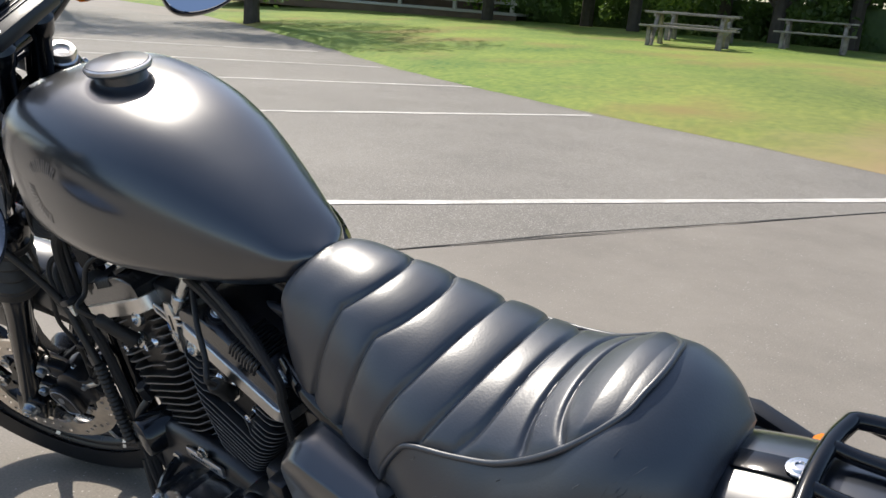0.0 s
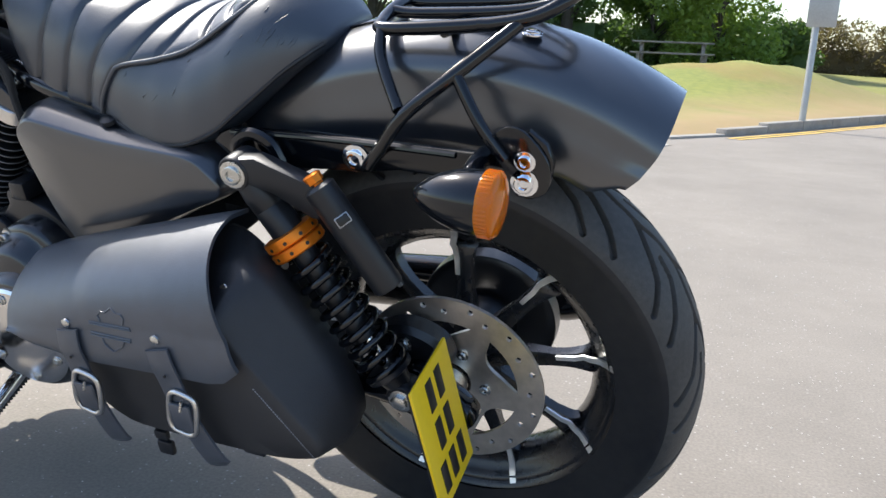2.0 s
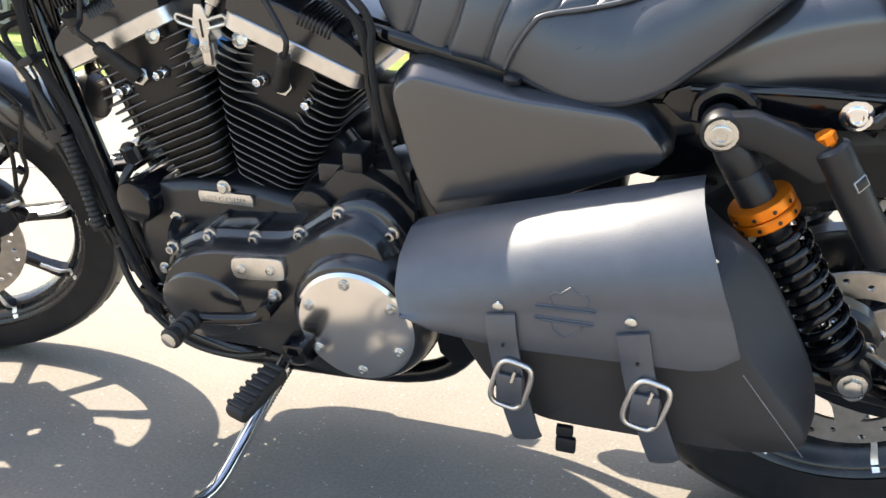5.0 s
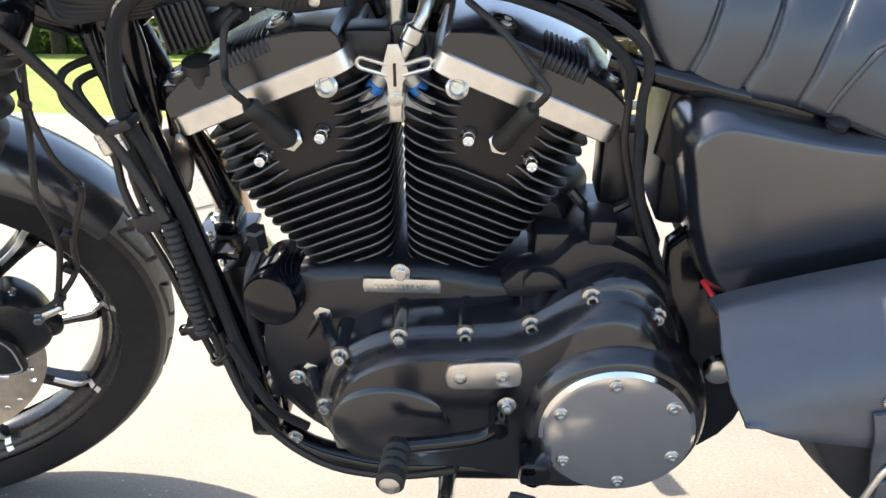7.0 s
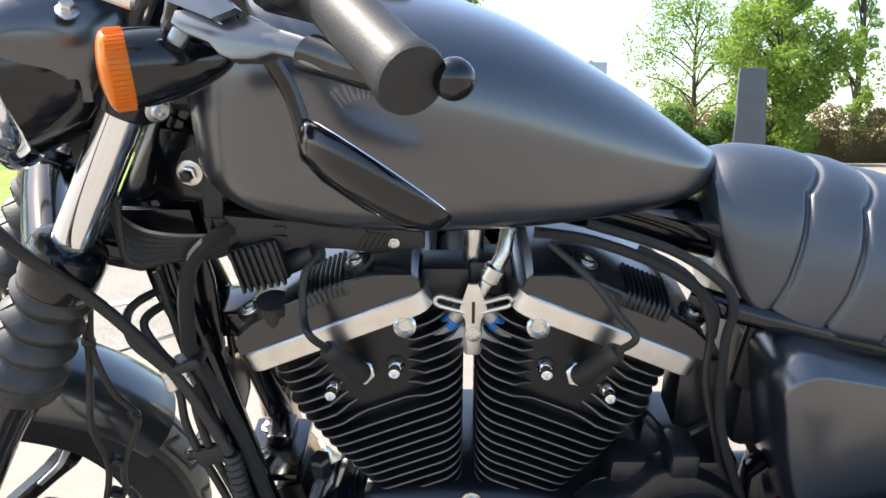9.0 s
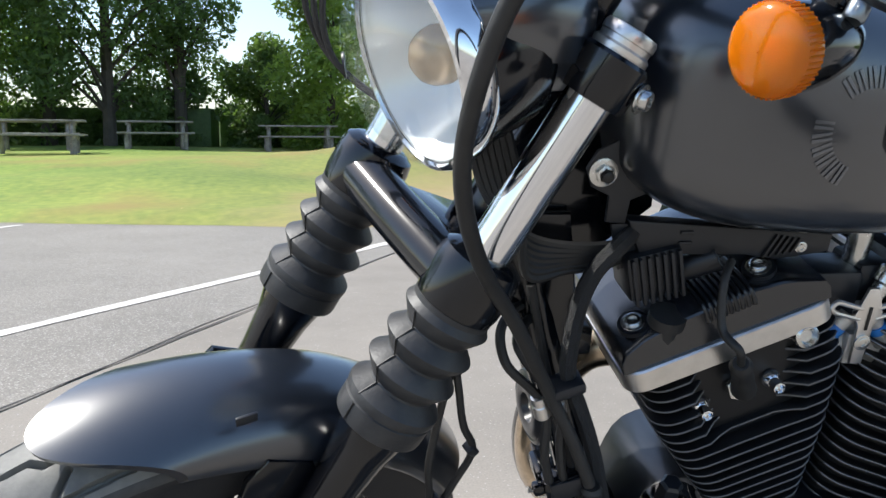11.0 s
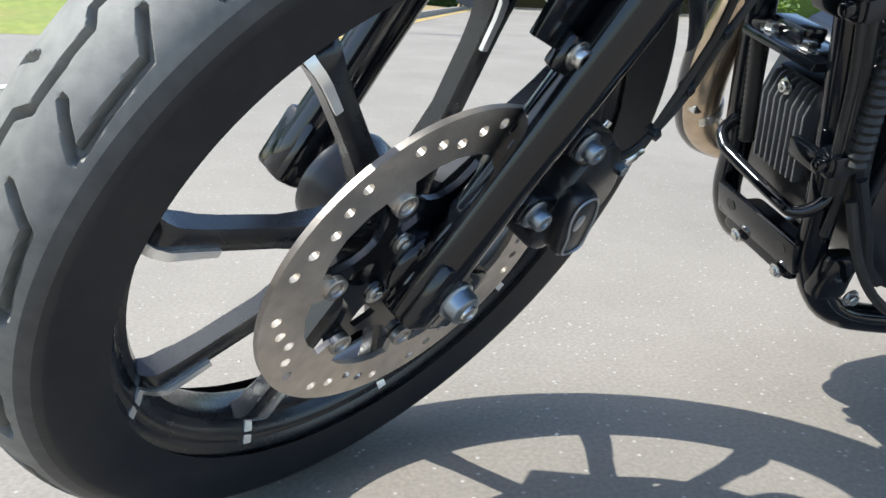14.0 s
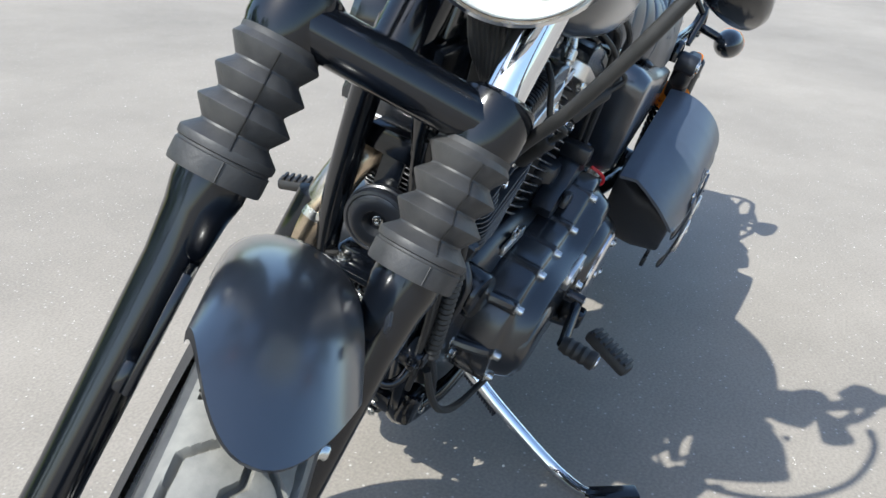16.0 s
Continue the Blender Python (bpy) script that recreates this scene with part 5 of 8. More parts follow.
def cylinder(sign, name):
    """One finned cylinder with head, band and rocker box; sign -1 leans ahead, 1 to the rear."""
    ax = Vector((math.sin(radians(22.5)) * sign, 0, math.cos(radians(22.5))))
    ac = Vector((ax.z, 0, -ax.x)) * sign            # across, away from the other cylinder
    Y = Vector((0, 1, 0))
    base = CRANK + ax * 0.085

    def ring(h, a0, a1, w, r=0.022, n=5, notch=0.0):
        """A rounded rectangle across the axis at height h: a0..a1 along ac, half width w."""
        pts = []
        for cx, cy, s0 in ((a1 - r, w - r, 0), (a0 + r, w - r, 1), (a0 + r, -w + r, 2), (a1 - r, -w + r, 3)):
            for k in range(n + 1):
                t = math.pi / 2 * (s0 + k / n)
                pts.append(base + ax * h + ac * (cx + r * math.cos(t)) + Y * (cy + r * math.sin(t)))
        if notch:
            out = []
            m = len(pts)
            i0 = 3 * (n + 1) - 1
            for i, q in enumerate(pts):
                out.append(q)
                if i == i0:
                    b = pts[(i + 1) % m]
                    for u, d in ((0.12, 0), (0.22, 0.6), (0.32, 1), (0.68, 1), (0.78, 0.6), (0.88, 0)):
                        out.append(q.lerp(b, u) + Y * (notch * d))
            pts = out
        return pts

    cyl = part(name, loft([ring(-0.01, -0.020, 0.052, 0.070, 0.018), ring(0.06, -0.048, 0.070, 0.078, 0.03), ring(0.20, -0.084, 0.084, 0.082, 0.03), ring(0.245, -0.09, 0.09, 0.080, 0.02)]), M_FIN, bike, "black finned cylinder")
    for k in range(17):
        h = 0.006 + k * 0.0128
        g = min(1.0, h / 0.165)
        a0, a1 = -min(0.0985, ((0.085 + h) * 0.3827 - 0.0070) / 0.9239), 0.058 + 0.040 * g
        w = 0.085 + 0.012 * min(1, h / 0.1)
        if h > 0.175:
            w, a1 = 0.094, 0.096
        notch = 0.0 if h < 0.12 else 0.022 * min(1.0, (h - 0.12) / 0.03)
        r1 = ring(h, a0, a1, w, 0.024, 5, max(notch, 1e-6))
        r2 = [q + ax * 0.0027 for q in r1]
        mid = sum(r1, Vector()) / len(r1)
        rim0 = [mid + (q - mid) * 0.99 - ax * 0.0004 for q in r1]
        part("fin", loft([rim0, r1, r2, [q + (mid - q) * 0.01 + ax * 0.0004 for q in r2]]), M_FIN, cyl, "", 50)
        # thin paler rim standing just proud of the black fin
        part("fin_edge", loft([[q + (q - mid) * u + ax * v for q in r1] for u, v in ((0.0, 0.0004), (0.0045, 0.0008), (0.0045, 0.0019), (0.0, 0.0023))]), M_FINEDGE, cyl, "pale grey fin edge", 60)
    side = [(-0.086, 0.2507), (-0.0875, 0.262), (-0.084, 0.270), (-0.074, 0.274), (-0.062, 0.279), (-0.046, 0.284), (-0.018, 0.287), (0.046, 0.285), (0.085, 0.279), (0.104, 0.271), (0.110, 0.262), (0.1115, 0.2507)]
    rings = []
    for y, k in ((-0.1, -0.03), (-0.0985, 0.02), (-0.095, 0.06), (-0.088, 0.10), (-0.060, 0.20), (0.060, 0.20), (0.095, 0.05), (0.1, 0.0)):
        rings.append([base + ax * (0.2507 + (h - 0.2507) * (1 + k)) + ac * a + Y * y for a, h in side])
    head = part("rocker_box", loft(rings), M_PRIMARY, cyl, "black rocker cover", 25)
    part("rocker_band", loft([ring(0.2275, -0.088, 0.1125, 0.1025, 0.02), ring(0.229, -0.0895, 0.114, 0.104, 0.02), ring(0.2492, -0.0895, 0.114, 0.104, 0.02), ring(0.2507, -0.088, 0.1125, 0.1025, 0.02)]), M_ALU, cyl, "brushed aluminium rocker band", 30)
    ribs = []
    for k in range(9):
        a = (-0.018 if sign < 0 else 0.010) + k * 0.0055
        ribs.append(tube([base + ax * h + ac * a + Y * y for h, y in ((0.274, -0.1005), (0.2865, -0.0985), (0.2905, -0.090), (0.2935, -0.070), (0.295, -0.045))], 0.0023, 6, 3))
    o = part("cover_rib", cat(*ribs), M_ENGINE, cyl)
    o["kind"] = "stuff"
    for a in (-0.036, 0.086):
        part("rocker_bolt", cat(bolt(base + ax * (0.2945 if a < 0 else 0.2865) + ac * a + Y * -0.078, ax * 0.95 - Y * 0.2, 0.008, 0.005)), M_STEEL, cyl, "bright socket bolt")
        part("bolt_seat", lathe([(0.010, 0), (0.015, 0.0), (0.015, 0.005), (0.010, 0.005)], base + ax * (0.2905 if a < 0 else 0.2825) + ac * a + Y * -0.078, ax * 0.95 - Y * 0.2, 20), M_ENGINE, cyl)
    for a, h in ((-0.0235, 0.1735), (0.0485, 0.1735)):
        part("head_bolt", cat(lathe([(0.0098, 0), (0.0094, 0.003), (0.0060, 0.007)], base + ax * h + ac * a + Y * -0.083, (0, -1, 0), 20), lathe([(0.0058, 0.006), (0.0058, 0.018), (0.0048, 0.0185), (0.0036, 0.013)], base + ax * h + ac * a + Y * -0.083, (0, -1, 0), 12)), M_CHROME, cyl, "chrome flanged head bolt")
    lug = base + ax * 0.221 + ac * (-0.056) + Y * -0.098
    part("head_lug", lathe([(0.0115, 0), (0.0115, 0.007), (0.0085, 0.009), (0.006, 0.004)], lug, (0, -1, 0.3), 20), M_STEEL, cyl)
    plug = base + ax * 0.180 + ac * 0.010 + Y * -0.085
    part("spark_plug", lathe([(0.013, 0), (0.013, 0.006), (0.009, 0.008), (0.009, 0.014)], plug, (0, -1, 0.35), 6), M_STEEL, cyl)
    d = Vector((0.46 * (-1 if sign < 0 else 1), -0.50, 0.80)).normalized()
    part("plug_boot", lathe([(0.011, 0.0), (0.012, 0.004), (0.0105, 0.02), (0.0095, 0.05), (0.0105, 0.06), (0.007, 0.066)], plug + Vector((0, -0.012, 0.004)), d, 18), M_RUBBER, cyl, "black rubber plug boot")
    return cyl, plug + Vector((0, -0.012, 0.004)) + d * 0.064, d


front_cyl, fplug, fd_ = cylinder(-1, "front_cylinder")
rear_cyl, rplug, rd_ = cylinder(1, "rear_cylinder")
part("ignition_lead", tube([fplug, fplug + fd_ * 0.03, Vector((-1.019, -0.122, 0.722)), Vector((-1.018, -0.108, 0.758)), Vector((-1.006, -0.092, 0.772))], 0.0038, 10), M_RUBBER, bike, "black ignition lead")
part("ignition_lead", tube([rplug, rplug + rd_ * 0.03, Vector((-0.722, -0.128, 0.728)), Vector((-0.748, -0.112, 0.757)), Vector((-0.785, -0.085, 0.782))], 0.0038, 10), M_RUBBER, bike, "black ignition lead")
part("base_bolt", bolt((-0.856, -0.107, 0.487), (0, -1, 0), 0.0078, 0.008, False), M_STEEL, bike, "bright hex bolt")
part("engine_plate", prism(rounded([(-0.897, 0.4635), (-0.899, 0.4715), (-0.897, 0.4795), (-0.890, 0.4805), (-0.819, 0.4805), (-0.812, 0.4795), (-0.810, 0.4715), (-0.812, 0.4635), (-0.819, 0.4625), (-0.890, 0.4625)], 2), -0.106, -0.112, 0.0012), M_ALU, bike, "small brushed engine number plate")
for k in range(11):
    part("plate_bar", box((-0.884 + k * 0.006, -0.1123, 0.4715), (0.0035, 0.0008, 0.0055), 0), M_STEEL, bike)
# inlet between the cylinders
manifold = part("inlet_manifold", cat(tube([(-0.928, -0.03, 0.622), (-0.905, -0.045, 0.646), (-0.882, -0.052, 0.664), (-0.857, -0.054, 0.670), (-0.832, -0.052, 0.664), (-0.809, -0.045, 0.646), (-0.786, -0.03, 0.622)], 0.0235, 20), lathe([(0.026, 0), (0.026, 0.03), (0.02, 0.04)], (-0.857, -0.045, 0.675), (0, 0.2, 1), 20), box((-0.857, -0.078, 0.672), (0.018, 0.010, 0.034), 0.003)), M_CAST, bike, "cast aluminium inlet manifold")
for s in (-1, 1):
    part("manifold_bolt", bolt((-0.857 + s * 0.050, -0.070, 0.652), (s * 0.7, -0.7, 0.2), 0.007, 0.006), M_STEEL, manifold)
inj = part("injector_clip", cat(prism([(-0.863, 0.660), (-0.851, 0.660), (-0.849, 0.700), (-0.843, 0.712), (-0.846, 0.722), (-0.853, 0.740), (-0.863, 0.740), (-0.868, 0.722), (-0.871, 0.712), (-0.865, 0.700)], -0.086, -0.090, 0.0008),
                                *[tube([(-0.857 + s * q, -0.088, z) for q, z in ((0.008, 0.708), (0.026, 0.713), (0.035, 0.716), (0.038, 0.721), (0.034, 0.726), (0.025, 0.724), (0.008, 0.719))], 0.0026, 8, 4) for s in (-1, 1)]), M_ALU, bike, "bright slotted injector clip")
part("slot", box((-0.857, -0.0905, 0.709), (0.0032, 0.001, 0.024), 0.0004), M_INK, inj)
part("clip_screw", bolt((-0.857, -0.090, 0.684), (0, -1, 0), 0.0055, 0.003), M_STEEL, inj)
for s in (-1, 1):
    part("injector", tube([(-0.857 + s * 0.034, -0.072, 0.672), (-0.857 + s * 0.012, -0.078, 0.708)], 0.0085, 12), M_CAST, inj)
    part("injector_ring", tube([(-0.857 + s * 0.0245, -0.0748, 0.688), (-0.857 + s * 0.0195, -0.076, 0.696)], 0.0098, 12), M_BLUEPLUG, inj, "blue injector ring")
part("fuel_rail", cat(tube([(-0.852, -0.080, 0.722), (-0.840, -0.078, 0.744), (-0.829, -0.072, 0.764), (-0.824, -0.06, 0.785)], 0.0078, 12), lathe([(0.009, 0), (0.011, 0.002), (0.011, 0.016), (0.009, 0.018)], (-0.843, -0.078, 0.738), (0.5, 0.1, 1), 16), tube([(-0.857, -0.05, 0.74), (-0.857, -0.05, 0.80)], 0.011, 14)), M_STEEL, bike, "bright fuel pipe")
part("throttle_body", cat(box((-0.885, -0.05, 0.725), (0.05, 0.05, 0.05), 0.006), box((-0.845, -0.045, 0.735), (0.035, 0.05, 0.04), 0.006), lathe([(0.03, -0.05), (0.034, 0.05)], (-0.866, 0.02, 0.70), (0, 1, 0), 24)), M_PLASTIC, bike, "black throttle body")
part("air_cleaner", lathe([(0.02, 0.06), (0.085, 0.075), (0.092, 0.09), (0.092, 0.125), (0.08, 0.14), (0.02, 0.145)], (-0.866, 0.05, 0.70), (0, 1, 0), 40), M_GLOSS, bike, "round black air cleaner")

# primary cover
PRIM = [(-0.951, 0.320), (-0.945, 0.365), (-0.928, 0.405), (-0.895, 0.432), (-0.85, 0.449), (-0.78, 0.455), (-0.735, 0.460), (-0.705, 0.474), (-0.672, 0.498), (-0.64, 0.516), (-0.605, 0.518), (-0.575, 0.495), (-0.552, 0.450), (-0.543, 0.40), (-0.543, 0.34), (-0.558, 0.285), (-0.59, 0.248), (-0.635, 0.232),
        (-0.69, 0.232), (-0.74, 0.250), (-0.79, 0.262), (-0.85, 0.262), (-0.90, 0.266), (-0.935, 0.285)]
prim = part("primary_cover", cover(PRIM, (-0.100, -0.156, -0.162, -0.164, -0.167, -0.176, -0.192, -0.198, -0.200), ((1, 1), (1, 1), (0.99, 0.98), (0.965, 0.935), (0.948, 0.905), (0.935, 0.88), (0.915, 0.83), (0.895, 0.79), (0.5, 0.4))), M_PRIMARY, bike, "satin black primary chain cover", 50)
part("alternator_bulge", cover(rounded([(-0.862 + 0.070 * math.cos(a), 0.344 + 0.056 * math.sin(a)) for a in np.linspace(0, 2 * math.pi, 13)[:-1]], 3), (-0.190, -0.199, -0.204, -0.206), ((1, 1), (0.97, 0.96), (0.90, 0.87), (0.5, 0.5)), n=48), M_PRIMARY, prim, "", 60)
part("clutch_bulge", lathe([(0.104, -0.01), (0.102, 0.006), (0.096, 0.024), (0.090, 0.034), (0.086, 0.038), (0.05, 0.038)], (-0.618, -0.180, 0.364), (0, -1, 0), 48), M_PRIMARY, prim, "", 50)
part("derby_cover", lathe([(0.082, 0), (0.0825, 0.006), (0.078, 0.0095), (0.070, 0.0105), (0.035, 0.0115), (0.001, 0.012)], (-0.618, -0.216, 0.364), (0, -1, 0), 64), M_POLISH, prim, "polished round clutch cover", 30)
for k in range(6):
    a = radians(96 + 60 * k)
    part("cover_bolt", bolt((-0.618 + 0.067 * math.cos(a), -0.2265, 0.364 + 0.067 * math.sin(a)), (0, -1, 0), 0.0052, 0.004), M_STEEL, prim)
part("inspection_cover", prism(rounded([(-0.789, 0.4025), (-0.800, 0.412), (-0.800, 0.424), (-0.790, 0.4355), (-0.732, 0.4405), (-0.721, 0.434), (-0.721, 0.4175), (-0.729, 0.4075)], 4), -0.196, -0.206, 0.002), M_ALU, prim, "brushed aluminium inspection cover")
for x, z in ((-0.785, 0.4185), (-0.7405, 0.4225)):
    part("cover_bolt", bolt((x, -0.206, z), (0, -1, 0), 0.005, 0.003), M_STEEL, prim)
for x, z in ((-0.920, 0.412), (-0.853, 0.441), (-0.781, 0.446), (-0.711, 0.461), (-0.650, 0.499), (-0.580, 0.477), (-0.551, 0.425), (-0.942, 0.340), (-0.925, 0.288), (-0.80, 0.268), (-0.565, 0.29), (-0.545, 0.355)):
    part("cover_bolt", bolt((x, -0.164, z), (0, -1, 0), 0.0068, 0.011), M_STEEL, prim, "bright socket bolt")
    part("bolt_boss", lathe([(0.0115, -0.06), (0.0115, 0.0), (0.010, 0.001)], (x, -0.163, z), (0, -1, 0), 16), M_PRIMARY, prim)
for x, y, z in ((-0.948, -0.100, 0.427), (-0.970, -0.098, 0.343), (-0.972, -0.096, 0.325)):
    part("case_bolt", bolt((x, y, z), (0, -1, 0), 0.0115, 0.010, False), M_STEEL, bike, "bright hex bolt")
part("case_rib", cat(tube([(-0.95, -0.100, 0.425), (-0.935, -0.14, 0.42), (-0.92, -0.162, 0.412)], 0.008, 8), tube([(-0.97, -0.098, 0.343), (-0.955, -0.14, 0.342), (-0.942, -0.162, 0.34)], 0.008, 8), tube([(-0.952, -0.105, 0.425), (-0.972, -0.10, 0.385), (-0.972, -0.10, 0.345)], 0.006, 8)), M_PRIMARY, bike)
part("gearbox_hump", cat(box((-0.64, -0.035, 0.50), (0.14, 0.14, 0.08), 0.012), prism(rounded([(-0.735, 0.47), (-0.725, 0.505), (-0.690, 0.515), (-0.668, 0.540), (-0.645, 0.545), (-0.618, 0.535), (-0.585, 0.515), (-0.56, 0.47)], 2), -0.09, -0.128, 0.006), prism(rounded([(-0.720, 0.49), (-0.712, 0.512), (-0.690, 0.510), (-0.675, 0.49)], 2), -0.128, -0.142, 0.004), box((-0.640, -0.110, 0.556), (0.030, 0.05, 0.030), 0.006)), M_ENGINE, bike, "black gearbox housing")
part("starter_motor", cat(lathe([(0.026, 0), (0.029, 0.004), (0.029, 0.10), (0.025, 0.106)], (-0.70, -0.062, 0.535), (0.35, 1, 0.1), 24)), M_PLASTIC, bike, "black starter motor")
# gear shifter, foot pegs, side stand
sh = part("shift_lever", cat(tube([(-0.744, -0.205, 0.372), (-0.744, -0.235, 0.372)], 0.011, 12), tube([(-0.744, -0.226, 0.372), (-0.760, -0.229, 0.360), (-0.79, -0.233, 0.355), (-0.845, -0.240, 0.352)], 0.0088, 10), tube([(-0.845, -0.236, 0.352), (-0.853, -0.250, 0.352)], 0.009, 10)), M_GLOSS, bike, "black gear lever")
part("shift_peg", lathe([(0.012, 0)] + [(0.0152 if i % 2 else 0.0130, 0.006 + 0.0062 * i) for i in range(8)] + [(0.0150, 0.056), (0.0115, 0.058)], (-0.849, -0.238, 0.353), (-0.06, -1, 0.0), 20), M_RUBBER, sh, "ribbed rubber shift peg")
part("shift_peg_end", lathe([(0.0110, 0.0), (0.0110, 0.002), (0.0090, 0.003)], (-0.8525, -0.2965, 0.353), (-0.06, -1, 0.0), 16), M_STEEL, sh)
part("bolt", bolt((-0.735, -0.212, 0.390), (0, -1, 0), 0.007, 0.009), M_STEEL, sh)


def peg(f):
    p = part("foot_peg", f(cat(tube([(-0.700, -0.16, 0.290), (-0.70, -0.215, 0.300), (-0.705, -0.235, 0.310)], 0.013, 12), box((-0.703, -0.225, 0.318), (0.034, 0.04, 0.03), 0.006))), M_GLOSS, bike, "black folding foot peg")
    m = axes((-0.708, -0.245, 0.315), (-0.28, -1, -0.22), (1, 0, 0))
    pad = part("peg_pad", f(put(box((0, 0, 0.066), (0.034, 0.022, 0.090), 0.008), m)), M_RUBBER, p, "ribbed rubber peg pad")
    for k in range(7):
        part("pad_rib", f(put(box((0, 0.012, 0.031 + 0.0115 * k), (0.030, 0.006, 0.006), 0.0015), m)), M_RUBBER, pad)


peg(lambda g: g)
peg(flip)
stand = part("side_stand", tube([(-0.795, -0.060, 0.212), (-0.802, -0.120, 0.186), (-0.808, -0.180, 0.158), (-0.815, -0.260, 0.127), (-0.822, -0.318, 0.110), (-0.838, -0.362, 0.113), (-0.846, -0.384, 0.1205)], lambda t: 0.0125 - 0.003 * t, 14, 5), M_CHROME, bike, "chrome side stand")
part("stand_foot", cat(put(box((0, 0, 0), (0.03, 0.085, 0.007), 0.003), Matrix.Translation((-0.822, -0.418, 0.1275)) @ Matrix.Rotation(radians(-16.5), 4, "X") @ Matrix.Rotation(radians(31), 4, "Z"))), M_GLOSS, stand, "black stand foot")
sc = [Vector((-0.790, -0.065, 0.196)).lerp(Vector((-0.812, -0.190, 0.140)), i / 160) + Vector((0.0065 * math.cos(i * 0.9), 0, 0.0065 * math.sin(i * 0.9))) for i in range(161)]
part("stand_spring", tube(sc, 0.0018, 5, 0), M_PLASTIC, stand, "black stand spring")
part("stand_bracket", cat(box((-0.795, -0.075, 0.215), (0.05, 0.06, 0.05), 0.008), tube([(-0.790, -0.095, 0.225), (-0.797, -0.11, 0.19)], 0.011, 10)), M_GLOSS, bike)

# frame: backbone, downtubes, cradle
for f, nm in ((lambda g: g, "left"), (flip, "right")):
    part("frame_tube", f(tube([(-1.185, -0.020, 0.80), (-1.168, -0.036, 0.72), (-1.122, -0.058, 0.56), (-1.084, -0.068, 0.42), (-1.060, -0.072, 0.33), (-1.045, -0.076, 0.262), (-1.00, -0.084, 0.205), (-0.93, -0.092, 0.186), (-0.85, -0.10, 0.186), (-0.60, -0.10, 0.20), (-0.50, -0.10, 0.26), (-0.46, -0.10, 0.40), (-0.46, -0.09, 0.62)], 0.0165, 14, 5)), M_GLOSS, bike, "gloss black frame downtube")
part("downtube_gusset", prism([(-1.210, 0.800), (-1.140, 0.800), (-1.126, 0.720), (-1.124, 0.640), (-1.136, 0.600), (-1.160, 0.620), (-1.190, 0.700)], -0.048, -0.036, 0.004), M_GLOSS, bike, "gloss black gusset on the downtube")
part("frame_backbone", tube([(-1.15, 0, 0.90), (-1.0, 0, 0.84), (-0.80, 0, 0.81), (-0.60, 0, 0.76)], 0.03, 16), M_GLOSS, bike, "gloss black frame backbone")
HEAD = F_AXLE - FWD * 0.064
part("steering_head", lathe([(0.030, 0.515), (0.034, 0.52), (0.034, 0.545), (0.029, 0.55), (0.029, 0.67), (0.034, 0.675), (0.034, 0.70), (0.03, 0.705)], HEAD, UPF, 28), M_GLOSS, bike, "gloss black steering head")
part("neck_gusset", cat(prism([(-1.165, 0.88), (-1.06, 0.86), (-1.06, 0.80), (-1.13, 0.74), (-1.19, 0.76)], -0.034, -0.022, 0.003), prism([(-1.165, 0.88), (-1.06, 0.86), (-1.06, 0.80), (-1.13, 0.74), (-1.19, 0.76)], 0.022, 0.034, 0.003)), M_GLOSS, bike)
nb = part("tank_bracket", prism([(-1.140, 0.850), (-1.132, 0.866), (-1.095, 0.886), (-1.062, 0.850), (-1.060, 0.838), (-1.098, 0.822), (-1.100, 0.800), (-1.118, 0.802), (-1.118, 0.826), (-1.134, 0.834)], -0.068, -0.074, 0.002), M_PLASTIC, bike, "black tank mounting bracket")
part("bolt", cat(lathe([(0.0125, 0.0), (0.0125, 0.002), (0.010, 0.003)], (-1.126, -0.074, 0.8475), (0, -1, 0), 20), lathe([(0.0085, 0.002), (0.0085, 0.009), (0.0065, 0.010), (0.005, 0.009)], (-1.126, -0.074, 0.8475), (0, -1, 0), 6)), M_STEEL, nb, "bright flange nut")
part("stud", lathe([(0.0048, 0.004), (0.0048, 0.015), (0.003, 0.016)], (-1.126, -0.074, 0.8475), (0, -1, 0), 12), M_INK, nb, "dark threaded stud")
# coil, harness tray under the tank
CT = Matrix.Translation((-1.068, -0.060, 0.755)) @ Matrix.Rotation(radians(-14), 4, "Y")
coil = part("ignition_coil", put(box((0, 0, 0), (0.054, 0.05, 0.048), 0.008), CT), M_PLASTIC, bike, "ribbed black ignition coil")
for k in range(7):
    part("coil_rib", put(box((-0.021 + 0.007 * k, -0.0265, -0.001), (0.0034, 0.006, 0.046), 0.001), CT), M_PLASTIC, coil)
part("coil_socket", tube([(-1.05, -0.06, 0.745), (-1.01, -0.075, 0.768)], 0.012, 12), M_PLASTIC, coil)
part("coil_bracket", prism([(-1.112, 0.80), (-1.085, 0.80), (-1.075, 0.765), (-1.100, 0.755)], -0.066, -0.072, 0.002), M_PLASTIC, coil)
part("harness_tray", cat(prism([(-1.100, 0.806), (-0.93, 0.792), (-0.905, 0.790), (-0.905, 0.772), (-0.955, 0.765), (-0.985, 0.770), (-1.085, 0.772)], -0.060, -0.078, 0.004), *[box((-0.965 + 0.006 * k, -0.079, 0.780), (0.0025, 0.004, 0.024 - 0.002 * k), 0.0006, Matrix.Rotation(radians(25), 4, "Y")) for k in range(5)], *[box((-1.045, -0.079, 0.794 - 0.010 * k), (0.012, 0.003, 0.003), 0.0005) for k in range(2)]), M_PLASTIC, bike, "black harness tray under the tank")
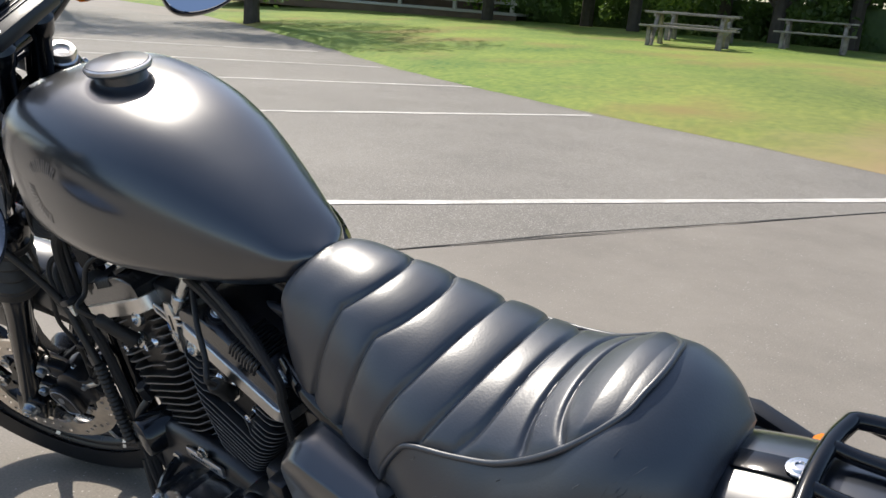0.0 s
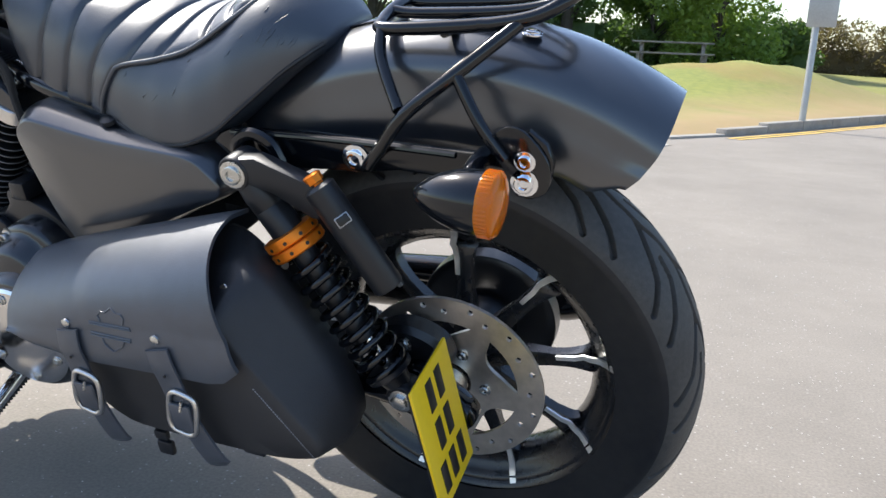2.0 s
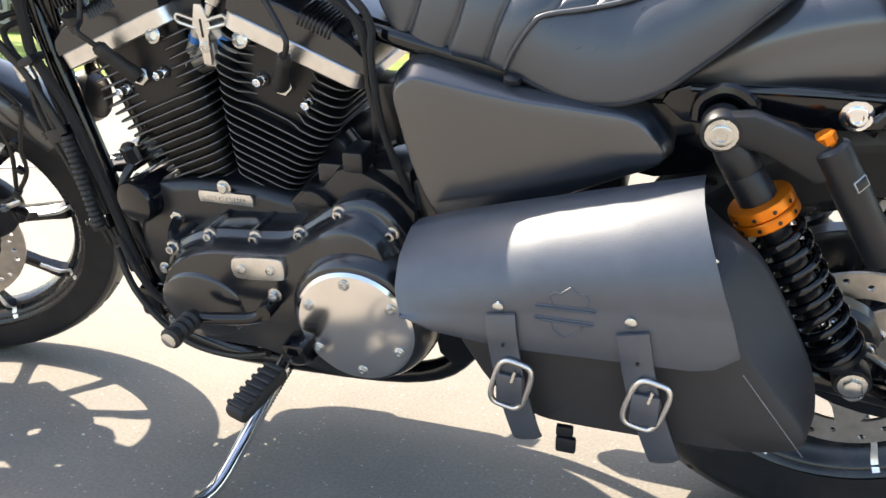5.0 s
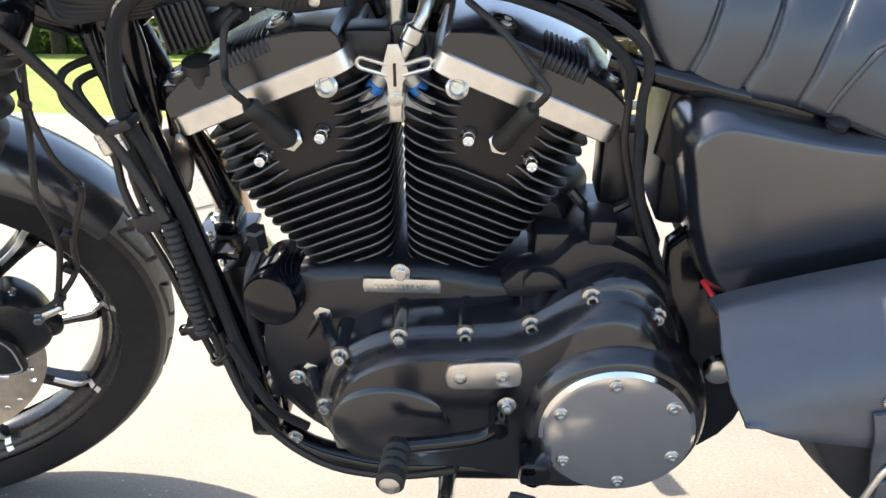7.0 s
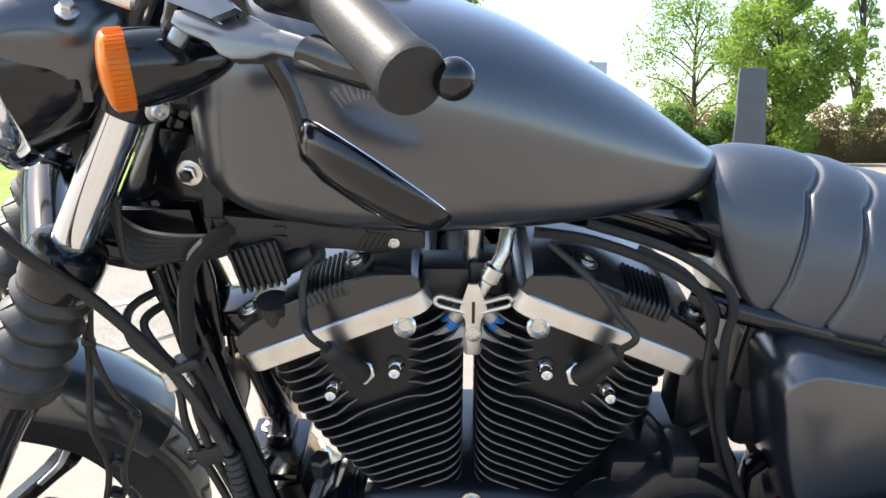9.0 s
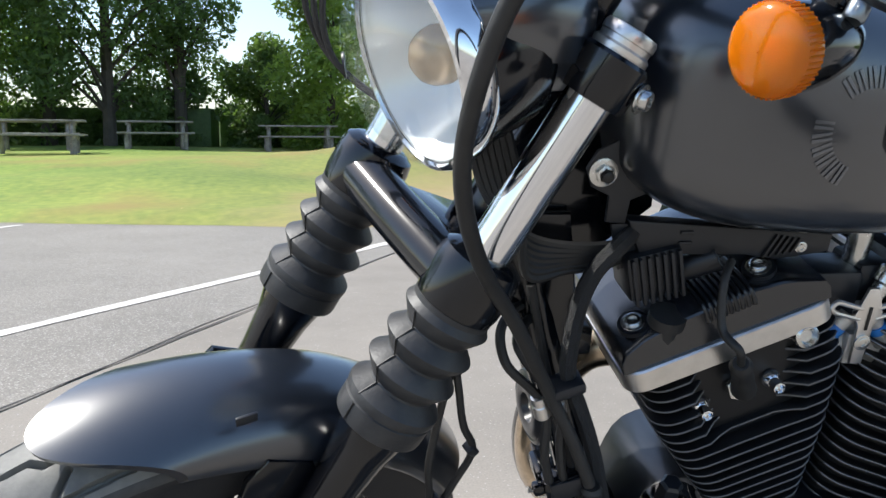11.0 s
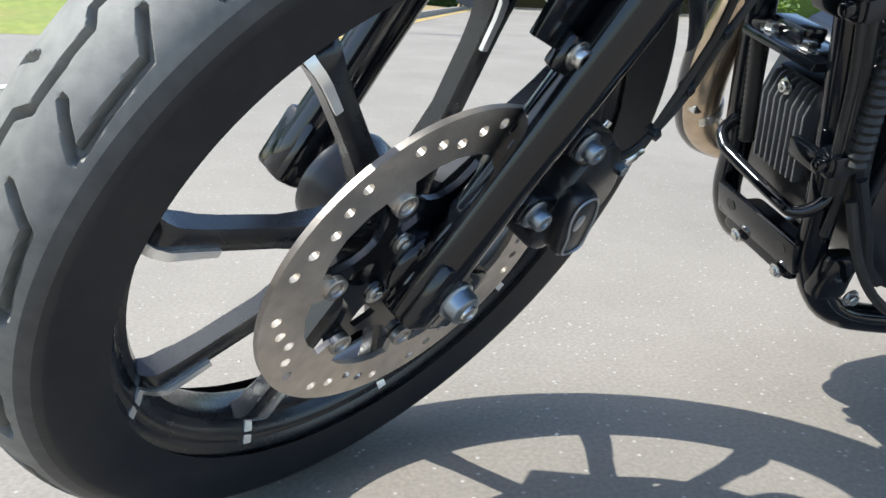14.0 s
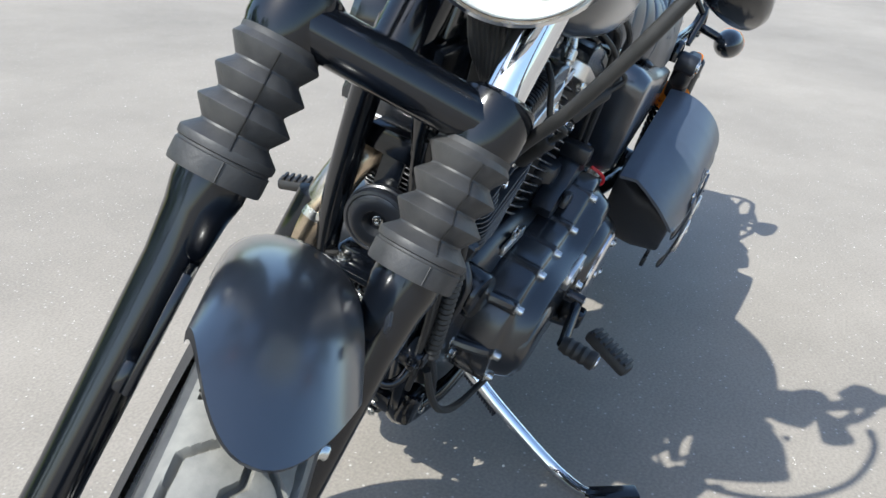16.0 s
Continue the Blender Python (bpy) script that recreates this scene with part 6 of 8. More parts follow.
part("tray_bolt", bolt((-0.935, -0.078, 0.778), (0, -1, 0), 0.004, 0.003), M_STEEL, bike)
# horn, regulator and guard between the downtubes
HORN, HORN_D = Vector((-1.148, -0.010, 0.570)), Vector((-1, -0.13, -0.08)).normalized()
horn = part("horn", lathe([(0.015, -0.034), (0.036, -0.026), (0.0405, -0.016), (0.0415, -0.010), (0.0395, -0.008), (0.0395, -0.004), (0.0405, -0.002), (0.0395, 0.002), (0.0360, 0.0035), (0.0345, 0.0025), (0.0300, 0.0055), (0.0200, 0.0062), (0.0160, 0.0050), (0.0120, -0.0040), (0.001, -0.0050)], HORN, HORN_D, 48), M_ENGINE, bike, "round black horn with a hollow middle")
part("bolt", bolt(HORN - HORN_D * 0.004, HORN_D, 0.0045, 0.005), M_STEEL, horn)
part("horn_bracket", cat(box((-1.128, 0.0, 0.615), (0.006, 0.03, 0.08), 0.002), box((-1.12, 0.0, 0.66), (0.04, 0.07, 0.03), 0.004)), M_GLOSS, bike)
RG = Matrix.Translation((-1.066, -0.004, 0.392)) @ Matrix.Rotation(radians(-13), 4, "Y")
reg = part("voltage_regulator", put(cat(box((0.010, 0, 0), (0.030, 0.074, 0.108), 0.006)), RG), M_FIN, bike, "finned black voltage regulator", 30)
for k in range(8):
    y_ = -0.0315 + 0.009 * k
    sk = 0.010 + 0.010 * abs(k - 3.5) / 3.5
    part("cooling_fin", put(prism([(0.0, -0.052), (-0.020, -0.050), (-0.022, 0.034 - sk * 0.4), (-0.012, 0.048), (0.0, 0.052)], y_ - 0.0014, y_ + 0.0014, 0.0007), RG), M_FINEDGE, reg)
part("bolt", put(bolt((-0.018, 0.004, 0.043), (-1, 0, 0), 0.006, 0.006), RG), M_STEEL, reg)
part("regulator_shelf", cat(box((-1.090, 0.0, 0.470), (0.07, 0.11, 0.010), 0.003), box((-1.086, 0.02, 0.482), (0.03, 0.05, 0.016), 0.004)), M_GLOSS, bike, "gloss black shelf")
for y in (-0.02, 0.035):
    part("bolt", bolt((-1.105, y, 0.475), (0, 0, 1), 0.008, 0.008, False), M_STEEL, bike)
part("guard_bar", tube([(-1.066, -0.088, 0.362), (-1.084, -0.086, 0.340), (-1.098, -0.076, 0.329), (-1.104, -0.055, 0.331), (-1.108, 0.020, 0.341), (-1.108, 0.040, 0.346), (-1.100, 0.056, 0.356), (-1.070, 0.066, 0.372)], 0.0066, 12, 6), M_GLOSS, bike, "black bent guard bar")
part("lower_bracket", cat(box((-1.066, -0.008, 0.268), (0.008, 0.140, 0.042), 0.003, Matrix.Rotation(radians(-20), 4, "Y")), box((-1.036, -0.008, 0.250), (0.045, 0.12, 0.038), 0.008), box((-1.035, -0.098, 0.262), (0.04, 0.026, 0.055), 0.008)), M_GLOSS, bike, "gloss black lower frame bracket")
for y in (-0.055, 0.035):
    part("bracket_hole", lathe([(0.0075, 0.0), (0.0075, 0.0012), (0.001, 0.0012)], (-1.0705, y, 0.270), (-1, 0, -0.36), 20), M_INK, bike, "dark round hole")
    part("bracket_bolt", bolt((-1.062, y * 0.8 - 0.01, 0.238), (-1, 0, -0.3), 0.006, 0.005, False), M_STEEL, bike)
part("oil_filter", lathe([(0.028, -0.03), (0.036, -0.028), (0.034, -0.02), (0.034, 0.05), (0.031, 0.056), (0.02, 0.058), (0.001, 0.058)], (-0.995, -0.072, 0.455), (-0.15, -1, 0), 32), M_GLOSS, bike, "gloss black oil filter")
part("oil_line", tube([(-1.02, -0.09, 0.50), (-1.03, -0.11, 0.47), (-1.035, -0.10, 0.40), (-1.03, -0.09, 0.34)], 0.007, 10), M_ENGINE, bike)
part("oil_switch", lathe([(0.012, 0), (0.012, 0.025), (0.009, 0.028)], (-1.02, -0.085, 0.505), (0, -0.3, 1), 6), M_ENGINE, bike)
part("rubber_mount", lathe([(0.018, -0.03), (0.018, -0.012), (0.014, 0), (0.014, 0.02), (0.017, 0.021), (0.017, 0.032)], (-1.055, -0.085, 0.69), (0, -0.2, 1), 16), M_RUBBER, bike)
for at in ((-0.985, -0.112, 0.338), (-1.025, -0.098, 0.245), (-1.000, -0.104, 0.232)):
    part("hose_fitting", bolt(at, (0, -1, 0), 0.007, 0.008, False), M_STEEL, bike)
# exhaust on the far side
ex = part("exhaust_header", tube([(-1.03, 0.06, 0.60), (-1.070, 0.070, 0.585), (-1.098, 0.082, 0.535), (-1.108, 0.096, 0.46), (-1.092, 0.120, 0.38), (-1.052, 0.148, 0.315), (-0.99, 0.162, 0.283), (-0.90, 0.165, 0.272), (-0.70, 0.168, 0.27)], 0.0238, 18, 6), M_BRONZE, bike, "heat-tinted exhaust header")
part("heat_shield", tube([(-1.100, 0.094, 0.535), (-1.110, 0.107, 0.46), (-1.094, 0.131, 0.378), (-1.053, 0.158, 0.310), (-0.99, 0.172, 0.278), (-0.90, 0.175, 0.266)], 0.0225, 14, 6), M_GLOSS, ex, "black heat shield")
for a_, b_ in (((-1.078, 0.131, 0.354), (-1.070, 0.136, 0.342)), ((-1.100, 0.084, 0.523), (-1.103, 0.087, 0.511))):
    part("clamp", cat(tube([a_, b_], 0.0252, 20), box((a_[0] - 0.020, a_[1] - 0.016, a_[2]), (0.012, 0.014, 0.011), 0.002)), M_STEEL, ex, "bright pipe clamp")
part("muffler", lathe([(0.022, 0), (0.044, 0.03), (0.046, 0.06), (0.046, 0.62), (0.040, 0.65), (0.03, 0.655)], (-0.52, 0.178, 0.27), (1, 0.02, 0.07), 28), M_GLOSS, bike, "black shortened muffler")
# cables and hoses along the left downtube
def lead(name, pts, r, mat=M_RUBBER, label=""):
    return part(name, tube(pts, r, 8, 6), mat, bike, label)


lead("hose", [(-1.176, -0.066, 0.74), (-1.152, -0.078, 0.64), (-1.126, -0.088, 0.56), (-1.094, -0.094, 0.45), (-1.074, -0.096, 0.36), (-1.066, -0.094, 0.31)], 0.0045, M_RUBBER, "black hose beside the frame")
lead("hose", [(-1.090, -0.070, 0.792), (-1.111, -0.088, 0.783), (-1.129, -0.092, 0.763), (-1.139, -0.093, 0.733), (-1.143, -0.094, 0.690), (-1.141, -0.095, 0.661), (-1.124, -0.094, 0.620), (-1.104, -0.092, 0.565), (-1.080, -0.094, 0.470), (-1.060, -0.098, 0.380), (-1.040, -0.108, 0.330)], 0.0080, M_BRAID, "thick braided wiring sleeve")
part("cable_clip", put(box((0, 0, 0), (0.036, 0.030, 0.012), 0.004), Matrix.Translation((-1.146, -0.098, 0.654)) @ Matrix.Rotation(radians(-20), 4, "Y")), M_PLASTIC, bike, "black cable tie")
rings_ = [(0.0085 + 0.0024 * (k % 2), 0.0044 * k) for k in range(35)]
part("cable_bellows", lathe(rings_, (-1.110, -0.108, 0.546), (0.13, -0.03, -1), 14), M_RUBBER, bike, "ribbed rubber cable bellows")
lead("cable", [(-1.072, -0.110, 0.36), (-1.045, -0.125, 0.30), (-1.000, -0.135, 0.25), (-0.94, -0.145, 0.222), (-0.86, -0.155, 0.222), (-0.79, -0.17, 0.25)], 0.0055, M_RUBBER, "black clutch cable under the engine")
lead("hose", [(-1.066, -0.105, 0.38), (-1.040, -0.115, 0.33), (-1.015, -0.115, 0.285), (-0.98, -0.11, 0.255)], 0.006, M_BRAID)
lead("hose", [(-0.751, -0.085, 0.803), (-0.673, -0.100, 0.783), (-0.623, -0.11, 0.753), (-0.609, -0.11, 0.725), (-0.612, -0.11, 0.684), (-0.602, -0.11, 0.589), (-0.565, -0.11, 0.49)], 0.0052, M_BRAID, "braided harness beside the seat")
lead("hose", [(-0.80, -0.080, 0.792), (-0.744, -0.09, 0.787), (-0.674, -0.10, 0.763), (-0.628, -0.10, 0.727), (-0.623, -0.10, 0.691)], 0.0058, M_BRAID, "braided harness under the tank")
lead("hose", [(-0.70, -0.085, 0.778), (-0.650, -0.095, 0.752), (-0.625, -0.10, 0.70), (-0.622, -0.10, 0.64), (-0.600, -0.10, 0.56), (-0.585, -0.095, 0.50)], 0.004)
lead("wire", [(-0.528, -0.13, 0.500), (-0.520, -0.150, 0.492), (-0.512, -0.158, 0.480), (-0.512, -0.155, 0.470)], 0.0032, M_RED, "short red wire")
for z, x, y in ((0.541, -1.134, -0.092), (0.398, -1.096, -0.096)):
    m_ = Matrix.Translation((x, y, z)) @ Matrix.Rotation(radians(-15), 4, "Y")
    clip = part("cable_clip", put(cat(box((0, 0, 0), (0.040, 0.026, 0.024), 0.006), box((-0.017, 0.022, 0.0), (0.012, 0.040, 0.022), 0.004), box((-0.024, -0.004, 0.002), (0.012, 0.012, 0.012), 0.003)), m_), M_GLOSS, bike, "gloss black hose clamp")
    part("clip_band", put(box((0.001, -0.014, 0), (0.030, 0.003, 0.020), 0.001), m_), M_PLASTIC, clip)
BRAKE_LINES = (((-1.160, -0.034, 0.704), (-1.184, -0.052, 0.710), (-1.204, -0.082, 0.703), (-1.200, -0.097, 0.678), (-1.178, -0.100, 0.655), (-1.166, -0.100, 0.640), (-1.158, -0.100, 0.617), (-1.157, -0.100, 0.582), (-1.148, -0.100, 0.545), (-1.125, -0.100, 0.483), (-1.111, -0.100, 0.429), (-1.092, -0.098, 0.36)),
               ((-1.152, -0.038, 0.692), (-1.172, -0.055, 0.699), (-1.189, -0.086, 0.692), (-1.170, -0.099, 0.664), (-1.152, -0.100, 0.643), (-1.144, -0.100, 0.620), (-1.143, -0.100, 0.590), (-1.134, -0.100, 0.544), (-1.113, -0.100, 0.482), (-1.099, -0.100, 0.428), (-1.080, -0.098, 0.36)))
for pts, top in zip(BRAKE_LINES, ((-1.169, -0.100, 0.645), (-1.154, -0.100, 0.647))):
    lead("brake_hose", pts, 0.0046, M_RUBBER, "black brake line down the frame")
    part("hose_crimp", lathe([(0.0062, -0.001), (0.0076, 0.0), (0.0076, 0.005), (0.0068, 0.006), (0.0068, 0.009), (0.0076, 0.010), (0.0076, 0.022), (0.0060, 0.024)], top, (0.30, 0, -1), 16), M_ALU, bike, "bright hose crimp")
part("wrapped_cable", lathe([(0.0078 + 0.0012 * (k % 2), 0.0035 * k) for k in range(40)], (-1.108, 0.050, 0.480), (0.26, -0.03, -1), 12), M_RUBBER, bike, "black spiral-wrapped cable")
part("battery_box", box((-0.525, 0.0, 0.655), (0.10, 0.15, 0.24), 0.012), M_PLASTIC, bike, "matt black battery box")
part("engine_mount", cat(box((-0.615, -0.04, 0.60), (0.05, 0.06, 0.09), 0.01), tube([(-0.60, -0.07, 0.565), (-0.64, -0.075, 0.55), (-0.67, -0.07, 0.575)], 0.006, 8)), M_ENGINE, bike)
part("frame_cover", prism([(-0.655, 0.80), (-0.60, 0.775), (-0.575, 0.70), (-0.585, 0.62), (-0.56, 0.60), (-0.53, 0.70), (-0.54, 0.80)], -0.06, -0.075, 0.006), M_PLASTIC, bike, "matt black frame side cover")
part("pivot_plate", prism(rounded([(-0.565, 0.53), (-0.50, 0.51), (-0.455, 0.46), (-0.44, 0.36), (-0.47, 0.27), (-0.54, 0.26)], 3), -0.085, -0.118, 0.006), M_GLOSS, bike, "gloss black swingarm pivot plate")
part("pivot_cap", lathe([(0.017, 0), (0.017, 0.006), (0.012, 0.009), (0.001, 0.009)], (-0.487, -0.118, 0.372), (0, -1, 0), 24), M_STEEL, bike, "bright swingarm pivot cap")


# ---- front end, turned to the left lock ----
LEG_F, LEG_Y = 0.012, 0.092
for s in (-1, 1):
    y = s * LEG_Y
    leg = sp("fork_leg", cat(lathe([(0.020, -0.035), (0.024, -0.03), (0.0245, 0.0), (0.0225, 0.04), (0.0217, 0.10), (0.0232, 0.30), (0.0275, 0.345), (0.0315, 0.365), (0.0315, 0.388), (0.028, 0.390)], fk(0, LEG_F, y), UPF, 32),
                         put(box((0, 0, 0), (0.062, 0.040, 0.064), 0.006), Matrix.Translation(fk(-0.004, 0.003, s * 0.0945)) @ Matrix.Rotation(RAKE, 4, "Y"))), M_GLOSS, None, "gloss black fork slider")
    prof = [(0.030, 0.374), (0.0405, 0.375), (0.0412, 0.378), (0.0412, 0.393), (0.0400, 0.394), (0.0400, 0.396), (0.0418, 0.397), (0.0424, 0.401), (0.0420, 0.404)]
    for k in range(3):
        h = 0.404 + k * 0.0285
        prof += [(0.0305 - 0.0007 * k, h + 0.0105), (0.0300 - 0.0007 * k, h + 0.0125), (0.0405 - 0.0012 * k, h + 0.0265), (0.0408 - 0.0012 * k, h + 0.0280), (0.0400 - 0.0012 * k, h + 0.0293)]
    prof += [(0.0345, 0.495), (0.0350, 0.500), (0.030, 0.501)]
    sp("fork_boot", lathe(prof, fk(0, LEG_F, y), UPF, 48), M_BOOT, leg, "dusty ribbed rubber fork gaiter", 28)
    seam = []
    for k in range(3):
        h = 0.404 + k * 0.0285
        seam.append(tube([fk(h - 0.001, LEG_F + 0.0425 - 0.0012 * k, y - 0.004), fk(h + 0.0112, LEG_F + 0.0308 - 0.0007 * k, y - 0.003), fk(h + 0.027, LEG_F + 0.0410 - 0.0012 * k, y - 0.004)], 0.0008, 5, 0))
    seam.append(tube([fk(0.376, LEG_F + 0.0415, y - 0.004), fk(0.393, LEG_F + 0.0415, y - 0.004)], 0.0008, 5, 0))
    sp("boot_seam", cat(*seam), M_INK, leg)
    sp("fork_tube", lathe([(0.0195, 0.52), (0.0195, 0.71)], fk(0, LEG_F, y), UPF, 32), M_CHROME, leg, "chrome fork tube")
    sp("lower_clamp", lathe([(0.028, 0.494), (0.034, 0.498), (0.0365, 0.508), (0.0365, 0.535), (0.034, 0.546), (0.026, 0.551), (0.0195, 0.552)], fk(0, LEG_F, y), UPF, 32), M_GLOSS, leg, "black lower yoke clamp")
    sp("upper_clamp", cat(lathe([(0.0195, 0.692), (0.027, 0.693), (0.0285, 0.698), (0.0285, 0.727), (0.026, 0.730)], fk(0, LEG_F, y), UPF, 32)), M_GLOSS, leg, "black upper yoke clamp")
    sp("fork_cap", lathe([(0.0225, 0.728), (0.0230, 0.730), (0.0230, 0.735), (0.0205, 0.737), (0.0205, 0.741), (0.0215, 0.742), (0.0215, 0.747), (0.0200, 0.750), (0.012, 0.751), (0.010, 0.747), (0.001, 0.747)], fk(0, LEG_F, y), UPF, 28), M_ALU, leg, "bright grooved fork cap")
    sp("bolt", bolt(fk(0.712, LEG_F - 0.018, y + s * 0.026), (0.4, s, 0), 0.008, 0.008), M_STEEL, leg)
# yokes
sp("lower_yoke", cat(tube([fk(0.520, LEG_F + 0.010, -0.085), fk(0.520, LEG_F + 0.012, 0), fk(0.520, LEG_F + 0.010, 0.085)], 0.024, 14), put(box((0, 0, 0), (0.10, 0.12, 0.03), 0.012), Matrix.Translation(fk(0.520, -0.03, 0)) @ Matrix.Rotation(RAKE, 4, "Y"))), M_GLOSS, None, "black lower fork yoke")
sp("upper_yoke", cat(put(box((0, 0, 0), (0.10, 0.19, 0.028), 0.010), Matrix.Translation(fk(0.718, -0.015, 0)) @ Matrix.Rotation(RAKE, 4, "Y"))), M_GLOSS, None, "black upper fork yoke")
sp("axle", lathe([(0.013, -0.112), (0.013, 0.13)], F_AXLE, (0, 1, 0), 20), M_STEEL, None, "steel front axle")
nut = sp("axle_nut", lathe([(0.0175, 0.0), (0.0175, 0.002), (0.0160, 0.003), (0.0152, 0.004), (0.0150, 0.010), (0.0138, 0.0145), (0.0110, 0.0165), (0.0085, 0.0168)], F_AXLE + Vector((0, -0.1145, 0)), (0, -1, 0), 36), M_ZINC, None, "domed zinc front axle nut")
sp("nut_centre", lathe([(0.0085, 0.0), (0.0082, 0.0022), (0.0068, 0.0030), (0.0040, 0.0030), (0.0036, 0.0018), (0.001, 0.0018)], F_AXLE + Vector((0, -0.1312, 0)), (0, -1, 0), 24), M_STEEL, nut)
sp("axle_nut", bolt(F_AXLE + Vector((0, 0.114, 0)), (0, 1, 0), 0.0165, 0.016, False), M_ZINC, None, "zinc axle nut")
sp("speed_sensor", lathe([(0.040, 0.0), (0.040, 0.012), (0.037, 0.016), (0.034, 0.017), (0.033, 0.024)], F_AXLE + Vector((0, -0.066, 0)), (0, -1, 0), 36), M_GLOSS, None, "round black wheel speed sensor")
sp("sensor_lead", tube([fk(0.034, -0.018, -0.080), fk(0.070, -0.012, -0.078), fk(0.115, -0.020, -0.073), fk(0.160, -0.018, -0.074), fk(0.190, -0.004, -0.078)], 0.0032, 8), M_RUBBER)

# front mudguard and its brackets
ff = sp("front_fender", fender(F_HUB, radians(-15), radians(60), 0.357, 0.066, lambda a: 0.308 + 0.012 * max(0.0, 1 - (a + 0.26) / 0.5) ** 2, n=90, nose=radians(17), domed=True), M_SATIN, None, "satin black front mudguard", 60)
for s in (-1, 1):
    g = prism([(-0.030, -0.06), (0.020, -0.06), (0.026, 0.030), (0.010, 0.046), (-0.036, 0.046), (-0.044, 0.02)], -0.004, 0.004, 0.002)
    sp("fender_bracket", put(g, Matrix.Translation(fk(0.262, 0.045, s * 0.0735)) @ Matrix.Rotation(RAKE, 4, "Y")), M_GLOSS, ff, "gloss black mudguard bracket")
    if s < 0:
        sp("bolt", bolt(fk(0.208, 0.034, s * 0.088), (0, s, 0), 0.008, 0.009), M_STEEL, ff)
    sp("fender_lug", box(tuple(fk(0.205, 0.028, s * 0.081)), (0.04, 0.014, 0.03), 0.005, Matrix.Rotation(RAKE, 4, "Y")), M_GLOSS, ff)
sp("reflector", box(tuple(fk(0.347, 0.12, -0.0705)), (0.018, 0.003, 0.009), 0.001), M_PLASTIC, ff)

# front brake caliper
def side(points):
    """Outline of a flat part of the fork from its (k, f) corners."""
    return [(p.x, p.z) for p in (fk(k, f, 0) for k, f in points)]


fc = sp("front_caliper", prism(rounded(side([(0.166, -0.094), (0.152, -0.118), (0.128, -0.137), (0.104, -0.137), (0.078, -0.118), (0.054, -0.090), (0.056, -0.066), (0.080, -0.056), (0.115, -0.054), (0.150, -0.058), (0.168, -0.072)]), 4), -0.112, -0.052, 0.009), M_ENGINE, None, "black front brake caliper")
sp("caliper_cover", prism(rounded(side([(0.128, -0.069), (0.115, -0.096), (0.090, -0.112), (0.072, -0.118), (0.060, -0.092), (0.078, -0.071), (0.098, -0.054), (0.117, -0.049)]), 4), -0.1275, -0.108, 0.005), M_ENGINE, fc, "raised black caliper cover")
for k0 in (0.156, 0.088):
    sp("caliper_lug", prism(rounded(side([(k0 + 0.015, -0.031), (k0 + 0.011, -0.019), (k0 - 0.011, -0.019), (k0 - 0.015, -0.031), (k0 - 0.016, -0.070), (k0 + 0.016, -0.070)]), 3), -0.108, -0.086, 0.004), M_ENGINE, fc)
    sp("caliper_bolt", cat(lathe([(0.0135, 0.0), (0.0135, 0.002), (0.0115, 0.0035)], fk(k0, -0.032, -0.108), (0, -1, 0), 24), lathe([(0.0092, 0.003), (0.0092, 0.0125), (0.0080, 0.0140), (0.0045, 0.0140), (0.0040, 0.0125), (0.001, 0.0125)], fk(k0, -0.032, -0.108), (0, -1, 0), 12)), M_ZINC, fc, "zinc caliper bolt")
sp("caliper_ear", prism(rounded(side([(0.142, -0.120), (0.136, -0.146), (0.122, -0.148), (0.114, -0.136), (0.118, -0.118)]), 3), -0.104, -0.080, 0.005), M_ENGINE, fc)
ring_ = [Vector((x, -0.1280, z)) for x, z in rounded(side([(0.124, -0.070), (0.112, -0.090), (0.089, -0.105), (0.074, -0.111), (0.065, -0.090), (0.081, -0.077), (0.098, -0.059), (0.114, -0.054)]), 4)]
sp("caliper_badge", tube(ring_, 0.0012, 6, 0, True), M_SILVERINK, fc, "silver kidney-shaped caliper badge")
oval = [(0.0055 * math.cos(a), 0.0090 * math.sin(a)) for a in np.linspace(0, 2 * math.pi, 21)[:-1]]
sp("badge_mark", prism(side([(0.098 + v * 0.95 + u * 0.3, -0.0745 - u + v * 0.3) for u, v in oval]), -0.1284, -0.1270, 0.0004), M_SILVERINK, fc, "pale oval mark")
sp("bleed_nipple", lathe([(0.0045, 0), (0.0045, 0.010), (0.003, 0.011), (0.003, 0.018)], fk(0.160, -0.080, -0.090), UPF, 12), M_STEEL, fc)
sp("hose_banjo", lathe([(0.0052, 0), (0.0068, 0.002), (0.0068, 0.016), (0.0055, 0.018), (0.0055, 0.026)], fk(0.153, -0.118, -0.105), fk(0.172, -0.137, -0.105) - fk(0.153, -0.118, -0.105), 14), M_ALU, fc, "bright hose end")
sp("banjo_bolt", bolt(fk(0.150, -0.114, -0.108), (0, -1, 0), 0.006, 0.008, False), M_ZINC, fc)
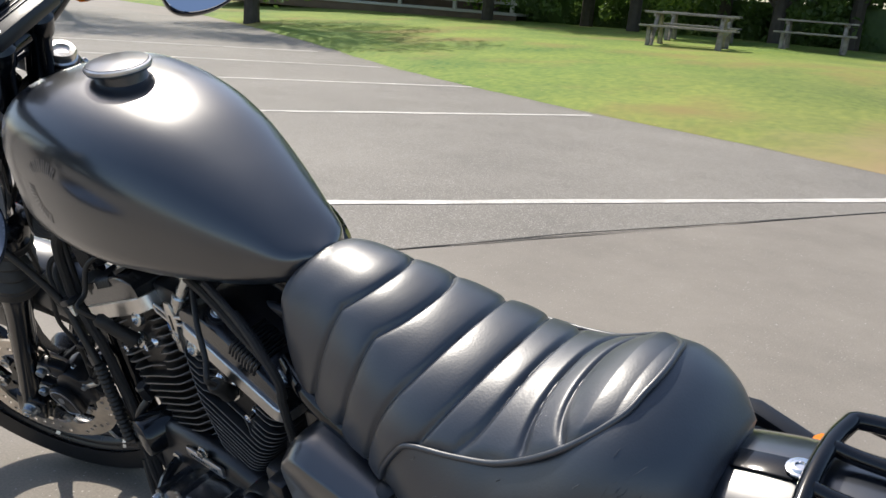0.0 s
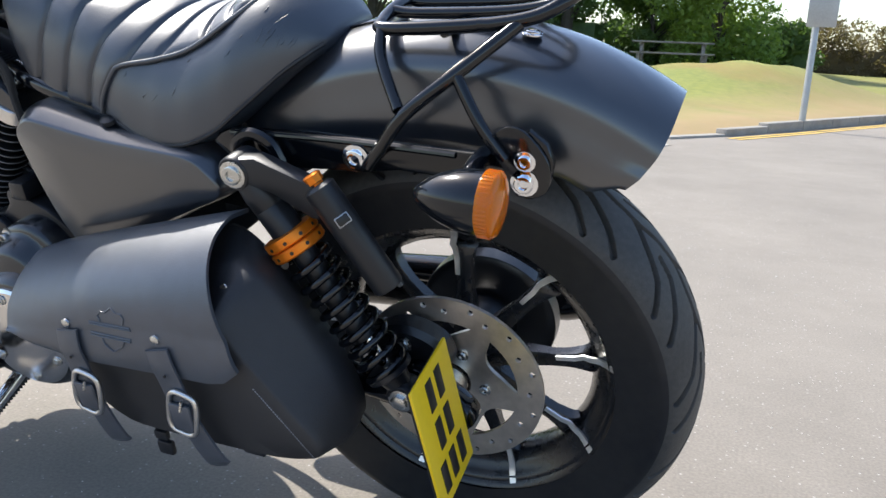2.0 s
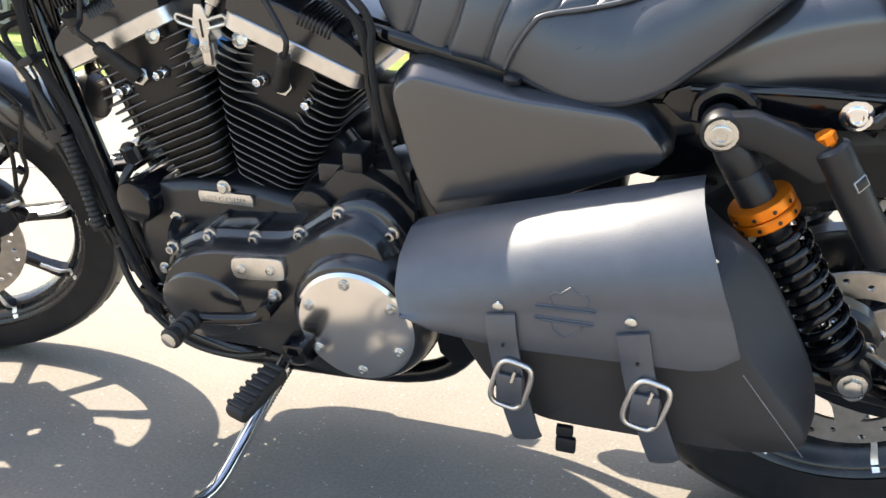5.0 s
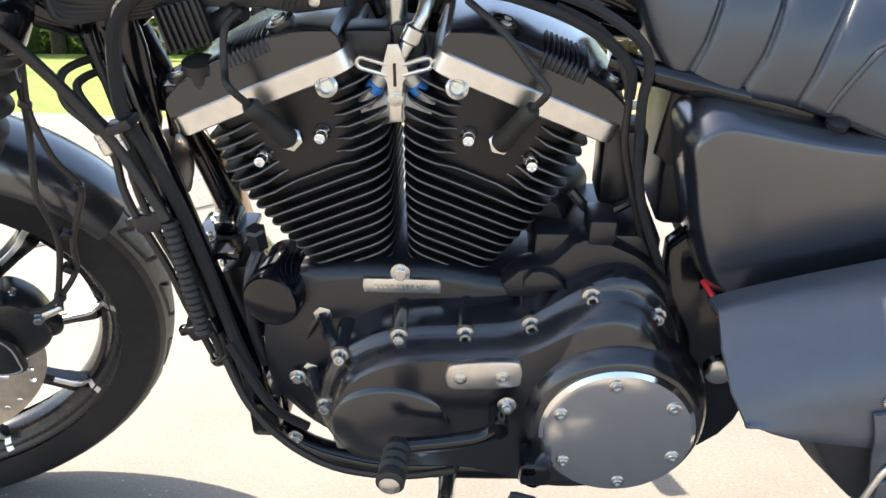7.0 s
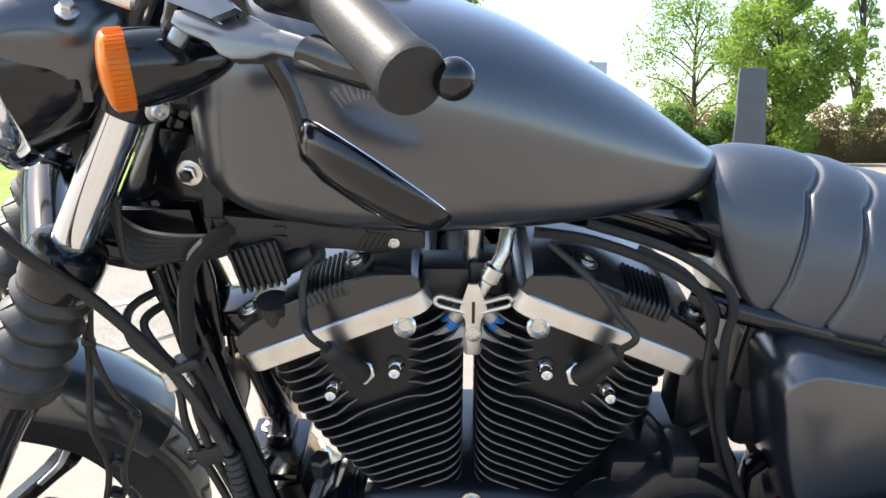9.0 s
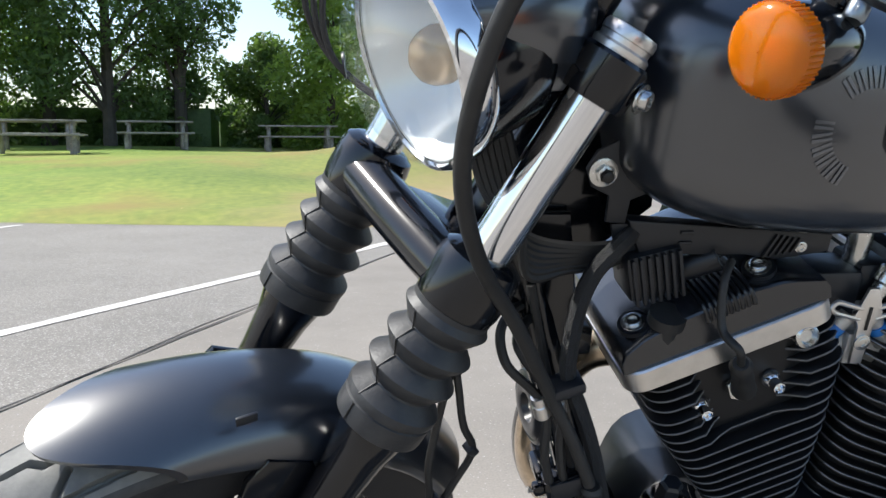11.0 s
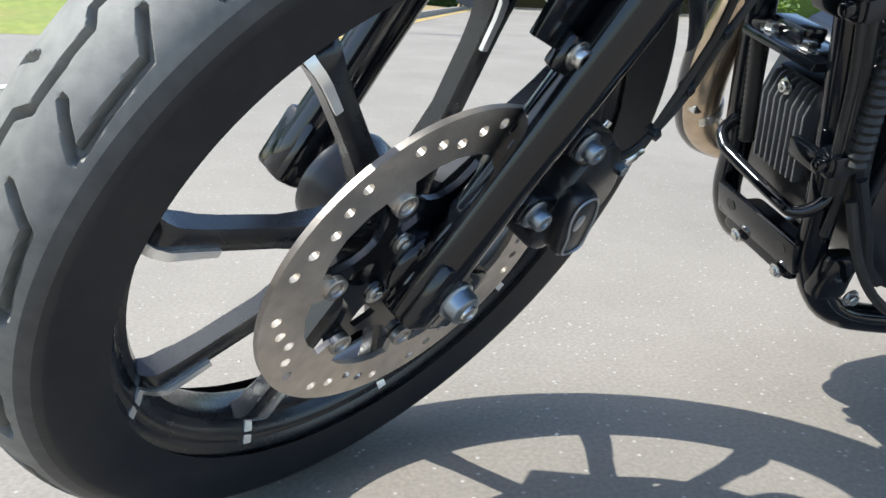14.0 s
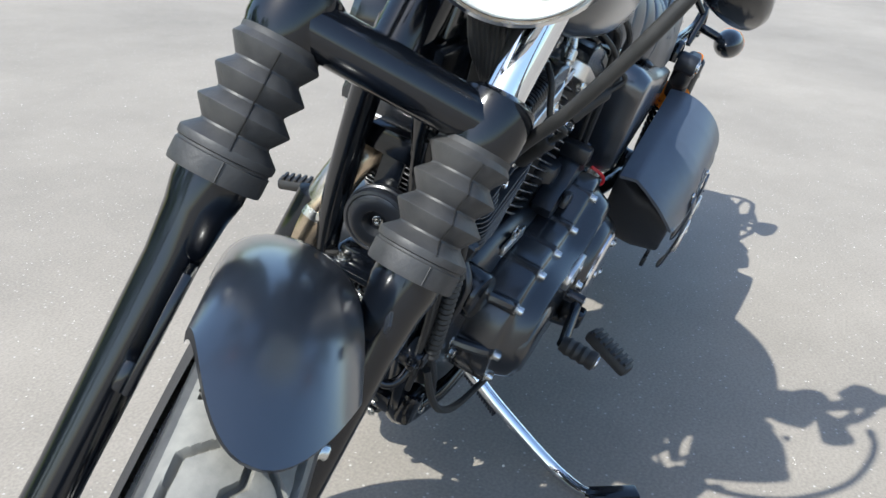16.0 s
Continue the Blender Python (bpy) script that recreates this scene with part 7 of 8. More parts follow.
for pts in (((0.170, -0.135, -0.105), (0.182, -0.132, -0.106), (0.200, -0.126, -0.107), (0.2547, -0.114, -0.106), (0.290, -0.100, -0.106), (0.330, -0.072, -0.104), (0.369, -0.059, -0.096), (0.410, -0.046, -0.090), (0.4445, -0.032, -0.090), (0.470, -0.020, -0.090)),
            ((0.151, -0.085, -0.105), (0.157, -0.100, -0.106), (0.166, -0.118, -0.107), (0.196, -0.132, -0.107), (0.2375, -0.137, -0.106), (0.277, -0.123, -0.106), (0.3137, -0.1185, -0.106), (0.3555, -0.112, -0.106), (0.384, -0.078, -0.105), (0.417, -0.051, -0.100), (0.439, -0.038, -0.092), (0.475, -0.026, -0.090), (0.517, -0.013, -0.090), (0.557, 0.0, -0.088), (0.620, -0.006, -0.070))):
    sp("brake_hose", tube([fk(*p) for p in pts], 0.0038, 8), M_RUBBER, None, "thin black front brake line")
sp("hose_crimp", lathe([(0.0050, 0.0), (0.0066, 0.002), (0.0066, 0.010), (0.0058, 0.012), (0.0058, 0.024), (0.0045, 0.026)], fk(0.484, -0.015, -0.090), fk(0.4445, -0.032, -0.090) - fk(0.484, -0.015, -0.090), 14), M_CHROME, None, "chrome hose crimp")
sp("banjo_bolt", bolt(fk(0.489, -0.012, -0.096), (0, -1, 0), 0.008, 0.009, False), M_CHROME, None, "chrome banjo bolt")
for k, f_, y_ in ((0.236, -0.128, -0.106), (0.288, -0.112, -0.106), (0.190, -0.130, -0.107), (0.357, -0.108, -0.106), (0.436, -0.037, -0.091)):
    sp("hose_clip", box(tuple(fk(k, f_, y_)), (0.013, 0.013, 0.009), 0.002, Matrix.Rotation(RAKE + radians(20), 4, "Y")), M_PLASTIC)

# headlamp
HL, HD = fk(0.646, 0.117, -0.022), Vector((-0.98, -0.03, -0.20)).normalized()
hl = sp("headlamp", lathe([(0.030, -0.125), (0.055, -0.105), (0.070, -0.075), (0.076, -0.03), (0.077, -0.004), (0.074, 0.0)], HL, HD, 48, False), M_GLOSS, None, "round black headlamp with chrome rim")
sp("bezel", lathe([(0.077, -0.026), (0.0800, -0.023), (0.0825, -0.012), (0.0825, -0.002), (0.0805, 0.003), (0.0770, 0.004), (0.0755, 0.001)], HL, HD, 56, False), M_CHROME, hl, "chrome headlamp rim")
sp("reflector_bowl", lathe([(0.012, -0.070), (0.03, -0.062), (0.05, -0.045), (0.065, -0.022), (0.0752, 0.0)], HL, HD, 48, False), M_REFLECT, hl, "polished reflector bowl", 60)
sp("bulb_shield", lathe([(0.001, -0.002), (0.008, -0.003), (0.016, -0.008), (0.021, -0.016), (0.023, -0.026), (0.020, -0.038), (0.014, -0.048), (0.008, -0.062)], HL, HD, 28), M_SHIELD, hl, "bronze bulb shield", 60)
gl = sp("lamp_glass", lathe([(0.0762, 0.002), (0.0735, 0.011), (0.066, 0.021), (0.054, 0.029), (0.038, 0.035), (0.020, 0.038), (0.001, 0.039)], HL, HD, 48), M_GLASS, hl, "clear domed lamp glass", 60)
gl.visible_shadow = False
sp("lamp_badge", lathe([(0.010, 0), (0.0095, 0.0016), (0.001, 0.002)], HL + HD * 0.0335 + Vector((0, 0.040, -0.006)), (HD + Vector((0, 0.5, 0))), 20), M_INK, hl, "small round lamp badge")
# eyebrow cowl over the headlamp
rings = []
for x, w, zt, zb in ((0.012, 0.074, 0.074, 0.046), (0.013, 0.081, 0.080, 0.040), (0.026, 0.0855, 0.086, 0.036), (0.046, 0.088, 0.091, 0.030), (0.072, 0.089, 0.093, 0.022), (0.098, 0.087, 0.089, 0.018), (0.122, 0.074, 0.082, 0.030), (0.136, 0.05, 0.072, 0.046)):
    ring = []
    for k in range(41):
        a = math.pi * k / 40
        ring.append((HL.x + x, w * math.copysign(abs(math.cos(a)) ** 0.75, math.cos(a)), HL.z + zb + (zt - zb) * math.sin(a) ** 0.7))
    for k in range(41):
        a = math.pi * (1 - k / 40)
        ring.append((HL.x + x, 0.93 * w * math.copysign(abs(math.cos(a)) ** 0.75, math.cos(a)), HL.z + zb - 0.001 + (zt - zb - 0.006) * math.sin(a) ** 0.7))
    rings.append(ring)
cowl = sp("headlamp_cowl", loft(rings), M_SATIN, None, "satin black headlamp eyebrow cowl", 50)
for s in (-1, 1):
    sp("cowl_skirt", prism([(HL.x + 0.030, HL.z + 0.034), (HL.x + 0.072, HL.z + 0.028), (HL.x + 0.112, HL.z + 0.030), (HL.x + 0.110, HL.z + 0.016), (HL.x + 0.094, HL.z - 0.004), (HL.x + 0.085, HL.z - 0.003)], s * 0.083 - 0.002, s * 0.083 + 0.002, 0.001), M_SATIN, cowl, "flat side skirt of the cowl")
sp("cowl_plug", lathe([(0.022, -0.002), (0.0215, 0.0012), (0.001, 0.0018)], HL + Vector((0.058, -0.010, 0.0915)), (-0.06, -0.10, 1), 32), M_PLASTIC, cowl, "round black cowl plug")
sp("cowl_bolt", bolt(HL + Vector((0.088, -0.062, 0.0755)), (0.1, -0.35, 0.9), 0.0065, 0.009, False), M_STEEL, cowl, "bright cowl bolt")
# wiring loops beside the lamp
for off in (0.0, 0.006, 0.012):
    sp("cable", tube([HL + Vector((0.09, 0.06 + off, 0.115)), HL + Vector((0.012, 0.104 + off, 0.088 + off)), HL + Vector((-0.014 - off, 0.122 + off, 0.020)), HL + Vector((-0.006, 0.112 + off, -0.045)), HL + Vector((0.05, 0.075, -0.09))], 0.0028, 8), M_RUBBER, None, "thin black control cable loop")
for k in range(7):
    a = 0.012 * k
    part("neck_wire", tube([(-1.245 + a * 0.4, -0.055 - 0.004 * k, 0.90), (-1.225 + a * 0.4, -0.070 - 0.003 * k, 0.83), (-1.19, -0.078 - 0.003 * k, 0.795 - 0.005 * k), (-1.15, -0.082, 0.785 - 0.004 * k), (-1.10, -0.070, 0.782 - 0.003 * k), (-1.06, -0.05, 0.79)], 0.0036, 6), M_RUBBER, bike)

# handlebar, risers, instrument
PB = axes((-1.035, -0.272, 1.030), (-0.38, -0.72, 0.42), (1, -0.42, -0.12))
bar = sp("handlebar", tube([fk(0.892, -0.034, -0.40), fk(0.892, -0.022, -0.30), fk(0.889, -0.006, -0.255), fk(0.877, 0.010, -0.220), fk(0.862, 0.020, -0.180), fk(0.831, 0.021, -0.12), fk(0.814, 0.022, -0.07), fk(0.810, 0.024, 0.0), fk(0.814, 0.022, 0.07), fk(0.831, 0.021, 0.12), fk(0.862, 0.020, 0.180), fk(0.877, 0.010, 0.220), fk(0.889, -0.006, 0.255), fk(0.892, -0.022, 0.30), fk(0.892, -0.034, 0.40)], 0.0145, 16, 6), M_GLOSS, None, "black drag handlebar")
for s in (-1, 1):
    sp("riser", lathe([(0.020, 0.735), (0.020, 0.80), (0.024, 0.81), (0.024, 0.835), (0.018, 0.842)], fk(0, 0.018, s * 0.045), UPF, 24), M_GLOSS, bar)
    sp("grip", lathe([(0.019, 0), (0.0205, 0.003), (0.0185, 0.008)] + [(0.0182, 0.02 + 0.01 * k) for k in range(10)] + [(0.0205, 0.122), (0.019, 0.127), (0.001, 0.127)], fk(0.892, -0.023, s * 0.292), Vector((0, s, 0)) - FWD * 0.10, 28), M_RUBBER, bar, "black rubber grip")
    sp("switch_housing", put(cat(box((0, 0, 0), (0.058, 0.056, 0.062), 0.012), box((0.0, s * 0.026, 0), (0.046, 0.02, 0.05), 0.010)), Matrix.Translation(fk(0.896, -0.013, s * 0.264)) @ Matrix.Rotation(radians(20), 4, "Y")), M_PLASTIC, bar, "black switch housing")
    sp("switch_button", lathe([(0.008, 0), (0.007, 0.003), (0.003, 0.004)], fk(0.905, 0.014, s * 0.272), FWD * 0.9 + UPF * 0.3, 16), M_STEEL, bar)
    if s > 0:
        sp("lever_perch", cat(put(box((0, 0, 0), (0.045, 0.075, 0.022), 0.007), Matrix.Translation(fk(0.872, 0.040, s * 0.255)) @ Matrix.Rotation(radians(15), 4, "Y")), tube([fk(0.888, 0.004, s * 0.215), fk(0.875, 0.035, s * 0.225)], 0.014, 12)), M_GLOSS, bar, "black lever perch")
        sp("lever_pivot", bolt(fk(0.884, 0.045, s * 0.272), UPF, 0.008, 0.004), M_STEEL, bar)
    lv = [fk(0.866, 0.058, s * 0.262), fk(0.862, 0.056, s * 0.30), fk(0.858, 0.040, s * 0.335), fk(0.853, 0.030, s * 0.37), fk(0.848, 0.022, s * 0.41)]
    if s < 0:
        lv = [STEER.inverted() @ (PB @ Vector(p)) for p in ((0.085, -0.020, -0.010), (0.105, -0.022, -0.009), (0.130, -0.025, -0.006), (0.160, -0.026, -0.001), (0.190, -0.022, 0.004))]
    blade = []
    for i, q in enumerate(curve(lv, 6)):
        u = i / (6 * (len(lv) - 1))
        wd, th = 0.0125 - 0.004 * u, 0.0048
        blade.append([q + FWD * (wd * math.cos(a)) * 0.35 + UPF * (wd * math.sin(a)) + FWD * (th * math.cos(a)) for a in np.linspace(0, 2 * math.pi, 17)[:-1]])
    sp("lever", loft(blade), M_GLOSS, bar, "black hand lever", 60)
    sp("lever_ball", lathe([(0.001, -0.0115)] + [(0.0115 * math.cos(a), 0.0115 * math.sin(a)) for a in np.linspace(-1.4, 1.4, 11)] + [(0.001, 0.0115)], lv[-1], (0, s, 0), 20), M_GLOSS, bar)
    # indicator under the perch
    stalk = [fk(0.862, 0.035, s * 0.225), fk(0.835, 0.035, s * 0.222), fk(0.812, 0.030, s * 0.221)]
    sp("signal_mount", cat(tube(stalk, 0.009, 12), lathe([(0.011, 0), (0.011, 0.010), (0.008, 0.012)], fk(0.815, 0.03, s * 0.221), UPF, 16)), M_GLOSS, bar, "black signal mount")
    indicator(fk(0.780, 0.046, s * 0.225), Vector((-1, 0, 0.0)), 0.0268, 0.068, lambda g: g, True)
    # mirror hanging below the bar
    mm = axes(fk(0.789, -0.103, s * 0.286), Vector((0.70, -s * 0.30, 0.65)), (0.036, s * 0.104, -0.062))
    shell = [[mm @ Vector((rx * math.cos(a) * (1 + 0.25 * math.cos(a)), ry * math.sin(a), d)) for a in np.linspace(0, 2 * math.pi, 41)[:-1]] for rx, ry, d in ((0.02, 0.010, -0.026), (0.048, 0.024, -0.021), (0.062, 0.033, -0.010), (0.066, 0.036, 0.0), (0.065, 0.035, 0.004))]
    sp("mirror", loft(shell), M_GLOSS, bar, "black teardrop mirror below the bar", 50)
    sp("mirror_glass", loft([[mm @ Vector((rx * math.cos(a) * (1 + 0.25 * math.cos(a)), ry * math.sin(a), d)) for a in np.linspace(0, 2 * math.pi, 41)[:-1]] for rx, ry, d in ((0.062, 0.0330, 0.0035), (0.061, 0.0320, 0.0052))]), M_MIRROR, bar, "mirror glass", 30)
    sp("mirror_stem", tube([fk(0.866, 0.020, s * 0.235), fk(0.835, -0.015, s * 0.235), fk(0.805, -0.055, s * 0.245), mm @ Vector((-0.03, 0, -0.018))], 0.0062, 10), M_GLOSS, bar, "black mirror stem")
# riser clamp cover and speedometer
RM = Matrix.Translation(fk(0.852, 0.022, 0)) @ Matrix.Rotation(radians(12), 4, "Y")
sp("riser_clamp", put(cat(box((0, 0, 0), (0.060, 0.150, 0.026), 0.010), *[box((-0.012 + 0.010 * k, 0.0, 0.0135), (0.003, 0.07, 0.003), 0.001) for k in range(3)]), RM), M_PLASTIC, bar, "textured black riser clamp")
for x, y in ((-0.018, -0.062), (0.018, -0.062), (-0.018, 0.062), (0.018, 0.062)):
    sp("clamp_bolt", put(bolt((x, y, 0.0125), (0, 0, 1), 0.0075, 0.004), RM), M_STEEL, bar)
sp("speedometer", lathe([(0.02, -0.05), (0.045, -0.04), (0.051, -0.01), (0.051, 0.012), (0.047, 0.016), (0.045, 0.010)], fk(0.868, 0.085, 0), Vector((0.62, 0, 0.78)), 40), M_GLOSS, bar, "round black speedometer")
sp("dial", lathe([(0.045, 0.008), (0.044, 0.009)], fk(0.868, 0.085, 0), Vector((0.62, 0, 0.78)), 40), M_INK, bar, "dark instrument dial")
# clutch cable over the lamp and down to the engine
part("clutch_cable", tube([(-1.090, -0.283, 1.036), (-1.125, -0.278, 1.055), (-1.175, -0.268, 1.060), (-1.222, -0.258, 1.045), (-1.252, -0.250, 1.008), (-1.268, -0.232, 0.945), (-1.268, -0.210, 0.885), (-1.246, -0.178, 0.814), (-1.204, -0.137, 0.738), (-1.160, -0.108, 0.650), (-1.132, -0.108, 0.595), (-1.112, -0.108, 0.548)], 0.0062, 10, 6), M_RUBBER, bike, "thick black clutch cable")
part("cable_ferrule", lathe([(0.0055, 0), (0.0075, 0.002), (0.0075, 0.020), (0.0055, 0.023)], (-1.070, -0.285, 1.030), (-0.85, 0.0, 0.3), 14), M_ALU, bike, "grey cable ferrule")
# flat clutch lever bracket on the left bar
bracket = part("lever_bracket", put(plate([[(-0.0348, 0.0059), (-0.0335, 0.0100), (-0.0315, 0.0114), (-0.0114, 0.0161), (-0.0008, 0.0171), (0.0060, 0.0205), (0.0097, 0.0216), (0.0140, 0.0205), (0.0350, 0.0133), (0.0340, 0.0110), (0.0230, 0.0090), (0.0190, 0.0070), (0.0181, 0.0049), (0.0200, 0.0025), (0.0322, -0.0037), (0.0300, -0.0055), (0.0153, -0.0127), (0.0100, -0.0118), (-0.0261, -0.0064), (-0.0325, -0.0010)]], 0.007, Matrix()), PB), M_SATIN, bike, "flat satin black clutch lever bracket")
LB = PB @ Matrix.Translation((0, 0, -0.010))
part("lever_root", put(prism([(-0.0262, -0.0182), (-0.0254, -0.0092), (-0.0113, -0.0060), (0.0165, -0.0125), (0.0360, -0.0042), (0.0572, -0.0088), (0.0801, -0.0110), (0.1050, -0.0150), (0.1060, -0.0310), (0.0845, -0.0285), (0.0757, -0.0256), (0.0626, -0.0253), (0.0492, -0.0310), (0.0327, -0.0340), (0.0219, -0.0324), (0.0098, -0.0262), (-0.0109, -0.0233)], -0.006, 0.006, 0.003), LB @ Matrix.Rotation(radians(-90), 4, "X")), M_SATIN, bracket, "satin black clutch lever blade")
part("pivot_nut", put(lathe([(0.0065, 0.0), (0.0065, 0.008), (0.0050, 0.010), (0.001, 0.010)], (-0.0255, -0.0200, -0.016), (-0.2, -1, 0.1), 18), PB), M_ZINC, bracket)
for x_, y_, r_ in ((0.017, 0.0132, 0.0058),):
    part("bolt", put(lathe([(r_, 0.0), (r_, 0.004), (r_ * 0.7, 0.006), (r_ * 0.3, 0.006)], (x_, y_, 0.007), (0, 0, 1), 20), PB), M_STEEL, bracket, "bright round screw")
part("mirror_boss", put(lathe([(0.0085, 0.0), (0.0085, 0.006), (0.0070, 0.007), (0.0070, 0.013), (0.0045, 0.014), (0.0040, 0.012)], (-0.0030, 0.0140, 0.005), (-0.1, 1, 0.35), 6), PB), M_GLOSS, bracket)


# ---- picnic tables ----
M_WOOD = material("weathered grey timber", (0.20, 0.175, 0.145), 0.85, var=0.25, scale=7, color2=(0.30, 0.27, 0.23), bump=0.6, bscale=60)


def picnic_table(x, y, z, turn, w=2.0):
    t = empty("picnic_table", "weathered grey timber picnic table on the lawn", "picnic table", "picnic tables on the lawn")
    for k in range(5):
        part("table_board", box((0, -0.30 + 0.15 * k, 0.735), (w, 0.138, 0.045), 0.008), M_WOOD, t)
    for s in (-1, 1):
        for k in range(2):
            part("bench_board", box((0, s * (0.66 + 0.14 * k), 0.435), (w, 0.13, 0.045), 0.008), M_WOOD, t)
    for e in (-1, 1):
        xx = e * (w / 2 - 0.28)
        for s in (-1, 1):
            part("leg", tube([(xx, s * 0.22, 0.71), (xx, s * 0.62, 0.0)], 0.05, 6, 0), M_WOOD, t)
            part("bench_leg", box((xx + e * 0.06, s * 0.73, 0.205), (0.09, 0.10, 0.41), 0.01), M_WOOD, t)
        part("crossbar", box((xx + e * 0.05, 0, 0.39), (0.05, 1.6, 0.10), 0.008), M_WOOD, t)
        part("top_bearer", box((xx + e * 0.05, 0, 0.68), (0.05, 0.7, 0.08), 0.008), M_WOOD, t)
    t.matrix_world = pose(x, y, z, 0, 0, turn)


picnic_table(-7.55, 17.5, lawn_at(-7.55, 17.5) - 0.02, 14, 2.0)
picnic_table(-8.7, 21.0, lawn_at(-8.7, 21.0) - 0.02, 16, 2.0)
picnic_table(-5.9, 21.6, lawn_at(-5.9, 21.6) - 0.02, 12, 1.9)
picnic_table(-2.2, 22.6, lawn_at(-2.2, 22.6) - 0.02, 6, 2.2)

# ---- sign post ----
M_POLE = material("galvanised steel pole", (0.42, 0.43, 0.43), 0.45, 0.6, var=0.1)
SX, SY = 0.79, 9.2
post = thing("sign_post", lathe([(0.038, -0.1), (0.038, 1.80), (0.032, 1.81)], (SX, SY, lawn_at(SX, SY)), (0.0, 0, 1), 20), M_POLE, "galvanised steel post with a grey sign seen from behind", "sign post")
part("sign_plate", box((SX + 0.05, SY - 0.06, 1.48), (0.31, 0.006, 0.64), 0.002), M_POLE, post, "plain grey back of a sign")
for z in (1.30, 1.66):
    part("sign_clip", box((SX, SY - 0.045, z), (0.1, 0.03, 0.03), 0.004), M_POLE, post)


# ---- trees and hedges ----
def leaf_material(name, a, b):
    m = material(name, a, 0.55, var=0.25, scale=0.9, color2=b, scale2=9)
    bs = m.node_tree.nodes["Principled BSDF"]
    bs.inputs["Transmission Weight"].default_value = 0.0
    nt = m.node_tree
    tl = nt.nodes.new("ShaderNodeBsdfTranslucent")
    mix = nt.nodes.new("ShaderNodeMixShader")
    mix.inputs[0].default_value = 0.45
    tl.inputs[0].default_value = (b[0] * 1.6, b[1] * 1.7, b[2], 1)
    out = nt.nodes["Material Output"]
    nt.links.new(bs.outputs[0], mix.inputs[1])
    nt.links.new(tl.outputs[0], mix.inputs[2])
    nt.links.new(mix.outputs[0], out.inputs[0])
    return m


M_LEAF = leaf_material("dark green summer leaves", (0.060, 0.105, 0.036), (0.115, 0.180, 0.056))
M_LEAF2 = leaf_material("bright green summer leaves", (0.095, 0.165, 0.035), (0.19, 0.27, 0.060))
M_HEDGE = leaf_material("dry brown-green hedge leaves", (0.105, 0.085, 0.050), (0.155, 0.125, 0.075))
M_CLIPPED = leaf_material("clipped evergreen leaves", (0.045, 0.095, 0.022), (0.085, 0.150, 0.035))
M_BARK = material("grey brown bark", (0.07, 0.058, 0.045), 0.9, var=0.3, scale=5, bump=0.8, bscale=30)


def leaves(centers, n, size, seed, squash=1.0):
    """Leaf blades scattered in shells round clump centres (x, y, z, radius)."""
    rng = np.random.default_rng(seed)
    w = np.array([c[3] ** 2 for c in centers])
    idx = rng.choice(len(centers), n, p=w / w.sum())
    c = np.array([centers[i][:3] for i in idx])
    r = np.array([centers[i][3] for i in idx])
    d = rng.normal(size=(n, 3))
    d /= np.linalg.norm(d, axis=1)[:, None]
    p = c + d * (r * rng.uniform(0.35, 1.08, n) ** 0.6)[:, None] * np.array([1, 1, squash])
    a = rng.normal(size=(n, 3))
    a /= np.linalg.norm(a, axis=1)[:, None]
    b = np.cross(a, rng.normal(size=(n, 3)))
    b /= np.linalg.norm(b, axis=1)[:, None]
    s = size * rng.uniform(0.6, 1.5, n)[:, None]
    V = np.stack([p - a * s, p + b * s * 0.45, p + a * s, p - b * s * 0.45], 1).reshape(-1, 3)
    F = np.arange(n * 4).reshape(-1, 4)
    return [tuple(v) for v in V.tolist()], [tuple(f) for f in F.tolist()]


def tree(x, y, h, crown_w, seed, mat, n=5000, base=0.18, size=0.13, label="broad leafy summer tree behind the lawn", lean=0.0, tall=False):
    rng = random.Random(seed)
    z0 = 0.25
    t = empty("tree", label, "tree", "trees round the lawn")
    trunk = [(0, 0, -0.3), (0.05 * h * lean, 0, h * 0.25), (rng.uniform(-0.2, 0.2), rng.uniform(-0.2, 0.2), h * 0.55), (0, 0, h * 0.85)]
    r0 = 0.022 * h
    limbs, clumps = [tube(trunk, lambda u: r0 * (1 - 0.85 * u), 9, 5)], []
    for k in range(26 if not tall else 34):
        u = base + (0.98 - base) * (k + rng.random()) / (26 if not tall else 34)
        a = rng.uniform(0, 2 * math.pi)
        prof = math.sin(math.pi * min(1, max(0.0, (u - base) / (1 - base)) ** 0.75 * 0.92 + 0.08)) ** 0.6
        rad = crown_w / 2 * prof * rng.uniform(0.35, 0.95)
        end = Vector((rad * math.cos(a), rad * math.sin(a), h * u))
        st = Vector((0, 0, h * max(0.12, u - 0.16)))
        limbs.append(tube([st, st.lerp(end, 0.5) + Vector((0, 0, 0.06 * h * rng.random())), end], lambda q: 0.006 * h * (1 - 0.8 * q) + 0.006, 5, 3))
        clumps.append((end.x, end.y, end.z, crown_w * rng.uniform(0.12, 0.22)))
    part("trunk", cat(*limbs), M_BARK, t)
    cr = part("crown", leaves(clumps, int(n * 2.4), size * 0.66, seed, 0.85), mat, t, "", 180)
    cr["kind"] = "stuff"
    t.matrix_world = pose(x, y, z0, 0, 0, seed * 37 % 360)
    return t


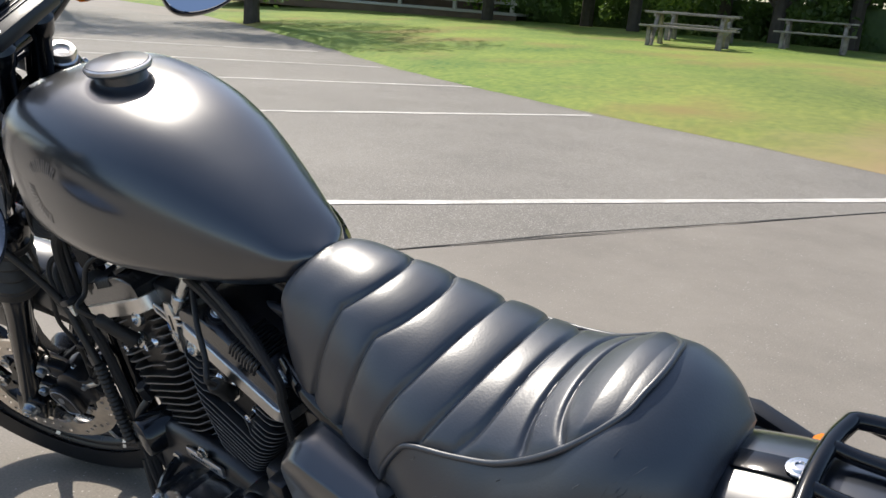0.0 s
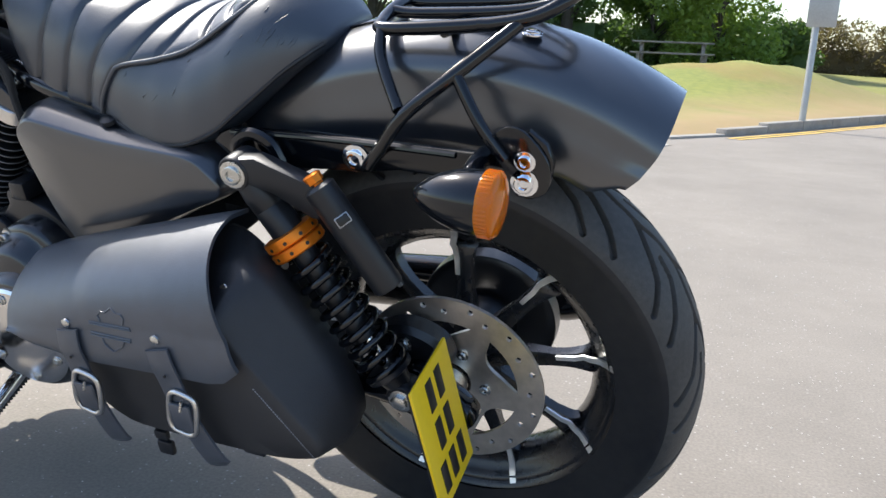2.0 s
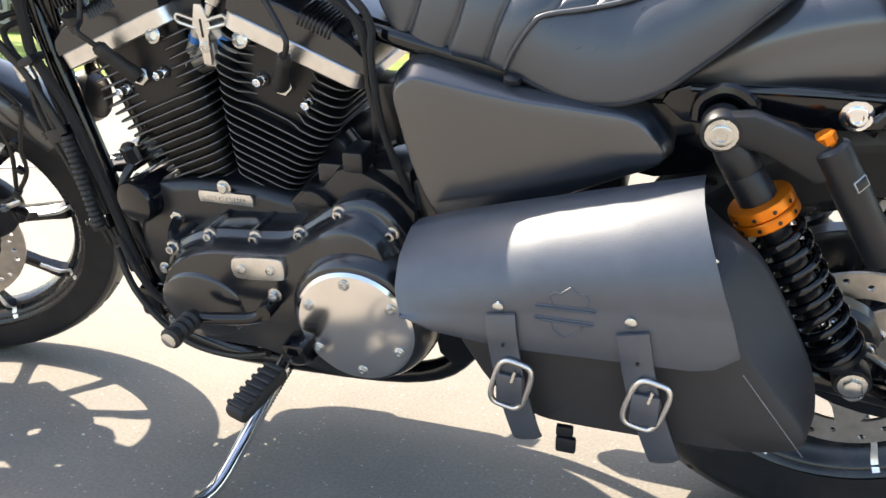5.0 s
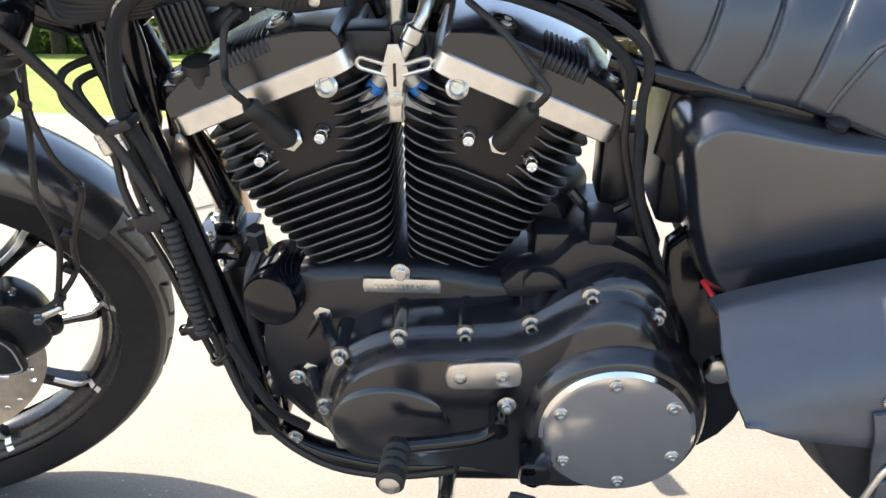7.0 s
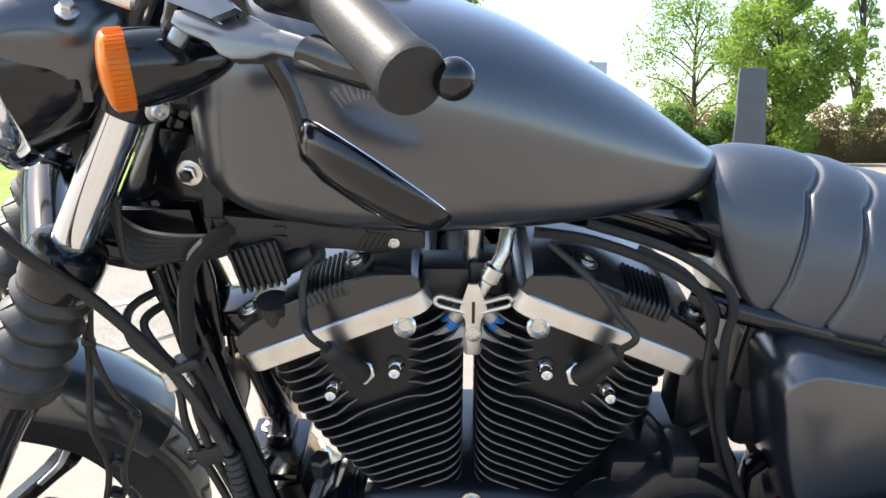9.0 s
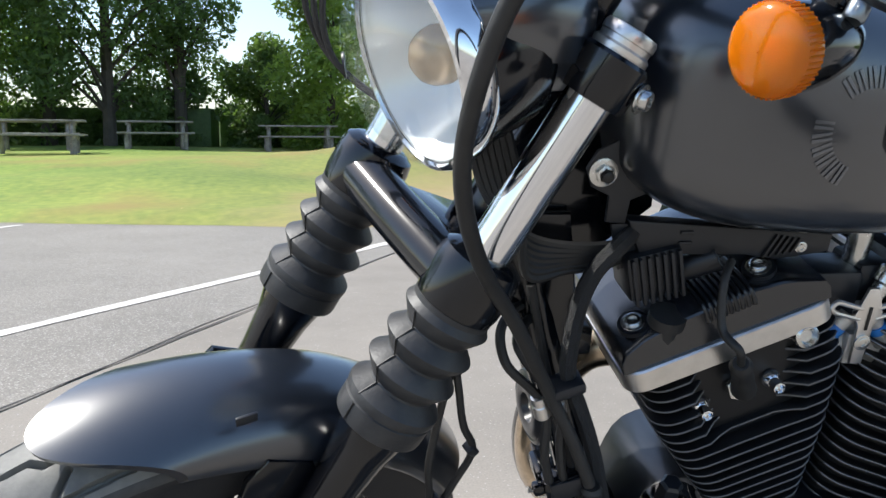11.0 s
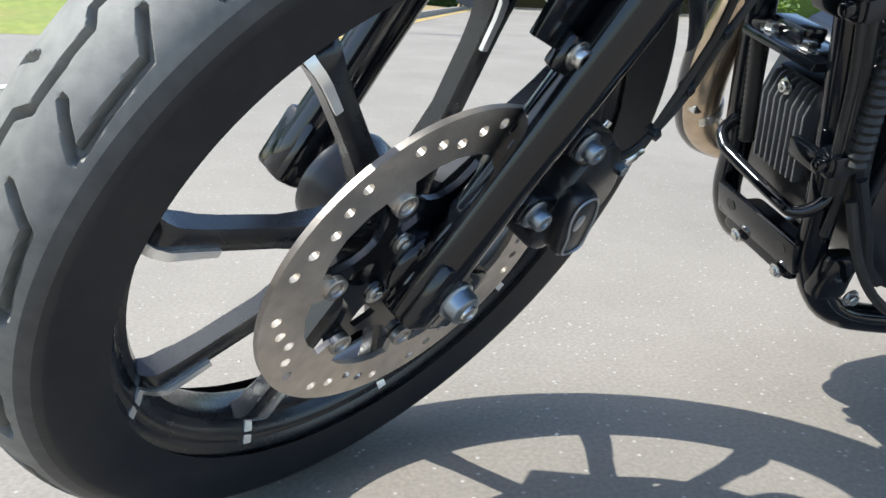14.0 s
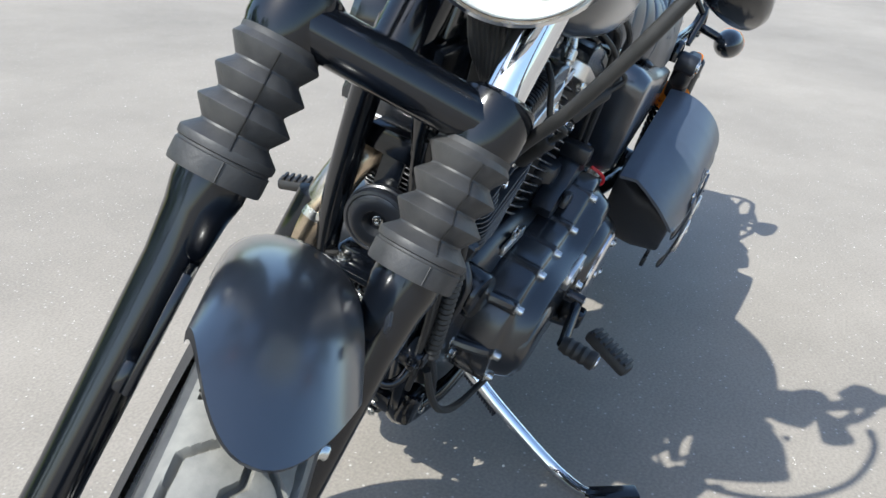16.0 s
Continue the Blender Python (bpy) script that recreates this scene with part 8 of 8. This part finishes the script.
for i, (x, y, h, w, m, n) in enumerate((
        (-30, 30, 11, 8, M_LEAF, 4200), (-26.5, 25.5, 10, 7, M_LEAF, 4200), (-22, 27, 12, 8, M_LEAF, 5200), (-18, 24, 11, 7, M_LEAF2, 5200), (-15, 26, 12, 8, M_LEAF, 6200), (-12.4, 24.5, 11, 6.5, M_LEAF2, 6500), (-10, 26, 12.5, 7, M_LEAF, 7000),
        (-7.8, 24.5, 10.5, 5.5, M_LEAF, 6800), (-5.9, 25.5, 11, 4.6, M_LEAF, 6000), (-1.2, 25.5, 6.0, 4.8, M_LEAF2, 7500), (-3.3, 27, 3.8, 3.0, M_LEAF, 3500), (17, 27, 6.5, 7, M_LEAF2, 5000), (21, 31, 8, 8, M_LEAF2, 5000), (12.5, 45, 9, 7, M_LEAF2, 4500), (11.4, 30.5, 6.5, 5.0, M_LEAF2, 8500),
        (-19.5, 14.5, 11, 8, M_LEAF, 5200), (-24, 11, 12, 9, M_LEAF, 4500))):
    tree(x, y, h, w, 11 + i, m, n, 0.14 if h > 7 else 0.05)
tree(13.6, 36, 14, 3.0, 71, M_LEAF2, 5000, 0.08, 0.13, "tall narrow poplar behind the hedge", 0, True)
tree(22, 46, 12, 2.6, 72, M_LEAF2, 3500, 0.08, 0.13, "tall narrow poplar behind the hedge", 0, True)

# undergrowth below the trees
def hedge(name, x0, y0, x1, y1, w, h, n, mat, seed, label, size=0.11, wobble=0.25):
    rng = random.Random(seed)
    L = math.hypot(x1 - x0, y1 - y0)
    clumps = []
    for k in range(int(L / 0.55)):
        u = (k + rng.random()) / int(L / 0.55)
        for zz in np.arange(0.2, h, 0.55):
            clumps.append((x0 + (x1 - x0) * u + rng.uniform(-w, w) * 0.5, y0 + (y1 - y0) * u + rng.uniform(-w, w) * 0.5, 0.1 + zz * rng.uniform(1 - wobble, 1.0), 0.55 * rng.uniform(0.7, 1.1)))
    o = thing(name, leaves(clumps, int(n * 1.7), size * 0.8, seed), mat, label, "hedge", "stuff", angle=180)
    part("hedge_core", box(((x0 + x1) / 2, (y0 + y1) / 2, h * 0.32), (L, max(0.3, w * 0.5), h * 0.62), 0.05, Matrix.Rotation(math.atan2(y1 - y0, x1 - x0), 4, "Z")), mat, o)
    return o


hedge("bushes", -34, 29, -5, 26.5, 2.4, 2.9, 26000, M_LEAF, 5, "dense dark undergrowth below the trees", 0.13, 0.6)
hedge("bushes", -5, 27.5, 1.5, 28.5, 1.8, 2.6, 8000, M_LEAF, 6, "dense dark undergrowth below the trees", 0.12, 0.5)
hedge("clipped_hedge", 0.5, 31.5, 30, 35.5, 1.4, 2.15, 26000, M_HEDGE, 7, "long clipped brown-green hedge beyond the lawn", 0.09, 0.08)
hedge("clipped_hedge", 5.2, 24.0, 7.2, 24.0, 1.3, 1.75, 9000, M_CLIPPED, 9, "square clipped green hedge beside the kerb", 0.07, 0.06)
# tall grey panel beside the road
M_PANEL = material("dark grey painted panel", (0.075, 0.085, 0.100), 0.5, var=0.12, scale=2)
board = thing("notice_board", prism(rounded([(7.45, 0.25), (7.45, 1.6), (7.47, 2.85), (7.60, 2.98), (8.15, 2.98), (8.28, 2.85), (8.30, 1.6), (8.30, 0.25)], 2), 23.2, 23.32, 0.01), M_PANEL, "tall dark grey notice board standing beside the kerb", "notice board")
for x in (7.6, 8.15):
    part("board_post", lathe([(0.04, -0.1), (0.04, 0.32)], (x, 23.26, 0.0), (0, 0, 1), 14), M_PANEL, board)
hedge("bushes", 28, 34, 60, 20, 3.0, 3.6, 9000, M_LEAF2, 8, "leafy bushes beside the road", 0.18, 0.5)
# fallen leaves along the lawn's edge
rng = random.Random(3)
M_DRY = material("dry yellow leaf", (0.42, 0.33, 0.13), 0.8, var=0.3, scale=20)
vs, fs = [], []
for k in range(420):
    p = rng.choice(EDGE_PTS[60:])
    q = Vector((p.x + rng.gauss(0, 0.16), p.y + abs(rng.gauss(0, 0.35)) - 0.08, 0.0))
    z = 0.02 + lawn_at(q.x, q.y)
    a, s = rng.uniform(0, 6.28), rng.uniform(0.012, 0.03)
    o = len(vs)
    for c, e in ((1, 0), (0, 0.55), (-1, 0), (0, -0.55)):
        vs.append((q.x + s * (c * math.cos(a) - e * math.sin(a)), q.y + s * (c * math.sin(a) + e * math.cos(a)), z + s * 0.3 * abs(e)))
    fs.append((o, o + 1, o + 2, o + 3))
thing("fallen_leaves", (vs, fs), M_DRY, "dry yellow leaves scattered along the lawn edge", "leaves", "stuff")
# pale grit scattered on the tarmac near the motorcycle
M_GRIT = material("pale grit", (0.55, 0.52, 0.47), 0.8)
vs, fs = [], []
for k in range(5200):
    x, y, s = rng.uniform(-3.2, 2.0), rng.uniform(-1.4, 3.4), rng.uniform(0.0008, 0.0022) * (1.9 if rng.random() < 0.06 else 1.0)
    o = len(vs)
    vs += [(x - s, y, 0.0), (x, y - s * 0.7, 0.0), (x + s, y, 0.0), (x, y + s * 0.8, 0.0), (x, y, s * 0.8)]
    fs += [(o, o + 1, o + 4), (o + 1, o + 2, o + 4), (o + 2, o + 3, o + 4), (o + 3, o, o + 4)]
thing("grit", (vs, fs), M_GRIT, "pale grit scattered on the tarmac", "grit", "stuff")

# ---- timber building with a porch ----
M_TIMBER = material("brown stained cladding", (0.16, 0.11, 0.075), 0.75, var=0.2, scale=3)
M_PALE = material("pale painted timber", (0.52, 0.50, 0.45), 0.7, var=0.1)
M_DARKGLASS = material("dark window glass", (0.02, 0.022, 0.024), 0.08, rvar=0.03)
M_SLATE = material("grey roof tiles", (0.10, 0.095, 0.09), 0.8, var=0.2, scale=4)
bld = empty("building", "low timber building with a pale railed porch", "building")
W = 14.0
part("wall", box((0, 3.0, 1.5), (W, 0.2, 3.0), 0.01), M_TIMBER, bld)
part("side_wall", box((W / 2 - 0.1, 6.0, 1.5), (0.2, 6.0, 3.0), 0.01), M_TIMBER, bld)
part("side_wall", box((-W / 2 + 0.1, 6.0, 1.5), (0.2, 6.0, 3.0), 0.01), M_TIMBER, bld)
part("roof", prism([(-W / 2 - 0.5, 2.9), (W / 2 + 0.5, 2.9), (W / 2 + 0.5, 3.1), (0, 5.2), (-W / 2 - 0.5, 3.1)], 0.2, 9.4, 0.02), M_SLATE, bld)
part("porch_deck", box((0, 1.6, 0.34), (W, 2.7, 0.10), 0.01), M_PALE, bld)
part("porch_skirt", box((0, 0.35, 0.15), (W, 0.08, 0.34), 0.01), M_TIMBER, bld)
for k in range(7):
    x = -W / 2 + 0.2 + k * (W - 0.4) / 6
    part("post", box((x, 0.4, 1.55), (0.14, 0.14, 2.9), 0.01), M_PALE, bld)
for z in (0.72, 1.05, 1.32):
    part("rail", box((0, 0.4, z), (W, 0.05, 0.09), 0.008), M_PALE, bld)
for k in range(60):
    part("baluster", box((-W / 2 + 0.2 + k * (W - 0.4) / 59, 0.4, 0.98), (0.035, 0.035, 0.62), 0.004), M_PALE, bld)
for k in range(5):
    w_ = part("window", box((-W / 2 + 1.6 + k * 2.7, 2.88, 1.75), (1.5, 0.06, 1.3), 0.01), M_PALE, bld)
    part("pane", box((-W / 2 + 1.6 + k * 2.7, 2.84, 1.75), (1.36, 0.03, 1.16), 0.004), M_DARKGLASS, w_)
bld.matrix_world = pose(-24, 22.5, 0.45, 0, 0, 20)
